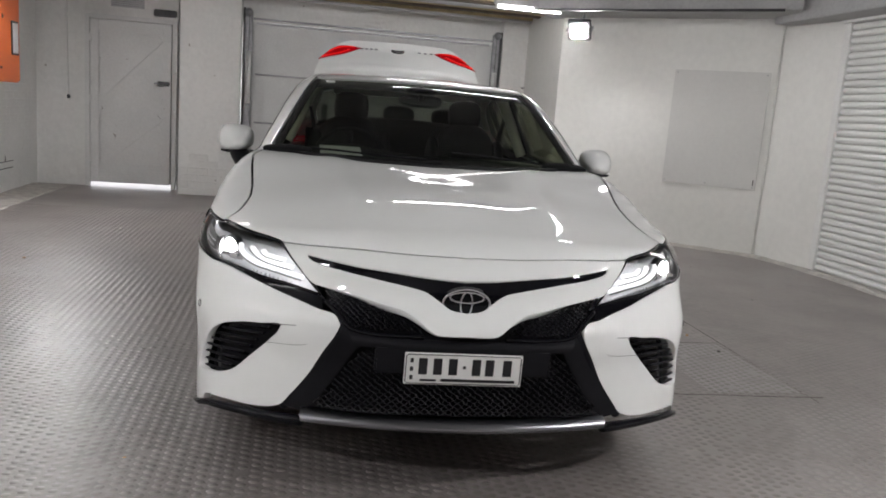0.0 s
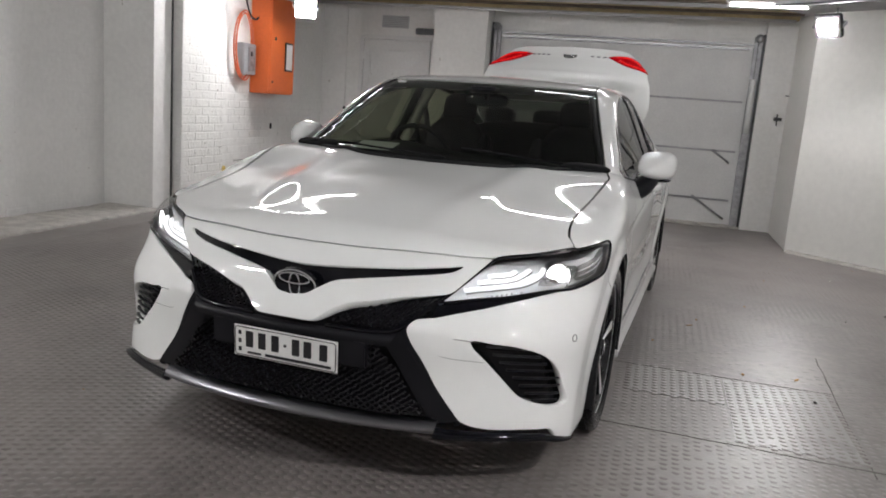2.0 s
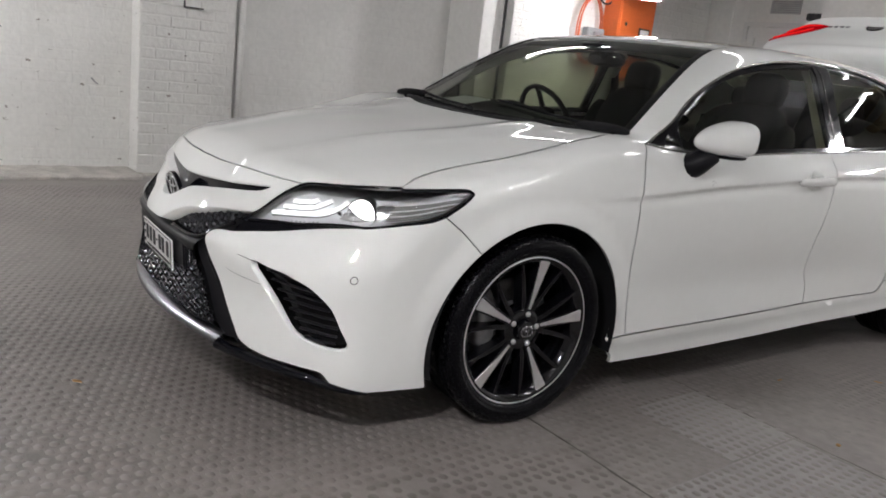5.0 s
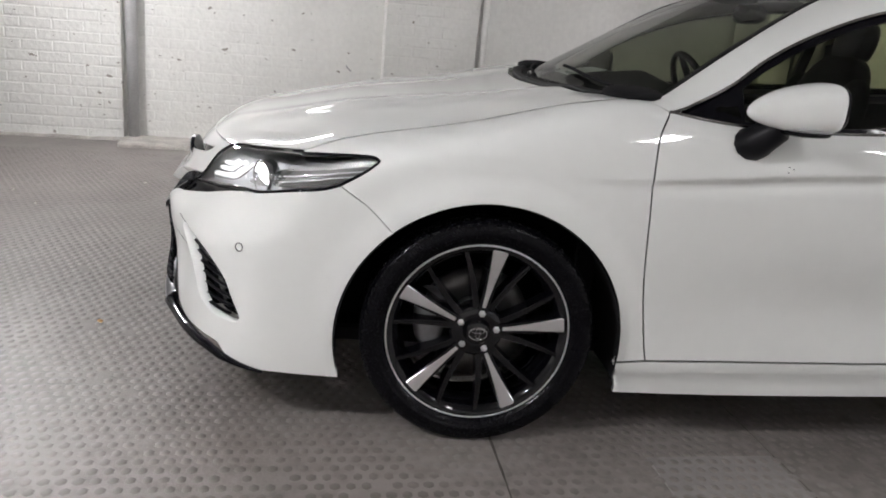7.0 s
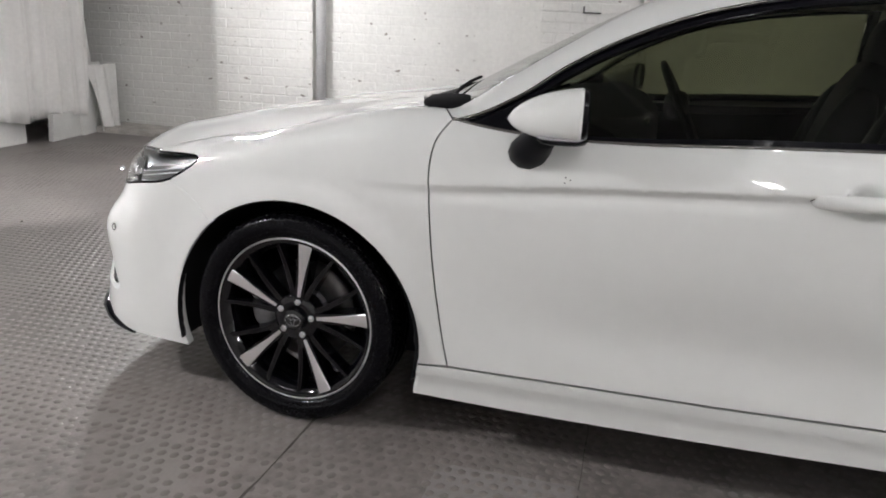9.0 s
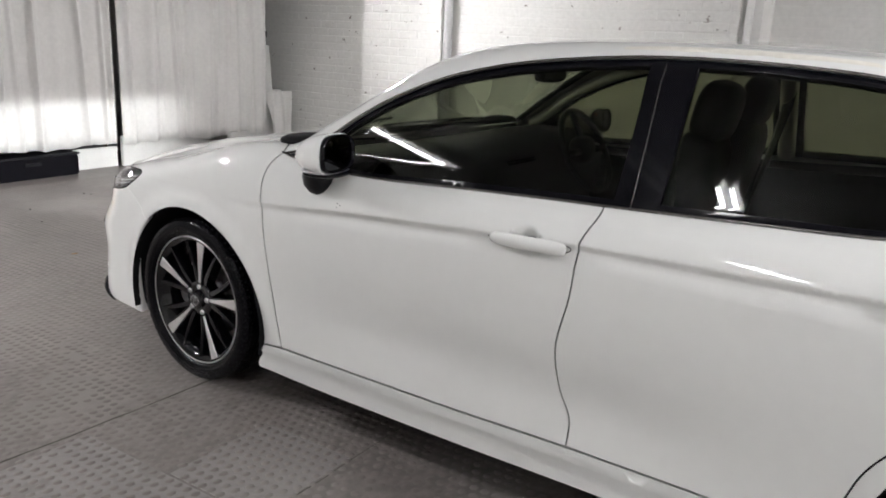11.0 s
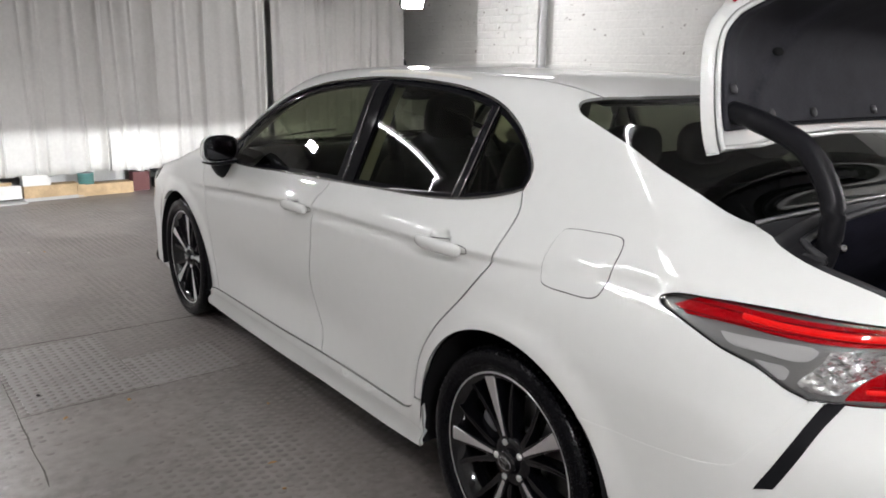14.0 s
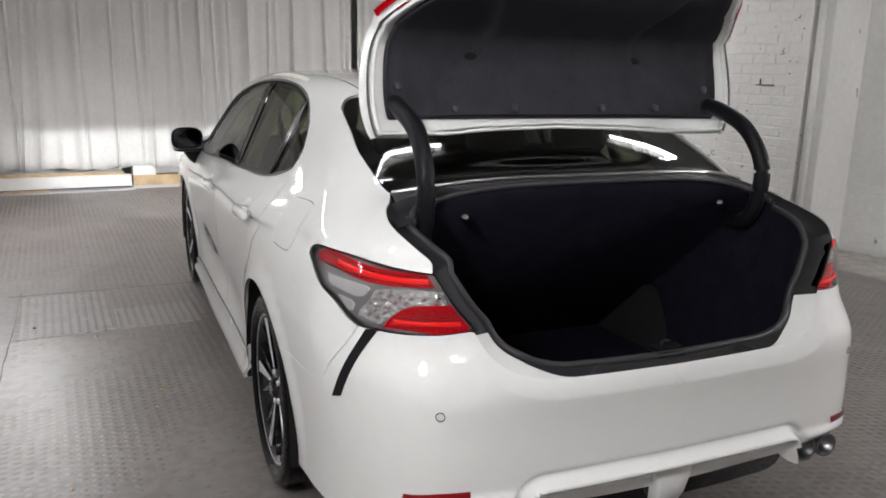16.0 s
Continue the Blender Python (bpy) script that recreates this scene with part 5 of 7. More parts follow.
part("front_bumper_nose", sheet("front_bumper_nose", ring(hood_front, lamp_in, vee_low, (vee_low * flip)[::-1], (lamp_in * flip)[::-1], (hood_front * flip)[::-1]), Prow, PAINT, step=.018, lip=.045,
     holes=[ring(slot_top, slot_low, (slot_low * flip)[::-1], (slot_top * flip)[::-1])], bulge=nose_bulge), None, car)
vent = flow(np.array([(.575, .541), (.64, .536), (.70, .53), (.775, .506), (.815, .465), (.838, .40), (.853, .332), (.815, .335), (.775, .347), (.73, .367), (.69, .405)]), 4, True)
vent = meet(np.column_stack([vent[:, 0], np.full(len(vent), .1), vent[:, 1]]), np.tile((0, -1., 0), (len(vent), 1)), 0, 1.3)
corner_in = FR((.444, .602), (.402, .592), (.386, .568), (.398, .54), (.432, .485), (.48, .395), (.535, .32), (.565, .284), (.605, .268))
corner_low = FR((.605, .268), (.66, .262), (.74, .263), (.81, .26))
corner_low2 = S((-.735, .255), (-.70, .215), (-.66, .2), (-.585, .19), (-.405, .18))
corner_top = FR((.444, .600), (.507, .617), (.593, .637), (.66, .656), (.741, .678), (.81, .693))
corner = ring(corner_in, corner_low, corner_low2, arc(ARCH_F[0], ARCH_F[1], ARCH_F[2], 198, 129, 18), joint_arch[::-1], S((-.407, .744), (-.46, .733), (-.53, .720), (-.59, .709)), corner_top[::-1])
pair("front_bumper_corner", sheet("front_bumper_corner", corner, Prow, PAINT, step=.025, holes=[vent], lip=.03, bulge=lambda p: .016 * np.exp(-((p[:, 2] - .575) / .03) ** 2) * np.exp(-((p[:, 0] - .40) / .10) ** 2)), car)
pair("accent_strip", sheet("accent_strip", ring(FR((.444, .600), (.507, .617), (.593, .637), (.66, .656), (.741, .678), (.81, .693)), FR((.825, .702), (.76, .698), (.642, .669), (.574, .664), (.45, .641))), Prow, GLOSS_BLACK, step=.02, out=-.006), car, "gloss black strip under the headlight")
# black middle of the nose
part("grille_surround", sheet("grille_surround", ring(FR((-.46, .69), (-.25, .66), (0, .65), (.25, .66), (.46, .69)), FR((.452, .628), (.41, .61), (.384, .575), (.392, .545), (.432, .48), (.48, .395), (.535, .32), (.56, .285), (.52, .262), (.49, .27)), FR((.49, .27), (.40, .30), (.30, .30), (0, .297), (-.30, .30), (-.40, .30), (-.49, .27)),
     FR((-.49, .27), (-.52, .262), (-.56, .285), (-.535, .32), (-.48, .395), (-.432, .48), (-.392, .545), (-.384, .575), (-.41, .61), (-.452, .628))), Prow, SATIN_BLACK, step=.025, out=-.045), None, car)
part("grille_slot", sheet("grille_slot", ring(FR((0, .722), (.14, .73), (.303, .748), (.42, .762), (.515, .768)), FR((.515, .744), (.305, .695), (.12, .645), (.06, .595), (0, .58), (-.06, .595), (-.12, .645), (-.305, .695), (-.515, .744)), FR((-.515, .768), (-.42, .762), (-.303, .748), (-.14, .73), (0, .722))), Prow, GLOSS_BLACK, step=.02, out=-.010, bulge=lambda p: .012 * np.exp(-(p[:, 0] / .2) ** 2)), None, car, "gloss black slot behind the badge")

# glass
part("windscreen", sheet("windscreen", ring(screen_foot, screen_side[::-1], screen_top[::-1], screen_top * flip, screen_side * flip, (screen_foot * flip)[::-1]), Barrel, WINDSCREEN, step=.05, out=-.006, gap=.003), None, car, "clear windscreen glass")
rear_foot = T((0, 3.46), (.3, 3.45), (.5, 3.42), (.63, 3.36))
part("rear_window", sheet("rear_window", ring(rear_top, rear_side, rear_foot[::-1], rear_foot * flip, (rear_side * flip)[::-1], (rear_top * flip)[::-1]), Barrel, REAR_GLASS, step=.03, out=-.006, gap=.003), None, car)
front_glass = S((.66, .985), (.86, .965), (1.2, .98), (1.5, .992), (1.735, 1.0))
pair("front_side_window", sheet("front_side_window", ring(front_glass, S((1.735, 1.0), (1.715, 1.375)), window_top[4:62][::-1][7:]), Barrel, SIDE_GLASS, step=.05, out=-.012, gap=.0), car)
pair("rear_side_window", sheet("rear_side_window", ring(S((1.85, 1.006), (2.1, 1.016), (2.44, 1.036)), S((2.44, 1.036), (2.45, 1.325)), S((2.45, 1.325), (2.2, 1.372), (1.845, 1.383))), Barrel, SIDE_GLASS, step=.05, out=-.012, gap=0), car)
pair("quarter_window", sheet("quarter_window", ring(S((2.462, 1.04), (2.561, 1.058), (2.68, 1.088), (2.712, 1.11), (2.715, 1.15)), S((2.715, 1.15), (2.66, 1.215), (2.575, 1.272), (2.468, 1.32))), Barrel, SIDE_GLASS, step=.04, out=-.012, gap=0), car)
pair("pillar_trim", sheet("pillar_trim", ring(S((1.735, 1.0), (1.85, 1.006)), S((1.85, 1.006), (1.845, 1.386)), S((1.845, 1.386), (1.715, 1.38)), S((1.715, 1.38), (1.735, 1.0))), Barrel, GLOSS_BLACK, step=.05, out=-.008), car, "black pillar trim")
pair("quarter_bar", sheet("quarter_bar", ring(S((2.434, 1.036), (2.468, 1.04)), S((2.468, 1.04), (2.474, 1.322)), S((2.474, 1.322), (2.442, 1.326)), S((2.442, 1.326), (2.434, 1.036))), Barrel, GLOSS_BLACK, step=.05, out=-.006), car)
pair("window_moulding", tube("window_moulding", np.concatenate([belt_f, belt_r[1:]]) + (.001, 0, .003), .0045, MOULDING, 6, squash=.8), car, "dark bright window moulding")
pair("window_frame_moulding", tube("window_frame_moulding", window_top + (.0, 0, -.003), .0045, MOULDING, 6), car, "dark bright window moulding")


pair("pillar_seam", tube("pillar_seam", S((1.775, 1.004), (1.768, 1.2), (1.760, 1.378)) + (-.006, 0, 0), .0017, MOULDING, 5), car)
for y0, y1 in ((2.434, 2.443), (2.470, 2.474)):
    pair("quarter_bar_edge", tube("quarter_bar_edge", S((y0, 1.042), ((y0 + y1) / 2, 1.18), (y1, 1.318)) + (-.004, 0, 0), .0018, MOULDING, 5), car)


def span(poly, lo, hi):
    """The piece of a flat outline between two places along the car."""
    for at, sign in ((lo, 1), (hi, -1)):
        out = []
        for a, b in zip(poly, np.roll(poly, -1, 0)):
            fa, fb = sign * (a[0] - at), sign * (b[0] - at)
            if fa >= 0:
                out.append(a)
            if fa * fb < 0:
                out.append(a + (b - a) * fa / (fa - fb))
        poly = np.array(out)
    return poly


opening = ring(window_top, belt_r[::-1], belt_f[::-1])
inner_line = shrunk(Barrel.flat(opening), .026)
lights = [Barrel.solid(ring(span(inner_line, a, b))) for a, b in ((.70, 1.722), (1.848, 2.43), (2.475, 2.70))]
pair("window_frame", sheet("window_frame", opening, Barrel, GLOSS_BLACK, step=.03, holes=lights, out=-.010, gap=.002, lip=.02), car, "gloss black window frame")


def PRO(*az, n=7, out=0.0):
    """Points of the nose by the angle round its upright axis (degrees) and height."""
    p = flow(az, n) if len(az) > 1 else np.array(az, float)
    q = Prow.solid(np.column_stack([np.radians(p[:, 0]) * .85, p[:, 1]]))
    return q + grad(q) * out


def STE(*az, n=7, out=0.0):
    """Points of the tail by the angle round its upright axis (degrees) and height."""
    p = flow(az, n) if len(az) > 1 else np.array(az, float)
    q = Stern.solid(np.column_stack([-np.radians(p[:, 0]) * .85, p[:, 1]]))
    return q + grad(q) * out


# headlights
lamp_rim = ring(FR((.452, .643), (.474, .662), (.53, .717), (.585, .775)), T((.60, -.722), (.705, -.635), (.80, -.51)), lamp_top, lamp_low_side, S((-.407, .744), (-.445, .732), (-.53, .718), (-.60, .703)), FR((.826, .697), (.76, .692), (.642, .669), (.574, .661), (.452, .643)))
for side_of in (1, -1):
    fl = np.array((side_of, 1., 1))
    def put(me):
        return me if side_of > 0 else mirrored(me)
    lamp = part("headlight", put(sheet("headlight", lamp_rim, Prow, HEAD_INNER, step=.03, out=-.042, lip=-.036, gap=.004)), None, car, "lit headlight with white light guides")
    part("lamp_border", put(tube("lamp_border", lamp_rim - grad(lamp_rim) * .003, .0048, GLOSS_BLACK, 6, closed=True)), None, lamp)
    for line in (((41.3, .733), (44.6, .741), (45.8, .747), (46.8, .760)), ((39.2, .710), (44.4, .722), (46.8, .734), (48.4, .751), (49.8, .767)), ((36.4, .685), (43.3, .700), (47.8, .713), (50.1, .729), (52.0, .754), (52.9, .772))):
        part("light_guide", put(tube("light_guide", PRO(*line, out=-.026), .0082, LAMP_WHITE, 8, squash=.8)), None, lamp, "lit white light guide")
        part("guide_edge", put(tube("guide_edge", PRO(*[(a + .3, z - .0095) for a, z in line], out=-.022), .0022, LAMP_GREY, 6)), None, lamp)
    for k, a in enumerate(np.linspace(34.0, 47.5, 15)):
        at_led = PRO((a, .650 + .0024 * (a - 34)), (a + .05, .650 + .0024 * (a - 34)), out=-.024)[0]
        part("indicator_cell", put(blob("indicator_cell", at_led, (.0042, .005, .0085), REFLECTOR, 2.6, (8, 6))), None, lamp)
    part("reflector_bowl", put(sheet("reflector_bowl", PRO((51.0, .706), (54.6, .706), (57.5, .715), (60.5, .727), (62.5, .757), (62, .79), (58, .786), (54.6, .779), (52.3, .745), (51.0, .706), n=4)[:-1], Prow, REFLECTOR, step=.015, out=-.042, lip=.02)), None, lamp)
    mid = PRO((55.6, .744), (55.7, .744), out=-.036)[0]
    part("projector_lens", put(blob("projector_lens", mid + (-.006, .010, 0), (.042, .011, .038), LAMP_HOT, 2.0, m=pose(0, 0, 0, 0, 0, 35))), None, lamp, "bright projector lens")
    shroud = lathe("projector_shroud", [(-.010, .0425), (-.014, .0445), (-.010, .0465), (.022, .048), (.022, .042), (-.008, .0425)], CHROME, 28, "y")
    shroud.transform(pose(*(mid + (-.003, .006, 0)), 0, 0, 35))
    part("projector_shroud", put(shroud), None, lamp)
    part("marker_insert", put(sheet("marker_insert", PRO((60, .718), (66, .726), (72, .740), (76, .765), (79.5, .806), (72, .803), (62, .784), n=3), Prow, LAMP_GREY, step=.03, out=-.03, lip=.02)), None, lamp)
    for za, zb in (((61, .738), (74, .768)), ((61, .758), (76, .788))):
        part("marker_line", put(tube("marker_line", PRO(za, ((za[0] + zb[0]) / 2, (za[1] + zb[1]) / 2 + .002), zb, out=-.027), .0022, HEAD_INNER, 5)), None, lamp)
    cover = part("lamp_cover", put(sheet("lamp_cover", lamp_rim, Prow, LAMP_CLEAR, step=.03, out=-.002, lip=.004, gap=.003)), None, lamp)
    cover.visible_shadow = False
    # the lit lamp itself: a beam whose upper half a small shield cuts off
    spot = bpy.data.lights.new("headlight_beam", "SPOT")
    spot.energy, spot.spot_size, spot.spot_blend, spot.shadow_soft_size, spot.color = 440, radians(46), .7, .0003, (.98, .99, 1)
    beam = new("headlight_beam", spot)
    at = mid * fl + (0, -.056, -.004)
    beam.matrix_world = look(tuple(at), (at[0] + .2 * side_of, at[1] - 4, at[2] - .22))
    part("beam_shield", box("beam_shield", at + (-.012, -.0165, -.0002), at + (.012, -.0155, .011), CHROME, 0), None, lamp)

# black slats and backs of the bumper vents, front lips
vent_back = sheet("vent_back", vent, Prow, GLOSS_BLACK, step=.04, out=-.05, lip=.002)
pair("vent_back", vent_back, car)
for k, z in enumerate((.523, .498, .473, .448, .423, .398, .373, .350)):
    lo = .60 + .155 * max(0, (.541 - z) / .19)
    hi = .738 + .088 * min(1, (.541 - z) / .12)
    pair("vent_slat", tube("vent_slat", FR((lo, z), ((lo + hi) / 2, z - .002), (hi, z - .006), n=4) + (0, .024, 0), .007, SATIN_BLACK, 6, squash=.55), car)
lip_line = [(x, -1.012 + .30 * x * x, .262 - .004 * x * x) for x in np.linspace(-.5, .5, 25)]
def lip_mesh():
    v, f = [], []
    prof = ((.03, .024), (.012, .020), (-.006, .008), (-.012, -.006), (-.004, -.012), (.05, -.014), (.10, -.012))
    for x, y, z in lip_line:
        v += [(x, y + a, z + b) for a, b in prof]
    m = len(prof)
    for i in range(len(lip_line) - 1):
        for k in range(m - 1):
            f.append((i * m + k, i * m + k + 1, (i + 1) * m + k + 1, (i + 1) * m + k))
    return mesh_of("front_lip", v, f, DARK_SILVER)
part("front_lip", lip_mesh(), None, car, "satin silver lip under the grille")
def strip_loft(name, top, low, mat, mid_out=0.0, both=True):
    """A band between two lines of points, bowed by mid_out."""
    k = min(len(top), len(low))
    a = np.array([top[round(i * (len(top) - 1) / (k - 1))] for i in range(k)])
    b = np.array([low[round(i * (len(low) - 1) / (k - 1))] for i in range(k)])
    rows = []
    for t in np.linspace(0, 1, 5):
        q = a + (b - a) * t
        w = np.cross(np.gradient(a, axis=0), b - a)
        w /= np.maximum(np.linalg.norm(w, axis=1, keepdims=True), 1e-9)
        rows.append(q + w * mid_out * 4 * t * (1 - t))
    v = np.concatenate(rows)
    f = [(r * k + i, r * k + i + 1, (r + 1) * k + i + 1, (r + 1) * k + i) for r in range(4) for i in range(k - 1)]
    return mesh_of(name, v, f, mat)
lip_path = np.concatenate([FR((.49, .25), (.54, .245), (.62, .243), (.72, .243), (.80, .238)), S((-.72, .222), (-.66, .205), (-.60, .192), n=3)])
pair("corner_lip", tube("corner_lip", lip_path + grad(lip_path) * .006, .016, GLOSS_BLACK, 8, squash=.9, taper=np.interp(np.linspace(0, 1, len(lip_path)), (0, .1, .8, 1), (.02, .019, .014, .004))), car, "gloss black lip under the bumper")
pair("corner_blade", tube("corner_blade", FR((.386, .57), (.40, .54), (.44, .47), (.49, .385), (.545, .31), (.57, .275)) + (-.012, .012, 0), .016, SATIN_BLACK, 8), car)
part("under_tray", box("under_tray", (-.62, -.55, .185), (.62, 3.6, .24), MATT_BLACK, .01), None, car)
part("front_under_panel", box("front_under_panel", (-.48, -.90, .232), (.48, -.4, .27), MATT_BLACK, .02), None, car)


def net(name, inside_of, step, mat, out, half=.0042, lean=.62, wave=.0):
    """A net of slanted strands over the nose, inside an outline in x, z."""
    v, f = [], []
    poly = np.array(inside_of)
    lo, hi = poly.min(0), poly.max(0)
    for sgn in (1, -1):
        c = lo[0] - (hi[1] - lo[1]) / lean
        while c < hi[0] + (hi[1] - lo[1]) / lean:
            z = np.arange(lo[1], hi[1], .008)
            x = c + sgn * (z - (lo[1] if sgn > 0 else lo[1])) / lean + .004 * np.sin(z * 330 + c * 90)
            ok = inside(np.column_stack([x, z]), poly)
            run = []
            for i in range(len(z)):
                if ok[i]:
                    run.append((x[i], z[i]))
                if (not ok[i] or i == len(z) - 1) and run:
                    if len(run) > 2:
                        p = np.array(run)
                        q = meet(np.column_stack([p[:, 0], np.full(len(p), .1), p[:, 1]]), np.tile((0, -1., 0), (len(p), 1)), 0, 1.3)
                        q = q + (0, -out + (.004 if sgn > 0 else 0), 0)
                        b = len(v)
                        for a in q:
                            v += [a + (half, 0, 0), a + (0, -.006, half), a + (-half, 0, 0), a + (0, .006, -half)]
                        for i2 in range(len(q) - 1):
                            for k in range(4):
                                m = (k + 1) % 4
                                f.append((b + i2 * 4 + k, b + i2 * 4 + m, b + i2 * 4 + 4 + m, b + i2 * 4 + 4 + k))
                    run = []
            c += step
    return mesh_of(name, v, f, mat, False)


low_poly = [(-.30, .515), (.30, .515), (.345, .47), (.415, .37), (.475, .30), (-.475, .30), (-.415, .37), (-.345, .47)]
part("lower_mesh", net("lower_mesh", low_poly, .026, MESH_BLACK, .002, lean=.75), None, car, "black mesh of the lower intake")
part("lower_backing", sheet("lower_backing", ring(FR((-.30, .525), (.30, .525)), FR((.36, .46), (.49, .295)), FR((.49, .295), (-.49, .295)), FR((-.49, .295), (-.36, .46))), Prow, MATT_BLACK, step=.06, out=-.04, lip=.002), None, car)
for sx in (1, -1):
    up_poly = np.array([(.455, .664), (.357, .646), (.262, .619), (.199, .604), (.161, .586), (.12, .556), (.30, .553), (.355, .562), (.40, .60), (.44, .642)]) * (sx, 1)
    part("upper_mesh", net("upper_mesh", up_poly, .02, MESH_BLACK, -.002, half=.0036, lean=.75), None, car, "black mesh under the grille vee")
    edge = FR((.44, .628), (.40, .60), (.36, .566), (.30, .553), (.13, .55))
    part("mesh_frame", tube("mesh_frame", edge * (sx, 1, 1) + (0, -.004, 0), .008, GLOSS_BLACK, 6), None, car)
bar_top, bar_low = FR((-.36, .553), (-.2, .546), (0, .542), (.2, .546), (.36, .553)), FR((-.345, .515), (-.2, .512), (0, .51), (.2, .512), (.345, .515))
part("grille_bar", strip_loft("grille_bar", bar_top + (0, .0, 0), bar_low + (0, -.012, 0), SATIN_BLACK, -.012), None, car)
for sx in (1, -1):
    outer = FR((.41, .608), (.388, .575), (.393, .545), (.432, .48), (.48, .395), (.535, .32), (.56, .285)) * (sx, 1, 1)
    inner = FR((.36, .575), (.33, .548), (.325, .52), (.36, .455), (.41, .375), (.462, .305), (.50, .275)) * (sx, 1, 1) + (0, .012, 0)
    me = strip_loft("grille_arm", outer, inner, SATIN_BLACK, .0)
    part("grille_arm", me, None, car, "satin black arm of the grille frame")

# number plate, its carrier, the badge
def slant(y, z0, lean):
    return pose(0, y, z0, lean, 0, 0)
part("plate_carrier", box("plate_carrier", (-.277, -.012, -.046), (.277, .03, .046), SATIN_BLACK, .006, slant(-.978, .477, 4)), None, car, "flat black plate carrier")
plate = part("number_plate", box("number_plate", (-.186, -.003, -.0525), (.186, .003, .0525), PLATE_WHITE, .002, slant(-.999, .455, 4)), None, car, "white number plate with black characters, shown as bars")
part("plate_rim", tube("plate_rim", [np.array(slant(-1.003, .455, 4) @ Vector((sx * (.181 - c), 0, sz * (.0475 - d)))) for sx, sz, c, d in ((1, 1, .006, 0), (1, 1, 0, .006), (1, -1, 0, .006), (1, -1, .006, 0), (-1, -1, .006, 0), (-1, -1, 0, .006), (-1, 1, 0, .006), (-1, 1, .006, 0))], .0016, INK, 5, closed=True), None, plate)
for x in (-.128, -.082, -.034, .04, .082, .138):
    part("plate_bar", box("plate_bar", (x - .0135, -.0055, -.018), (x + .0135, -.002, .036), INK, .001, slant(-.999, .455, 4)), None, plate)
part("plate_bar", box("plate_bar", (-.003, -.0055, .004), (.007, -.002, .013), INK, .001, slant(-.999, .455, 4)), None, plate)
for z in (.028, .0, -.028):
    part("plate_bar", box("plate_bar", (-.168, -.0055, z - .007), (-.158, -.002, z + .007), INK, .0005, slant(-.999, .455, 4)), None, plate)
part("plate_bar", box("plate_bar", (-.07, -.0055, -.040), (.165, -.002, -.031), INK, .0005, slant(-.999, .455, 4)), None, plate)
part("plate_bar", box("plate_bar", (-.135, -.0055, -.040), (-.085, -.002, -.033), INK, .0005, slant(-.999, .455, 4)), None, plate)


def badge(m, w, h, parent, back=GLOSS_BLACK):
    """An oval ring with two smaller ovals in it."""
    rim = lambda a, b, dx, dz, r: tube("badge_ring", [np.array(m @ Vector((dx + a * np.cos(t), 0, dz + b * np.sin(t)))) for t in np.linspace(0, 2 * np.pi, 28, endpoint=False)], r, CHROME, 6, closed=True)
    disc = part("badge", slab("badge", [(w * 1.07 * np.cos(t), h * 1.09 * np.sin(t)) for t in np.linspace(0, 2 * np.pi, 28, endpoint=False)], .012, back, 0, m @ Matrix.Translation((0, .002, 0))), None, parent, "chrome oval badge on black")
    for a, b, dx, dz, r in ((w, h, 0, 0, .045 * w), (w * .74, h * .36, 0, h * .44, .042 * w), (w * .25, h * .82, 0, 0, .042 * w)):
        part("badge_ring", rim(a, b, dx, dz, r), None, disc)
    return disc


badge(pose(0, -.956, .655, 8, 0, 0), .074, .049, car)

# mirrors
def mirror_shell(rows, sx, shrink, mat, name):
    """A drop-shaped shell: (forward, scale, squareness) sections before a swept back plane."""
    c, q = math.cos(radians(9)), math.sin(radians(9))
    v, f, n = [], [], 30
    for d, k, e in rows:
        for t in np.arange(n) * 2 * np.pi / n:
            co, si = np.cos(t), np.sin(t)
            u = np.sign(co) * abs(co) ** (2 / e) * (.090 - shrink) * k - .052 * (d / .19) ** 1.4
            w = np.sign(si) * abs(si) ** (2 / e) * ((.070 if si > 0 else .058) - shrink) * k * (1 + .06 * np.sign(co) * abs(co)) - .022 * d / .19
            v.append((sx * (.952 + u * c + d * q), .846 + u * q - d * c, 1.036 + w))
    for i in range(len(rows) - 1):
        for k in range(n):
            m = (k + 1) % n
            g = (i * n + k, i * n + m, (i + 1) * n + m, (i + 1) * n + k)
            f.append(g if sx > 0 else g[::-1])
    f += [tuple(range(n))[::-1 if sx > 0 else 1], tuple(range((len(rows) - 1) * n, len(rows) * n))[::1 if sx > 0 else -1]]
    return mesh_of(name, v, f, mat)


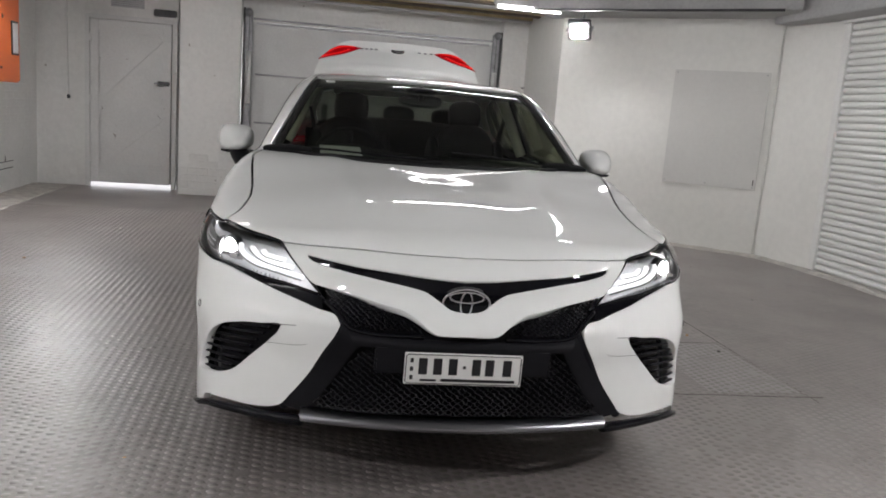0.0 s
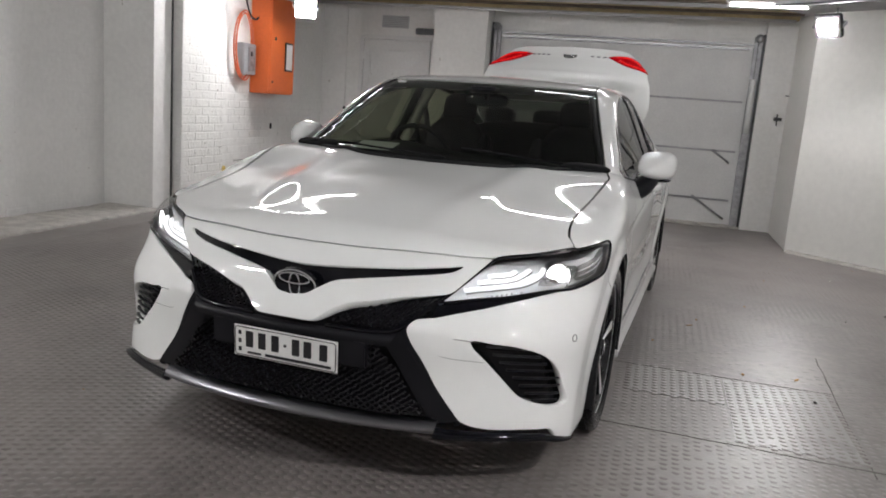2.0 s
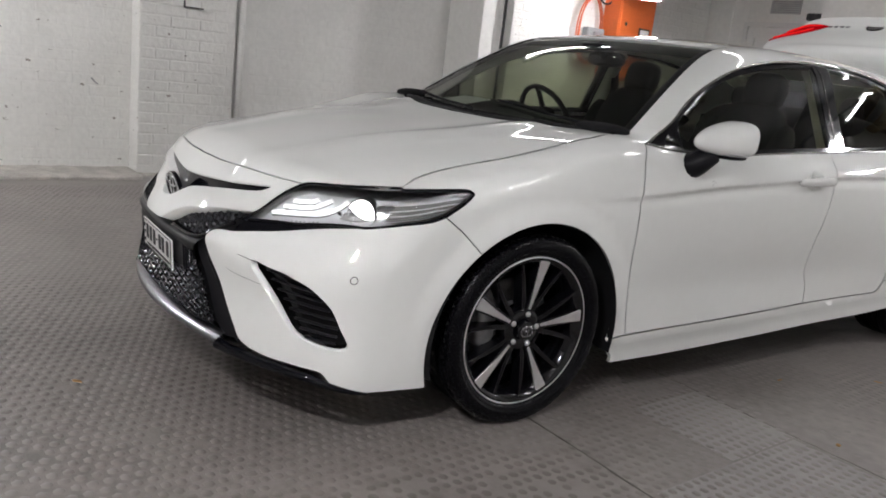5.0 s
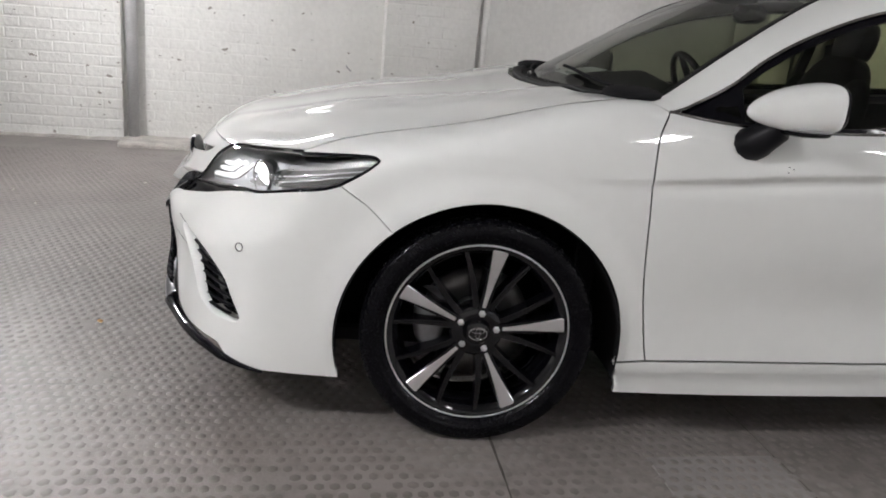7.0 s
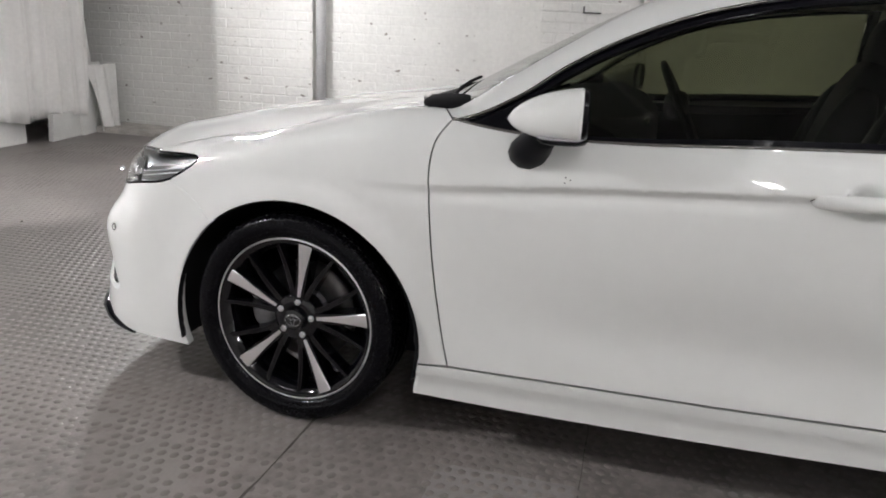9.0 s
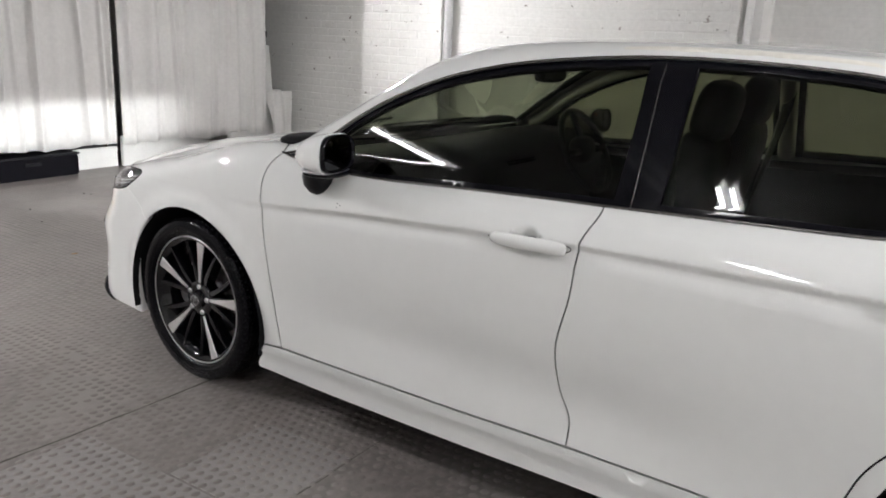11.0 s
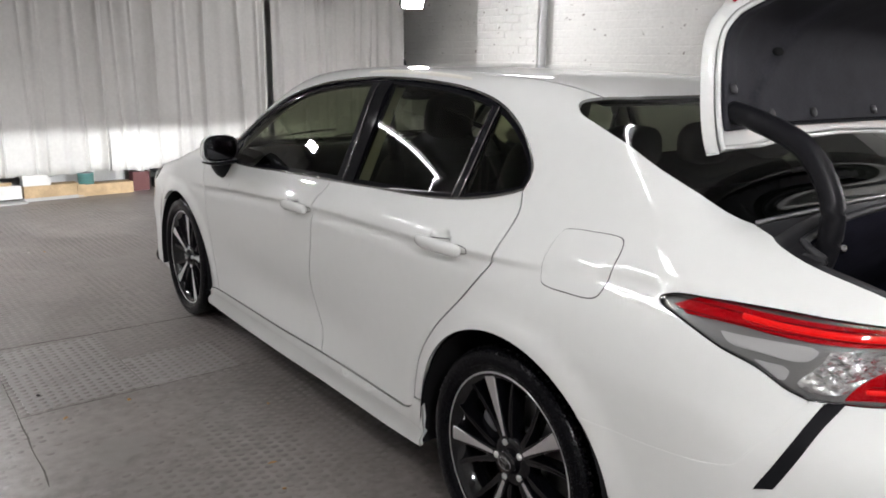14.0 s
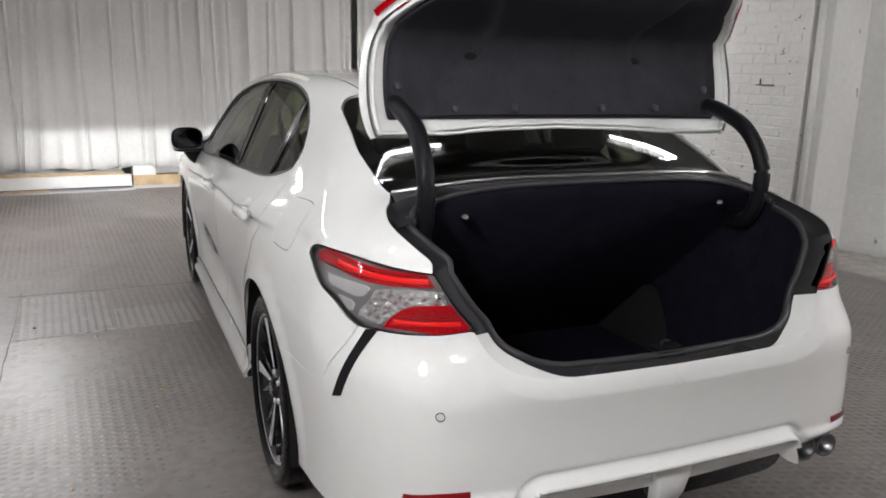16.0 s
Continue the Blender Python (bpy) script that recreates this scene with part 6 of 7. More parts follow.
for sx in (1, -1):
    rows = [(.016, .90, 3.0), (.004, .985, 3.0), (.010, 1.0, 3.0)] + [(.19 * t, max(.03, (1 - t ** 2.3) ** .62), 3.0 - .9 * t) for t in np.linspace(.08, .995, 16)]
    hood_m = part("door_mirror", mirror_shell(rows, sx, 0, PAINT, "door_mirror"), None, car, "white door mirror on a black foot")
    part("mirror_back", mirror_shell([(.02, 1.0, 3.0), (-.004, 1.0, 3.0), (-.011, .97, 3.0), (-.008, .90, 3.0), (.002, .87, 3.0)], sx, .004, GLOSS_BLACK, "mirror_back"), None, hood_m, "black mirror frame")
    part("mirror_glass", mirror_shell([(.006, .90, 3.0), (-.0025, .90, 3.0), (-.004, .86, 3.0)], sx, .004, MIRROR, "mirror_glass"), None, hood_m)
    low = pose(0, 0, 0, 0, 0, 9 * sx)
    part("mirror_lower", blob("mirror_lower", (.944 * sx, .796, .975), (.080, .066, .013), GLOSS_BLACK, 2.8, (26, 10), low), None, hood_m, "black lower rim")
    part("mirror_indicator", blob("mirror_indicator", (.950 * sx, .794, .982), (.081, .063, .006), SATIN_SILVER, 2.8, (26, 8), low), None, hood_m, "clear indicator lens along the lower rim")
    part("mirror_foot", tube("mirror_foot", flow([(.850 * sx, .700, .915), (.885 * sx, .705, .925), (.912 * sx, .722, .950), (.935 * sx, .748, .980)], 5), .03, SATIN_BLACK, 12, squash=.85, taper=np.interp(np.linspace(0, 1, 16), (0, .5, 1), (.060, .055, .044))), None, hood_m)

# seams of the tow-eye covers in the bumper corners
pair("tow_cover_seam", tube("tow_cover_seam", flow([(.421, -.943, .544), (.515, -.902, .548), (.598, -.866, .541)], 6), .0011, SEAL, 5), car)
pair("tow_cover_seam", tube("tow_cover_seam", flow([(.46, -.93, .511), (.50, -.911, .49), (.617, -.856, .477)], 6), .0007, SEAL, 5), car)

# door handles
for y, z in ((1.514, .877), (2.510, .919)):
    ends = S((y - .115, z - .006), (y + .135, z + .005), n=1)
    u = np.array((0, .02, .05, .1, .16, .23, .3, .4, .5, .6, .7, .78, .85, .9, .935, .96, .98, .992, 1.0))
    line = ends[0] + u[:, None] * (ends[-1] - ends[0])
    line[:, 0] += np.interp(u, (0, .1, .22, .35, .6, .85, 1), (-.002, .008, .020, .028, .030, .027, .021))
    line[:, 2] += .004 * np.sin(np.pi * u)
    pair("door_handle", tube("door_handle", line, .016, PAINT, 16, squash=1.3, taper=np.interp(u, (0, .03, .08, .2, .4, .85, .935, .98, .992, 1), (.004, .010, .0125, .0142, .0155, .0155, .0145, .0115, .008, .002))), car)
    # dark ring drawn round the handle for the shaded gap at its edge
    gap_line = S(*[(y + .010 + .1285 * np.sign(np.cos(t)) * abs(np.cos(t)) ** .45, z + .0165 * np.sin(t) * (.75 + .25 * np.cos(t)) + .03 * .137 * np.cos(t)) for t in np.linspace(0, 2 * np.pi, 40, endpoint=False)], n=1)
    pair("handle_gap_line", tube("handle_gap_line", gap_line + (.0006, 0, 0), .0014, SEAL, 5, closed=True), car)

# three small chips in the door's paint under the mirror
for yz in ((0.810, 0.871), (0.823, 0.866), (0.809, 0.857)):
    p = S(yz)[0]
    part("paint_chip", blob("paint_chip", p, (.0007, .0024, .0018), SEAL, 2.2, (8, 6)), None, car)

# parking sensors
for p in (PRO((56.4, .549), (56.5, .549), out=.001)[0], STE((38.5, .642), (38.6, .642), out=.001)[0]):
    n = grad(p[None])[0]
    a = np.cross(n, (0, 0, 1.))
    a /= np.linalg.norm(a)
    b = np.cross(n, a)
    pair("parking_sensor", tube("parking_sensor", [p + .011 * (np.cos(t) * a + np.sin(t) * b) for t in np.linspace(0, 2 * np.pi, 18, endpoint=False)], .0013, SEAL, 5, closed=True), car)

# wipers and cowl
part("cowl", strip_loft("cowl", T((-.74, .40), (-.5, .285), (0, .215), (.5, .285), (.74, .40)) + (0, .005, -.008), T((-.74, .48), (-.5, .36), (0, .285), (.5, .36), (.74, .48)) + (0, 0, -.006), MATT_BLACK), None, car)
for a, b in (((.70, .43), (.1, .36)), ((.05, .27), (-.55, .40))):
    part("wiper", tube("wiper", T(a, ((a[0] + b[0]) / 2, (a[1] + b[1]) / 2 - .02), b, n=6) + (0, -.004, .005), .0055, MATT_BLACK, 6), None, car)

pair("cowl_end", blob("cowl_end", (.665, .425, 1.018), (.115, .085, .024), MATT_BLACK, 2.2, (24, 12)), car, "black scuttle panel end")

# tail: bumper, lamps, boot
tail_in = RR((.656, .966), (.63, .919), (.60, .875), (.572, .842), (.566, .829))
tail_low = np.concatenate([RR((.566, .829), (.63, .823), (.70, .820), (.76, .818)), S((3.66, .8165), (3.632, .815), n=3)])
lamp_tail = ring(tail_front, tail_top, tail_in, tail_low)
boot_low = RR((.566, .829), (.553, .806), (.53, .77), (.50, .744), (.469, .728), (.40, .712), (.3, .708), (.15, .706), (0, .705))
low_edge = np.concatenate([S((3.215, .245), (3.35, .248), (3.5, .262), (3.62, .275), n=4), RR((.80, .295), (.755, .345), (.69, .378), (.60, .389), (.52, .386)), RR((.482, .372), (.468, .345), (.44, .336), (.424, .345)), RR((.408, .358), (.3, .357), (.15, .352), (0, .350))])
diff_rim = ring(RR((-.46, .378), (-.43, .300), (-.3, .284), (0, .280), (.3, .284), (.43, .300), (.46, .378)), RR((.46, .378), (.2, .382), (0, .382), (-.2, .382), (-.46, .378)))
bump_out = ring(boot_low[::-1], tail_low, bumper_joint[::-1], arc(ARCH_R[0], ARCH_R[1], ARCH_R[2], 44.5, -11, 18), low_edge, (low_edge * flip)[::-1], arc(ARCH_R[0], ARCH_R[1], ARCH_R[2], -11, 44.5, 18) * flip, bumper_joint * flip, (tail_low * flip)[::-1], boot_low * flip)
MOUTH_XZ = np.concatenate([boot_low, (boot_low * flip)[::-1]])[:, [0, 2]]


def off_mouth(d):
    """A line on the bumper, d metres outside the boot mouth's lower edge."""
    t = np.gradient(MOUTH_XZ[:, 0]), np.gradient(MOUTH_XZ[:, 1])
    n = np.column_stack([-t[1], t[0]]) / np.maximum(np.hypot(*t), 1e-6)[:, None]
    q = MOUTH_XZ + d * np.where(n[:, 1:] > 0, -n, n)
    return RR(*q, n=1)


def ridge(p):
    qx, qz = np.abs(p[:, 0]) - .40, p[:, 2] - .375
    sd = np.hypot(np.maximum(qx, 0), np.maximum(qz, 0)) + np.minimum(np.maximum(qx, qz), 0) - .055
    low = .030 * np.exp(-(np.maximum(sd, 0) / .010) ** 2 - (np.minimum(sd, 0) / .014) ** 2) - .010 * np.exp(-((sd - .026) / .010) ** 2) * np.clip((.72 - np.abs(p[:, 0])) / .1, 0, 1) - .010 * np.clip((-sd - .02) / .02, 0, 1)
    over = np.abs(p[:, 2] - .412)
    low = low + .016 * np.exp(-(over / .016) ** 2) * np.clip((np.abs(p[:, 0]) - .46) / .04, 0, 1)
    d = np.sqrt(((p[:, None, [0, 2]] - MOUTH_XZ[None]) ** 2).sum(2)).min(1)
    ledge = .019 * (1 + np.tanh((d - .036) / .003)) / 2 * np.exp(-np.maximum(d - .036, 0) / .10)
    return low * np.clip((.76 - np.abs(p[:, 0])) / .1, 0, 1) + ledge * np.clip((.82 - p[:, 2]) / .05, 0, 1) * np.clip((.70 - np.abs(p[:, 0])) / .15, 0, 1)


part("rear_bumper", sheet("rear_bumper", bump_out, Stern, PAINT, step=.022, lip=.02, bulge=ridge, lines=[STE(*[(a, z) for a in np.arange(-50, 50, .55)], n=1) for z in (.362, .37, .378, .386, .394, .40, .406, .412, .418, .424, .43, .436, .442, .448, .454, .460, .468, .476)] + [RR(*[(sx * (.40 + .055 + d), z) for z in np.linspace(.345, .385, 6)], n=2) for sx in (1, -1) for d in (-.014, -.007, 0, .007, .014, .026)] + [off_mouth(d) for d in (.028, .032, .035, .038, .042, .05)]), None, car)
part("diffuser", sheet("diffuser", diff_rim, Stern, GLOSS_BLACK, step=.03, out=-.026, lip=.05, gap=0), None, car, "black diffuser panel")
v, f = [], []
for z, w, y in ((.420, .085, 3.885), (.402, .066, 3.900), (.37, .053, 3.906), (.33, .046, 3.899), (.297, .040, 3.884), (.289, .032, 3.868)):
    v += [(-w, 3.78, z), (-w, y - .012, z), (-w + .008, y, z), (w - .008, y, z), (w, y - .012, z), (w, 3.78, z)]
for r in range(5):
    f += [(6 * r + c, 6 * r + c + 1, 6 * r + c + 7, 6 * r + c + 6) for c in range(5)]
f.append(tuple(range(30, 36)))
part("diffuser_fin", mesh_of("diffuser_fin", v, f, PAINT), None, car, "tapered white fin")
for sx in (1, -1):
    for dx in (0, .085):
        tip = part("exhaust_tip", lathe("exhaust_tip", [(3.80, .0), (3.78, .028), (3.865, .032), (3.87, .036), (3.865, .039), (3.70, .038)], DARK_SILVER, 24, "y", ((.525 + dx) * sx, 0, .350)), None, car)
    part("exhaust_recess", blob("exhaust_recess", (.567 * sx, 3.765, .350), (.10, .06, .055), MATT_BLACK, 3.5), None, car)
    part("rear_reflector", strip_loft("rear_reflector", RR((.60, .448), (.68, .443), (.745, .430)) * (sx, 1, 1) + (0, .004, 0), RR((.60, .418), (.68, .412), (.745, .408)) * (sx, 1, 1) + (0, .004, 0), RED_REFLEX, .004 * sx), None, car, "red rear reflector")
pair("bumper_strip", sheet("bumper_strip", ring(STE((50.6, 0.8135), (53.55, 0.7215), (56.59, 0.6115), n=6), STE((54.62, 0.624), (51.32, 0.7445), (48.51, 0.821), n=6)), Stern, SATIN_BLACK, step=.03, out=.004, lip=.01, gap=0), car, "slim black bumper strip")

for sx in (1, -1):
    def put(me):
        return me if sx > 0 else mirrored(me)
    lamp = part("tail_lamp", put(sheet("tail_lamp", lamp_tail, Stern, LAMP_SMOKED, step=.03, out=-.022, lip=-.020, gap=.001)), None, car, "red and clear tail lamp, lit")
    part("lamp_border", put(tube("lamp_border", lamp_tail - grad(lamp_tail) * .005, .0016, GLOSS_BLACK, 6, closed=True)), None, lamp)
    part("red_band", put(sheet("red_band", ring(STE((69.5, .941), (65.3, .966), (57.8, .968), (49.3, .967), (42.9, .967), (42.0, .963), n=4), STE((40.9, .934), (43.6, .934), (48.9, .931), (53.4, .931), (59.8, .937), (67.5, .932), n=4)), Stern, RED_LENS, step=.02, out=-.014, lip=.02, gap=0)), None, lamp, "red lens")
    part("red_band", put(sheet("red_band", ring(STE((48.4, .824), (47.2, .849), (44.7, .879), (41.5, .888), (38.5, .889), n=4), STE((36.0, .838), (36.0, .830), (42, .826), n=4)), Stern, RED_LENS, step=.02, out=-.014, lip=.02, gap=0)), None, lamp, "red lens")
    for a, b in (((69, .936), (41.3, .941)), ((68, .955), (42.0, .960))):
        part("lens_rib", put(tube("lens_rib", STE(a, ((a[0] + b[0]) / 2, a[1] / 2 + b[1] / 2), b, out=-.013), .0012, RED_DARK, 5)), None, lamp)
    for z in (.855, .863, .871):
        part("lens_rib", put(tube("lens_rib", STE((46.0 - 150 * (z - .855), z), (42, z), (37, z), out=-.013), .0009, RED_DARK, 5)), None, lamp)
    for q in (((62.6, .916), (55.9, .919), (51.6, .912), (52.6, .889), (57.6, .890), (61.6, .899)), ((58.2, .872), (54.4, .861), (54.8, .843), (56.9, .858))):
        part("inner_blade", put(sheet("inner_blade", STE(*q, q[0], n=3)[:-1], Stern, LAMP_PALE, step=.02, out=-.016, lip=.008, gap=0)), None, lamp)
    part("clear_facets", put(sheet("clear_facets", STE((50.4, .914), (46.8, .923), (42.5, .921), (39.5, .919), (38.8, .895), (42.4, .889), (45.9, .873), (48.0, .842), (49.5, .829), (52.1, .828), (53.4, .840), (51.1, .888), (50.4, .914), n=4)[:-1], Stern, CRYSTAL, step=.016, out=-.018, lip=.012, gap=0)), None, lamp, "clear faceted reflector")
    v, f = [], []
    for a, z in [(a + .9 * (round((z - .832) / .0145) % 2), z) for z in np.arange(.832, .922, .0145) for a in np.arange(39.5, 53.5, 1.8)]:
        if not inside(np.array([(a, z)]), np.array([(50.2, .910), (46.8, .919), (39.8, .916), (39.2, .898), (42.4, .893), (46.2, .876), (48.4, .846), (49.7, .833), (52, .832), (53, .842), (50.8, .888)]))[0]:
            continue
        p = STE((a, z), (a + .01, z), out=-.016)[0]
        n = grad(p[None])[0]
        e1 = np.cross(n, (0, 0, 1.))
        e1 /= np.linalg.norm(e1)
        e2 = np.cross(n, e1)
        b = len(v)
        v += [p + e1 * .010 + e2 * .003, p + e2 * .0065, p - e1 * .010 - e2 * .003, p - e2 * .0065, p + n * .006 + e1 * .002]
        f += [(b, b + 1, b + 4), (b + 1, b + 2, b + 4), (b + 2, b + 3, b + 4), (b + 3, b, b + 4)]
    tagged(part("reflector_facets", put(mesh_of("reflector_facets", v, f, CRYSTAL, False)), None, lamp), kind="stuff")
    part("light_bar", put(tube("light_bar", STE((60, .951), (56, .949), (51, .947), (46, .948), (41.8, .949), out=-.009), .0042, RED_GLOW, 8, squash=1.7)), None, lamp, "lit red light bar")
    part("light_bar", put(tube("light_bar", STE((46.5, .845), (42, .846), (37.2, .846), out=-.009), .0034, RED_GLOW, 8, squash=1.5)), None, lamp, "lit red light bar")
    cover = part("lamp_cover", put(sheet("lamp_cover", lamp_tail, Stern, LAMP_CLEAR, step=.03, out=0, lip=.004, gap=.002)), None, lamp)
    cover.visible_shadow = False

# boot: gutter, seal, trimmed well
mouth = np.concatenate([T((0, 3.465), (.3, 3.455), (.5, 3.435), (.655, 3.425)), boot_edge[::-1], tail_in, boot_low])
mouth = ring(mouth)
full = np.concatenate([mouth, (mouth * flip)[::-1][1:-1]])
inner1 = full + np.column_stack([-np.sign(full[:, 0]) * np.clip(np.abs(full[:, 0]) / .3, 0, 1) * .022, np.where(full[:, 1] < 3.5, .02, -.02), np.full(len(full), -.028)])
inner2 = full + np.column_stack([-np.sign(full[:, 0]) * np.clip(np.abs(full[:, 0]) / .3, 0, 1) * .062, np.where(full[:, 1] < 3.5, .035, -.045), np.full(len(full), -.012)])
low_side = np.clip((.80 - full[:, 2]) / .06, 0, 1) * (full[:, 1] > 3.5)
inner2[:, 2] += .022 * low_side
inner3 = full + np.column_stack([-np.sign(full[:, 0]) * np.clip(np.abs(full[:, 0]) / .3, 0, 1) * .07, np.where(full[:, 1] < 3.5, .045, -.055), np.full(len(full), -.06)])
def band(name, rows, mat):
    k = len(rows[0])
    v = np.concatenate(rows)
    f = [(r * k + i, r * k + (i + 1) % k, (r + 1) * k + (i + 1) % k, (r + 1) * k + i) for r in range(len(rows) - 1) for i in range(k)]
    return mesh_of(name, v, f, mat)
corner = (np.abs(full[:, 0]) > .28) & (full[:, 2] < .826) & (full[:, 1] > 3.5)
white = np.clip((np.abs(full[corner, :1]) - .28) / .22, .03, 1)
white = white * white * (3 - 2 * white)
inner1[corner] = full[corner] + .8 * white * (inner2 - full)[corner] - (0, 0, .005)
k = len(full)
lines = np.concatenate([full - (0, 0, .004), inner1, inner2])
flange, drain = [], []
for i in range(k):
    j = (i + 1) % k
    (flange if corner[i] and corner[j] else drain).append((i, j, k + j, k + i))
    drain.append((k + i, k + j, 2 * k + j, 2 * k + i))
part("boot_gutter", mesh_of("boot_gutter", lines, drain, GUTTER), None, car, "dark drain gutter round the boot mouth")
for sx in (1, -1):
    own = [q for q in flange if lines[q[0], 0] * sx > 0]
    ids = sorted({c for q in own for c in q})
    part("boot_flange", mesh_of("boot_flange", lines[ids], [[ids.index(c) for c in q] for q in own], PAINT), None, car, "white painted flange at the boot mouth's corner")
part("boot_seal", tube("boot_seal", inner2, .0095, SEAL, 8, closed=True), None, car, "black rubber boot seal")
well_lo = np.column_stack([np.clip(inner3[:, 0], -.52, .52), np.clip(inner3[:, 1], 2.78, 3.74), np.full(len(full), .40)])
front_side = full[:, 1] < 3.5
well_lo[front_side, 1] = 2.78
part("boot_well", band("boot_well", [inner2, inner3, .35 * inner3 + .65 * well_lo, well_lo], CARPET), None, car, "black carpeted boot well")
part("boot_floor", box("boot_floor", (-.60, 2.70, .38), (.60, 3.78, .405), CARPET, .004), None, car)
part("boot_front_wall", box("boot_front_wall", (-.70, 2.74, .38), (.70, 2.79, 1.06), CARPET, .004), None, car)
part("boot_sill_trim", strip_loft("boot_sill_trim", np.array([(x, 3.83 - .05 * abs(x), .705) for x in np.linspace(-.42, .42, 15)]), np.array([(x, 3.755 - .05 * abs(x), .66) for x in np.linspace(-.42, .42, 15)]), SATIN_BLACK, -.008), None, car)
latch = part("boot_latch", box("boot_latch", (-.05, 3.795, .70), (.05, 3.845, .731), SATIN_BLACK, .008), None, car)
part("striker", tube("striker", flow([(-.012, 3.815, .725), (-.012, 3.815, .741), (.012, 3.815, .741), (.012, 3.815, .725)], 3), .004, GAP_BLACK, 6), None, latch)
part("window_foot_panel", tube("window_foot_panel", np.concatenate([(rear_foot * flip)[::-1], rear_foot[1:]]) + (0, .006, .002), .0065, SATIN_SILVER, 8), None, car, "bright strip under the rear window")
foot_line = np.concatenate([(rear_foot * flip)[::-1], rear_foot[1:]])
part("boot_ledge", strip_loft("boot_ledge", foot_line + (0, .012, -.003), foot_line * (.97, 1, 1) + (0, .016, -.040), SEAL, .003), None, car, "dull black ledge over the boot mouth")
part("parcel_shelf", box("parcel_shelf", (-.66, 2.80, 1.035), (.66, 3.42, 1.06), CABIN_DARK, .006), None, car)
for sx in (1, -1):
    goose = flow([(.585 * sx, 3.36, .96), (.583 * sx, 3.47, .985), (.583 * sx, 3.507, 1.06), (.585 * sx, 3.507, 1.17), (.58 * sx, 3.43, 1.275), (.58 * sx, 3.30, 1.33), (.575 * sx, 3.235, 1.345)], 7)
    part("boot_hinge", tube("boot_hinge", goose, .026, SATIN_BLACK, 10, squash=1.0), None, car, "black gooseneck boot hinge")
    clip = part("trim_clip", blob("trim_clip", (.453 * sx, 3.475, 1.045), (.014, .012, .012), CHROME, 2.2, (12, 8)), None, car)


# raised boot lid: shaped shut on the shell, then swung open
class Lid:
    """Round a cross axis inside the boot."""
    def flat(p):
        return np.column_stack([p[:, 0], .42 * np.arctan2(p[:, 2] - .80, p[:, 1] - 3.40)])

    def solid(q):
        a = q[:, 1] / .42
        z = np.zeros(len(q))
        return meet(np.column_stack([q[:, 0], z + 3.40, z + .80]), np.column_stack([z, np.cos(a), np.sin(a)]), .02, .9)


SWING = pose(0, 3.204, 1.229) @ pose(0, 0, 0, 109, 0, 0) @ pose(0, -3.425, -1.118)
lid_half = np.concatenate([T((0, 3.47), (.3, 3.46), (.5, 3.44), (.648, 3.43)), boot_edge[::-1] * (.99, 1, 1), tail_in * (.985, 1, 1), boot_low[1:] * (.985, 1, 1)])
lid_rim = ring(lid_half, (lid_half * flip)[::-1])
spoiler = lambda p: .026 * np.exp(-((p[:, 2] - 1.085) / .035) ** 2) * np.clip((p[:, 1] - 3.66) / .06, 0, 1)
lid_me = sheet("boot_lid", lid_rim, Lid, PAINT, step=.03, gap=.004, lip=.03, bulge=spoiler)
boot_lid = part("boot_lid", lid_me, None, car, "raised white boot lid with black lining")
frame_me = sheet("lid_inner_frame", lid_rim, Lid, PAINT, step=.03, gap=.012, out=-.032, lip=.002)
part("lid_inner_frame", frame_me, None, boot_lid, "white inner frame of the lid")


def lid_line(scale_x, lo, hi, k=1.0):
    """A smaller outline inside the lid's: across and round it."""
    q = Lid.flat(lid_rim)
    c = np.array((0, (q[:, 1].min() + q[:, 1].max()) / 2))
    span = (q[:, 1].max() - q[:, 1].min()) / 2
    r = (q - c) * (scale_x, 1)
    r[:, 1] = np.clip(r[:, 1] * k, -span * lo, span * hi)
    return Lid.solid(r + c)


part("frame_bead", tube("frame_bead", lid_line(.965, .955, .93) - grad(lid_line(.965, .955, .93)) * .036, .0065, PAINT, 8, closed=True), None, boot_lid)
lining_rim = lid_line(.90, .86, .75, .95)
part("lid_lining", sheet("lid_lining", lining_rim, Lid, LINING, step=.016, gap=0, out=-.042, lip=-.008, bulge=lambda p: -.016 * (1 + np.tanh((np.interp(p[:, 1] - .5 * np.clip(1.08 - p[:, 2], 0, 1), (3.5, 3.58, 3.66, 3.74), (.46, .44, .33, .27)) - np.abs(p[:, 0])) / .014)) / 2 - .006 * np.exp(-((np.abs(p[:, 0]) - .56) / .03) ** 2)), None, boot_lid, "moulded black lining with clips")
part("lining_edge", tube("lining_edge", lining_rim - grad(lining_rim) * .040, .008, LINING, 8, closed=True), None, boot_lid)
for x, y in ((.578, 3.585), (.378, 3.525), (.163, 3.527), (-.163, 3.527), (-.378, 3.525), (-.578, 3.585)):
    p = T((x, y))[0]
    n = grad(p[None])[0]
    part("lining_clip", blob("lining_clip", p - n * (.060 if abs(x) < .5 else .05), (.014, .014, .007), SEAL, 2.2, (12, 8)), None, boot_lid)
for x in (-.3, 0, .3):
    p = T((x, 3.70))[0]
    part("lining_slot", blob("lining_slot", p - grad(p[None])[0] * .048, (.03, .012, .006), MATT_BLACK, 2.4, (14, 8)), None, boot_lid)
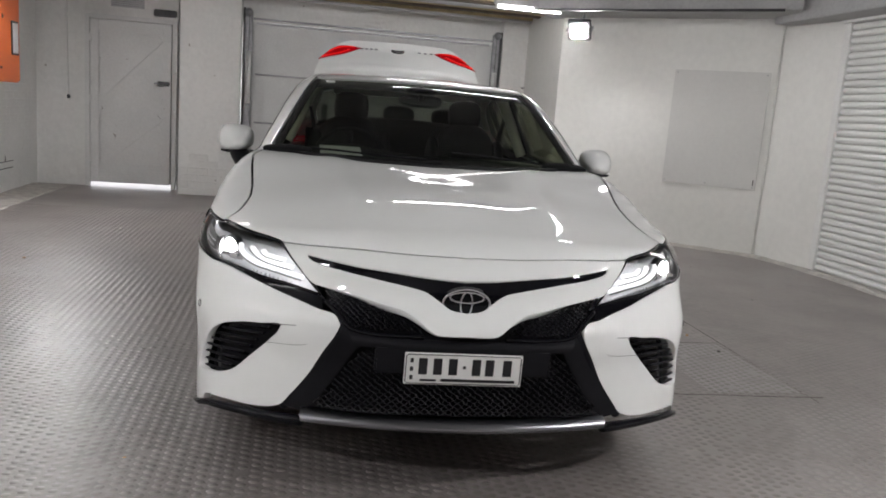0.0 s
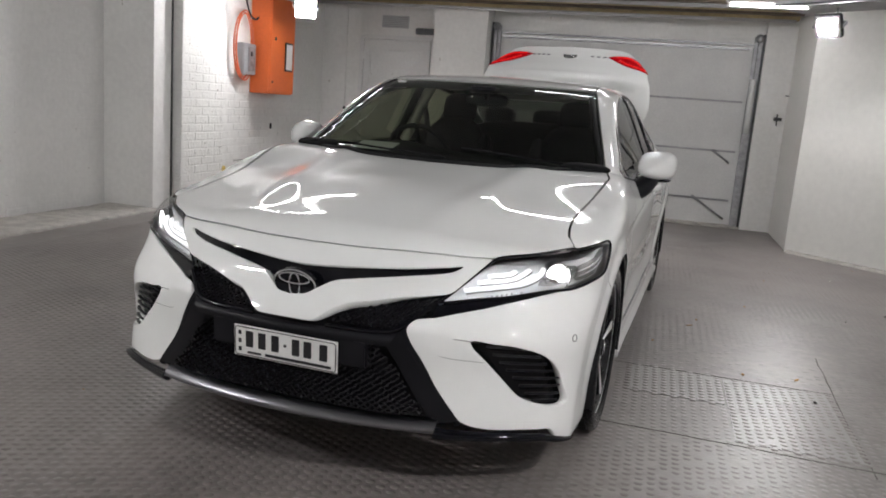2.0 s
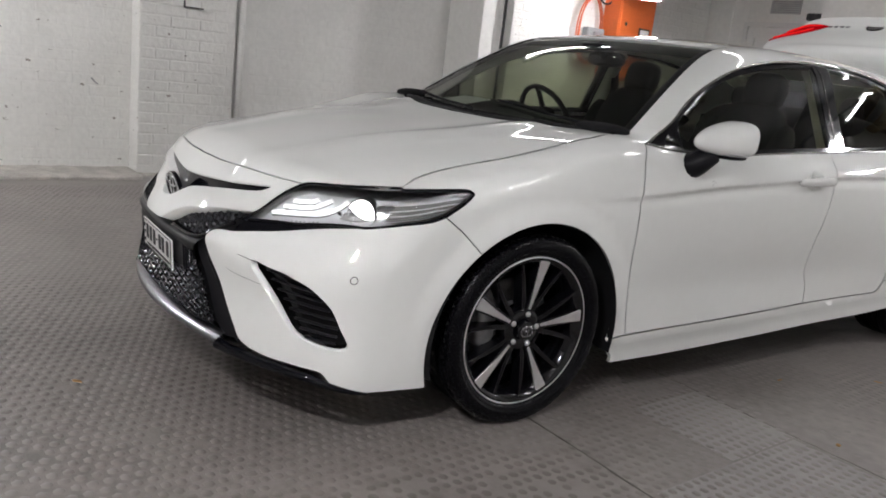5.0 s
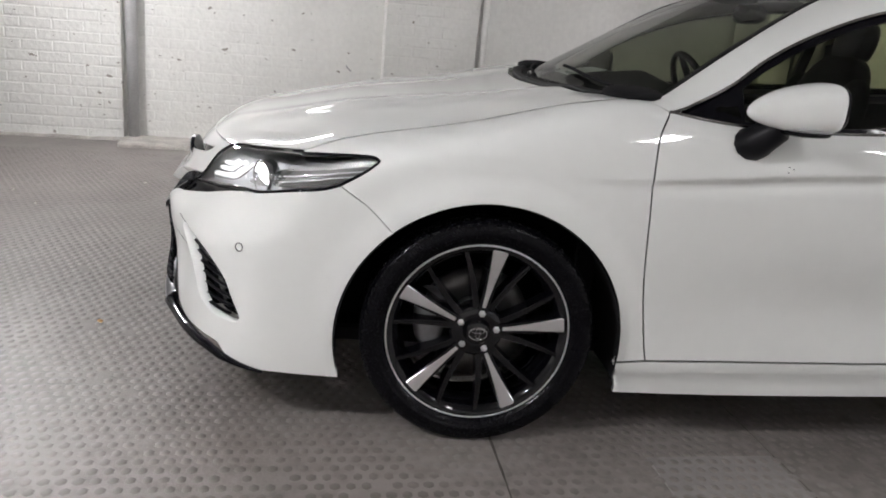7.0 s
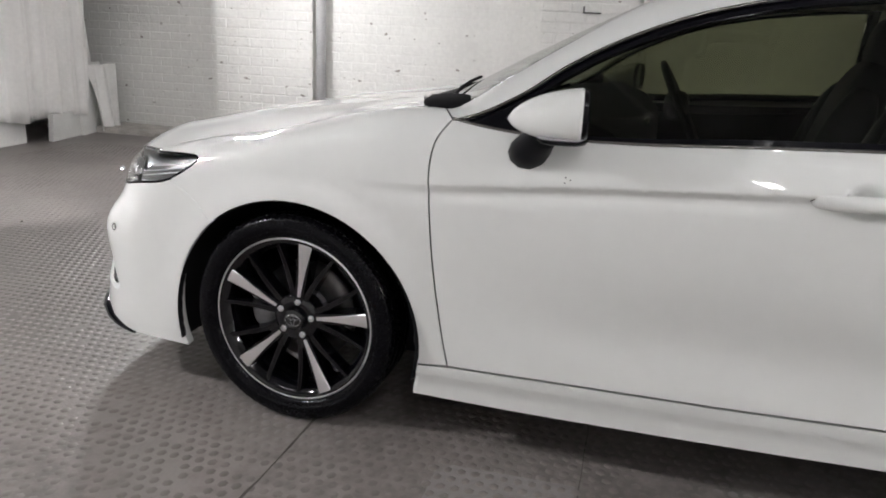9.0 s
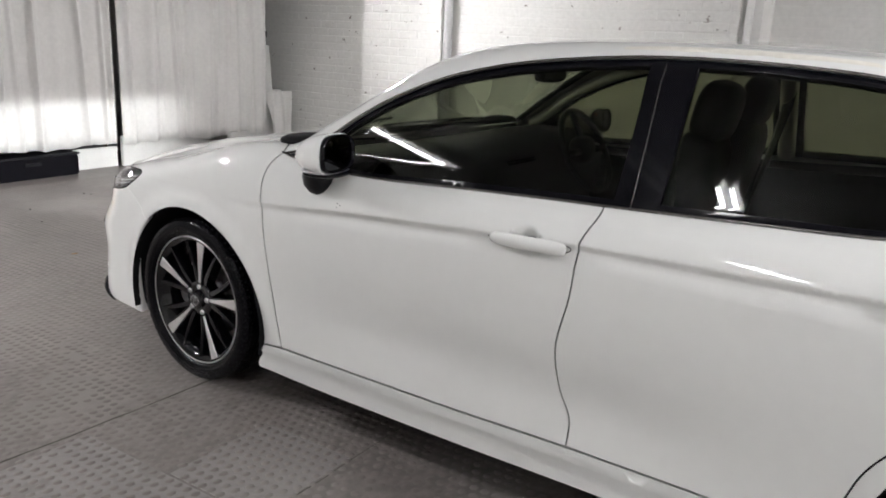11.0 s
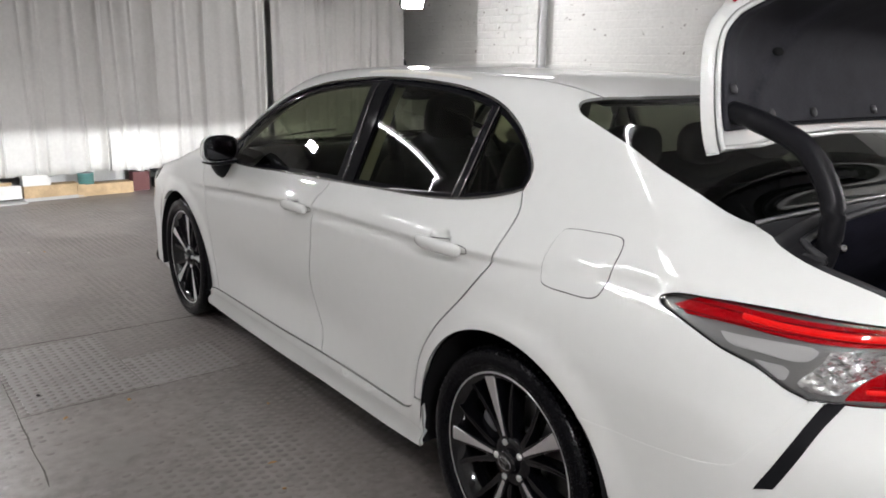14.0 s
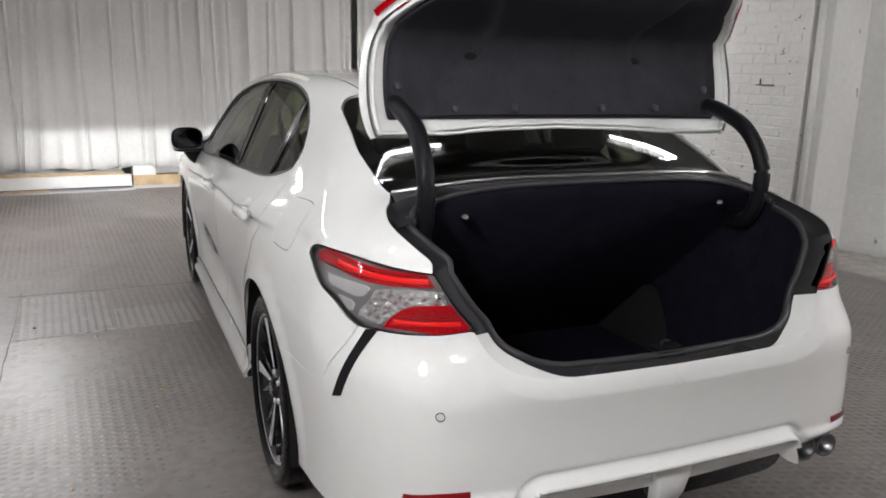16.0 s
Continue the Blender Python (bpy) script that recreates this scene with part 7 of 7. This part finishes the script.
for sx in (1, -1):
    band_l = ring(RR((.642, .955), (.56, .932), (.47, .90), (.37, .825), (.31, .783), n=4), RR((.31, .783), (.36, .771), (.48, .768), (.545, .80), (.59, .87), (.642, .955), n=4))
    me = sheet("lid_lamp", band_l, Lid, RED_LENS, step=.02, gap=-.001, out=.006, lip=.02)
    lm = part("lid_lamp", me if sx > 0 else mirrored(me), None, boot_lid, "red lamp on the boot lid")
    for line in (((.62, .94), (.55, .915), (.48, .885), (.40, .82)), ((.36, .785), (.46, .785), (.53, .815), (.57, .86))):
        glow = tube("light_bar", RR(*line, n=4) + (0, .010, 0), .006, RED_GLOW, 6)
        part("light_bar", glow if sx > 0 else mirrored(glow), None, lm)
badge(pose(0, 3.836, .79, -8, 0, 180), .052, .035, boot_lid)
for x in (-.30, -.26, -.22, -.18, .18, .23, .28):
    p = RR((x, .785))[0]
    part("lid_letter_bar", box("lid_letter_bar", p - (.013, .002, .009), p + (.013, .005, .009), DARK_SILVER, .002), None, boot_lid)
boot_lid.matrix_basis = SWING

# wheels
def wheel_at(m, a0, name="wheel"):
    w = part(name, lathe("wheel", [(-.10, .235), (-.09, .225), (.02, .215), (.085, .236), (.098, .251), (.102, .2605), (.099, .266), (.09, .267)], RIM_BLACK, 64), None, car, "gloss black alloy wheel with machined spokes")
    part("tyre", lathe("tyre", [(-.098, .25), (-.112, .27), (-.118, .295), (-.112, .318), (-.098, .329), (-.086, .3325), (-.08, .327), (-.072, .3335), (-.034, .3345), (-.031, .327), (-.024, .327), (-.021, .335), (.021, .335), (.024, .327), (.031, .327), (.034, .3345), (.072, .3365), (.08, .330), (.086, .3365), (.100, .3345), (.110, .328), (.114, .322), (.118, .307), (.118, .295), (.1175, .288), (.1155, .287), (.114, .281), (.112, .275), (.107, .270), (.101, .2655)], TYRE, 72), None, w, "black low-profile tyre")
    v, f = [], []
    for i in range(72):
        a = 2 * np.pi * i / 72
        for j, (t, r) in enumerate(((.088, .3365), (.113, .3245), (.113, .3265), (.088, .3385))):
            for da in (-.012, .012):
                v.append((t, r * np.cos(a + da), r * np.sin(a + da)))
        b = i * 8
        f += [(b + 4, b + 5, b + 7, b + 6), (b, b + 6, b + 7, b + 1), (b + 2, b + 3, b + 5, b + 4)]
    tagged(part("tread_shoulder", mesh_of("tread_shoulder", v, f, TREAD, False), None, w), kind="stuff")
    part("rim_edge", lathe("rim_edge", [(.1005, .2590), (.1032, .2610), (.1025, .2640), (.100, .266)], ALLOY, 72), None, w, "machined rim edge")
    part("hub", lathe("hub", [(.03, .08), (.07, .078), (.080, .070), (.083, .045), (.080, .036)], RIM_BLACK, 40), None, w)
    cap = part("hub_cap", lathe("hub_cap", [(.078, .036), (.096, .034), (.0985, .030), (.0995, 0.0)], RIM_BLACK, 32), None, w)
    badge(pose(.1005, 0, 0, 0, 0, 90), .026, .019, cap)
    for k in range(5):
        a = radians(a0 + 72 * k)
        c, s = np.cos(a), np.sin(a)

        def bar(r0, r1, w0, w1, x0, x1, deep, off=0.0, mat=RIM_BLACK, nm="spoke", lab="", bend=0.0):
            vv, ff = [], []
            for t in np.linspace(0, 1, 6):
                r = r0 + (r1 - r0) * t
                hw = (w0 + (w1 - w0) * t ** 1.4) / 2
                x = x0 + (x1 - x0) * t
                d = off + bend * t
                for dx, q in ((0, -hw), (0, hw), (-deep, hw * 1.25), (-deep, -hw * 1.25)):
                    yy, zz = r * np.cos(d) - q * np.sin(d), r * np.sin(d) + q * np.cos(d)
                    vv.append((x + dx, yy * c - zz * s, yy * s + zz * c))
            for i in range(5):
                for j in range(4):
                    m2 = (j + 1) % 4
                    ff.append((i * 4 + j, i * 4 + m2, i * 4 + 4 + m2, i * 4 + 4 + j))
            ff += [(3, 2, 1, 0), (20, 21, 22, 23)]
            part(nm, mesh_of(nm, vv, ff, mat, False), None, w, lab)
        bar(.035, .255, .026, .050, .080, .095, .05)
        bar(.074, .260, .010, .041, .0835, .0985, .004, mat=ALLOY, nm="spoke_face", lab="machined silver spoke face")
        for sd in (1, -1):
            bar(.035, .254, .020, .011, .074, .092, .045, off=radians(15 * sd), bend=radians(8 * sd))
            bar(.06, .251, .0035, .0028, .0765, .0945, .012, off=radians(15.5 * sd), bend=radians(8.2 * sd), nm="spoke_ridge")
        part("wheel_nut", lathe("wheel_nut", [(.066, .0105), (.087, .010), (.089, .006), (.0885, 0)], ALLOY, 6, mid=(0, .056 * c, .056 * s)), None, w)
    disc = part("brake_disc", lathe("brake_disc", [(-.01, .08), (.0, .08), (.001, .165), (-.02, .166), (-.02, .08)], IRON, 48), None, w)
    part("disc_hat", lathe("disc_hat", [(.0, .08), (.03, .078), (.033, .03)], CALIPER, 32), None, w)
    cal = blob("brake_caliper", (.012, -.135, .02), (.04, .045, .085), CALIPER, 3.2, (16, 12))
    part("brake_caliper", cal, None, w, "grey cast brake caliper")
    w.matrix_basis = m
    return w


wheel_at(pose(.785, 0, .335), 80)
wheel_at(pose(.785, 2.826, .335), 38)
wheel_at(pose(-.785, 0, .335, 0, 0, 180), 20)
wheel_at(pose(-.785, 2.826, .335, 0, 0, 180), 60)
for cy, cz, r in (ARCH_F, ARCH_R):
    a = np.radians(np.linspace(-13, 193, 36))
    for sx in (1, -1):
        v = []
        for x, rr in ((.905, r - .004), (.86, r + .004), (.60, r + .006), (.52, r - .01), (.50, .0)):
            v += [(sx * x, cy + rr * np.cos(t), cz + rr * np.sin(t)) for t in a]
        m = len(a)
        f = [(i * m + k, i * m + k + 1, (i + 1) * m + k + 1, (i + 1) * m + k) for i in range(4) for k in range(m - 1)]
        part("wheel_arch_liner", mesh_of("wheel_arch_liner", v, f, MATT_BLACK), None, car)

# cabin
part("cabin_floor", box("cabin_floor", (-.72, .3, .22), (.72, 2.8, .27), CABIN_DARK, .01), None, car)
part("bulkhead", box("bulkhead", (-.74, .30, .25), (.74, .36, .95), CABIN_DARK, .01), None, car)
trim = S((.46, .30), (.46, .94), n=4), S((.46, .94), (1.6, .975), (2.70, 1.05)), S((2.70, 1.05), (2.62, .8), (2.4, .6), (2.36, .3), n=4)
pair("door_trim", sheet("door_trim", ring(*trim), Barrel, CABIN_DARK, step=.08, out=-.075, lip=-.05), car)
part("headlining", sheet("headlining", ring(screen_top, roof_ditch[::-1], rear_top[::-1], rear_top * flip, roof_ditch * flip, (screen_top * flip)[::-1]), Barrel, HEADLINING, step=.06, out=-.035, lip=.002, gap=.02), None, car)
pair("cant_rail_trim", tube("cant_rail_trim", window_top[8:-10] + (-.045, 0, .0), .026, HEADLINING, 8), car)
pair("pillar_inner", tube("pillar_inner", S((1.79, 1.0), (1.79, 1.36), n=3) + (-.075, 0, 0), .035, HEADLINING, 8), car)
dash_prof = ((.40, .90), (.46, .965), (.62, 1.012), (.80, 1.012), (.90, .975), (.96, .92), (.965, .84), (.93, .74), (.90, .60), (.90, .35))
v, f = [], []
for x in np.linspace(-.74, .74, 25):
    hump = .035 * np.exp(-((x + .37) / .17) ** 2)
    v += [(x, y + .02 * np.cos(x * 2), z + hump * np.clip((y - .55) / .25, 0, 1) * (z > .9)) for y, z in dash_prof]
m = len(dash_prof)
f = [(i * m + k, i * m + k + 1, (i + 1) * m + k + 1, (i + 1) * m + k) for i in range(24) for k in range(m - 1)]
part("dashboard", mesh_of("dashboard", v, f, CABIN_DARK), None, car)
part("centre_screen", box("centre_screen", (-.12, .935, .80), (.12, .965, .95), GLOSS_BLACK, .008), None, car)
part("centre_console", box("centre_console", (-.11, .92, .27), (.11, 1.75, .60), CABIN_DARK, .03), None, car)
sw = pose(-.37, 1.06, .965, -62, 0, 0)
wheel_line = [np.array(sw @ Vector((.182 * np.cos(t), .182 * np.sin(t), 0))) for t in np.linspace(0, 2 * np.pi, 36, endpoint=False)]
steer = part("steering_wheel", tube("steering_wheel", wheel_line, .014, LEATHER, 8, closed=True), None, car)
part("steering_hub", blob("steering_hub", np.array(sw @ Vector((0, -.01, -.015))), (.07, .05, .06), CABIN_DARK, 2.6, (16, 10)), None, steer)
for a, b in (((-.06, 0), (-.175, .0)), ((.06, 0), (.175, .0)), ((0, -.05), (0, -.178))):
    part("steering_spoke", tube("steering_spoke", [np.array(sw @ Vector((*a, 0))), np.array(sw @ Vector((*b, 0)))], .014, CABIN_DARK, 6), None, steer)


def seat(x, y, wide=.25):
    """A padded seat with bolsters and a head restraint."""
    s = part("seat", blob("seat", (x, y, .47), (wide, .26, .10), LEATHER, 3.2), None, car, "black padded seat")
    back = pose(0, 0, 0, -17, 0, 0)
    part("backrest", blob("backrest", (x, y + .31, .83), (wide - .02, .085, .36), LEATHER, 3.4, (20, 16), back, lambda v: np.column_stack([v[:, 0] * (1 - .18 * np.clip(v[:, 2], 0, 1)), v[:, 1] + .15 * np.abs(v[:, 0]) ** 2 * -1, v[:, 2]])), None, s)
    for sx in (-1, 1):
        part("bolster", blob("bolster", (x + sx * (wide - .04), y + .27, .80), (.055, .085, .30), LEATHER, 2.6, (14, 12), back), None, s)
        part("head_post", tube("head_post", [(x + sx * .05, y + .405, 1.14), (x + sx * .05, y + .43, 1.23)], .007, CHROME, 6), None, s)
    part("head_restraint", blob("head_restraint", (x, y + .425, 1.235), (.108, .055, .092), LEATHER, 3.2, (18, 14), pose(0, 0, 0, -12, 0, 0)), None, s)


seat(-.37, 1.32)
seat(.37, 1.40)
bench = part("rear_bench", blob("rear_bench", (0, 2.25, .47), (.64, .27, .12), LEATHER, 4), None, car, "black padded rear bench")
part("bench_back", blob("bench_back", (0, 2.62, .84), (.64, .10, .34), LEATHER, 4, (28, 16), pose(0, 0, 0, -20, 0, 0)), None, bench)
for x in (-.37, 0, .37):
    part("head_restraint", blob("head_restraint", (x, 2.76, 1.20), (.12, .05, .07), LEATHER, 3), None, bench)
pair("seat_belt", tube("seat_belt", flow([(.64, 1.80, 1.27), (.60, 1.78, 1.1), (.55, 1.72, .8), (.60, 1.66, .5)], 5), .024, SATIN_BLACK, 6, squash=.15), car)
rv = part("rear_view_mirror", blob("rear_view_mirror", (0, 1.06, 1.295), (.12, .022, .036), GLOSS_BLACK, 3), None, car)
part("mirror_stem", tube("mirror_stem", [(0, 1.04, 1.30), (0, 1.0, 1.37)], .014, SATIN_BLACK, 8), None, rv)
part("sensor_housing", blob("sensor_housing", (0, 1.0, 1.345), (.09, .07, .02), SATIN_BLACK, 2.6), None, rv)
part("screen_shade_band", strip_loft("screen_shade_band", np.concatenate([(screen_top * flip)[::-1], screen_top[1:]]) + (0, -.004, -.012), np.concatenate([(screen_top * flip)[::-1], screen_top[1:]]) + (0, -.085, -.052), GAP_BLACK), None, car)
part("screen_black_edge", tube("screen_black_edge", np.concatenate([(screen_foot * flip)[::-1], screen_foot[1:]]) + (0, .035, .002), .02, GAP_BLACK, 6, squash=.5), None, car)
pair("screen_side_edge", tube("screen_side_edge", screen_side + (-.022, .0, -.012), .02, GAP_BLACK, 6, squash=.6), car)
part("compliance_label", box("compliance_label", (-.52, 1.035, 1.355), (-.47, 1.037, 1.368), PAPER, 0), None, car)

sheet_paper = tagged(new("paper_sheet", box("paper_sheet", (-.10, -.085, 0), (.10, .085, .003), PAPER, .0008)), "sheet of white paper lying on the dark dashboard", "paper")
sheet_paper.matrix_world = pose(-.42, .56, 1.022, 10, 0, 4)

# ---- bricks that can be told apart, last ----
SHARED = {}
for wall, x, y0, y1, proud, z0, z1 in BRICKS:
    for k, (y, z, ln) in enumerate(lay(y0, y1, z0, z1)):
        key = (round(ln, 3), rng.randrange(5))
        if key not in SHARED:
            v, f = brick_mesh("brick", ln, proud * rng.uniform(.6, 1.3), len(SHARED))
            SHARED[key] = mesh_of("brick", v, f, WALL, False)
        ob = new("brick", SHARED[key])
        ob.parent = wall
        ob.matrix_basis = pose(x + rng.uniform(-.002, .001), y, z, rng.uniform(-.6, .6), rng.uniform(-1, 1), rng.uniform(-.8, .8))
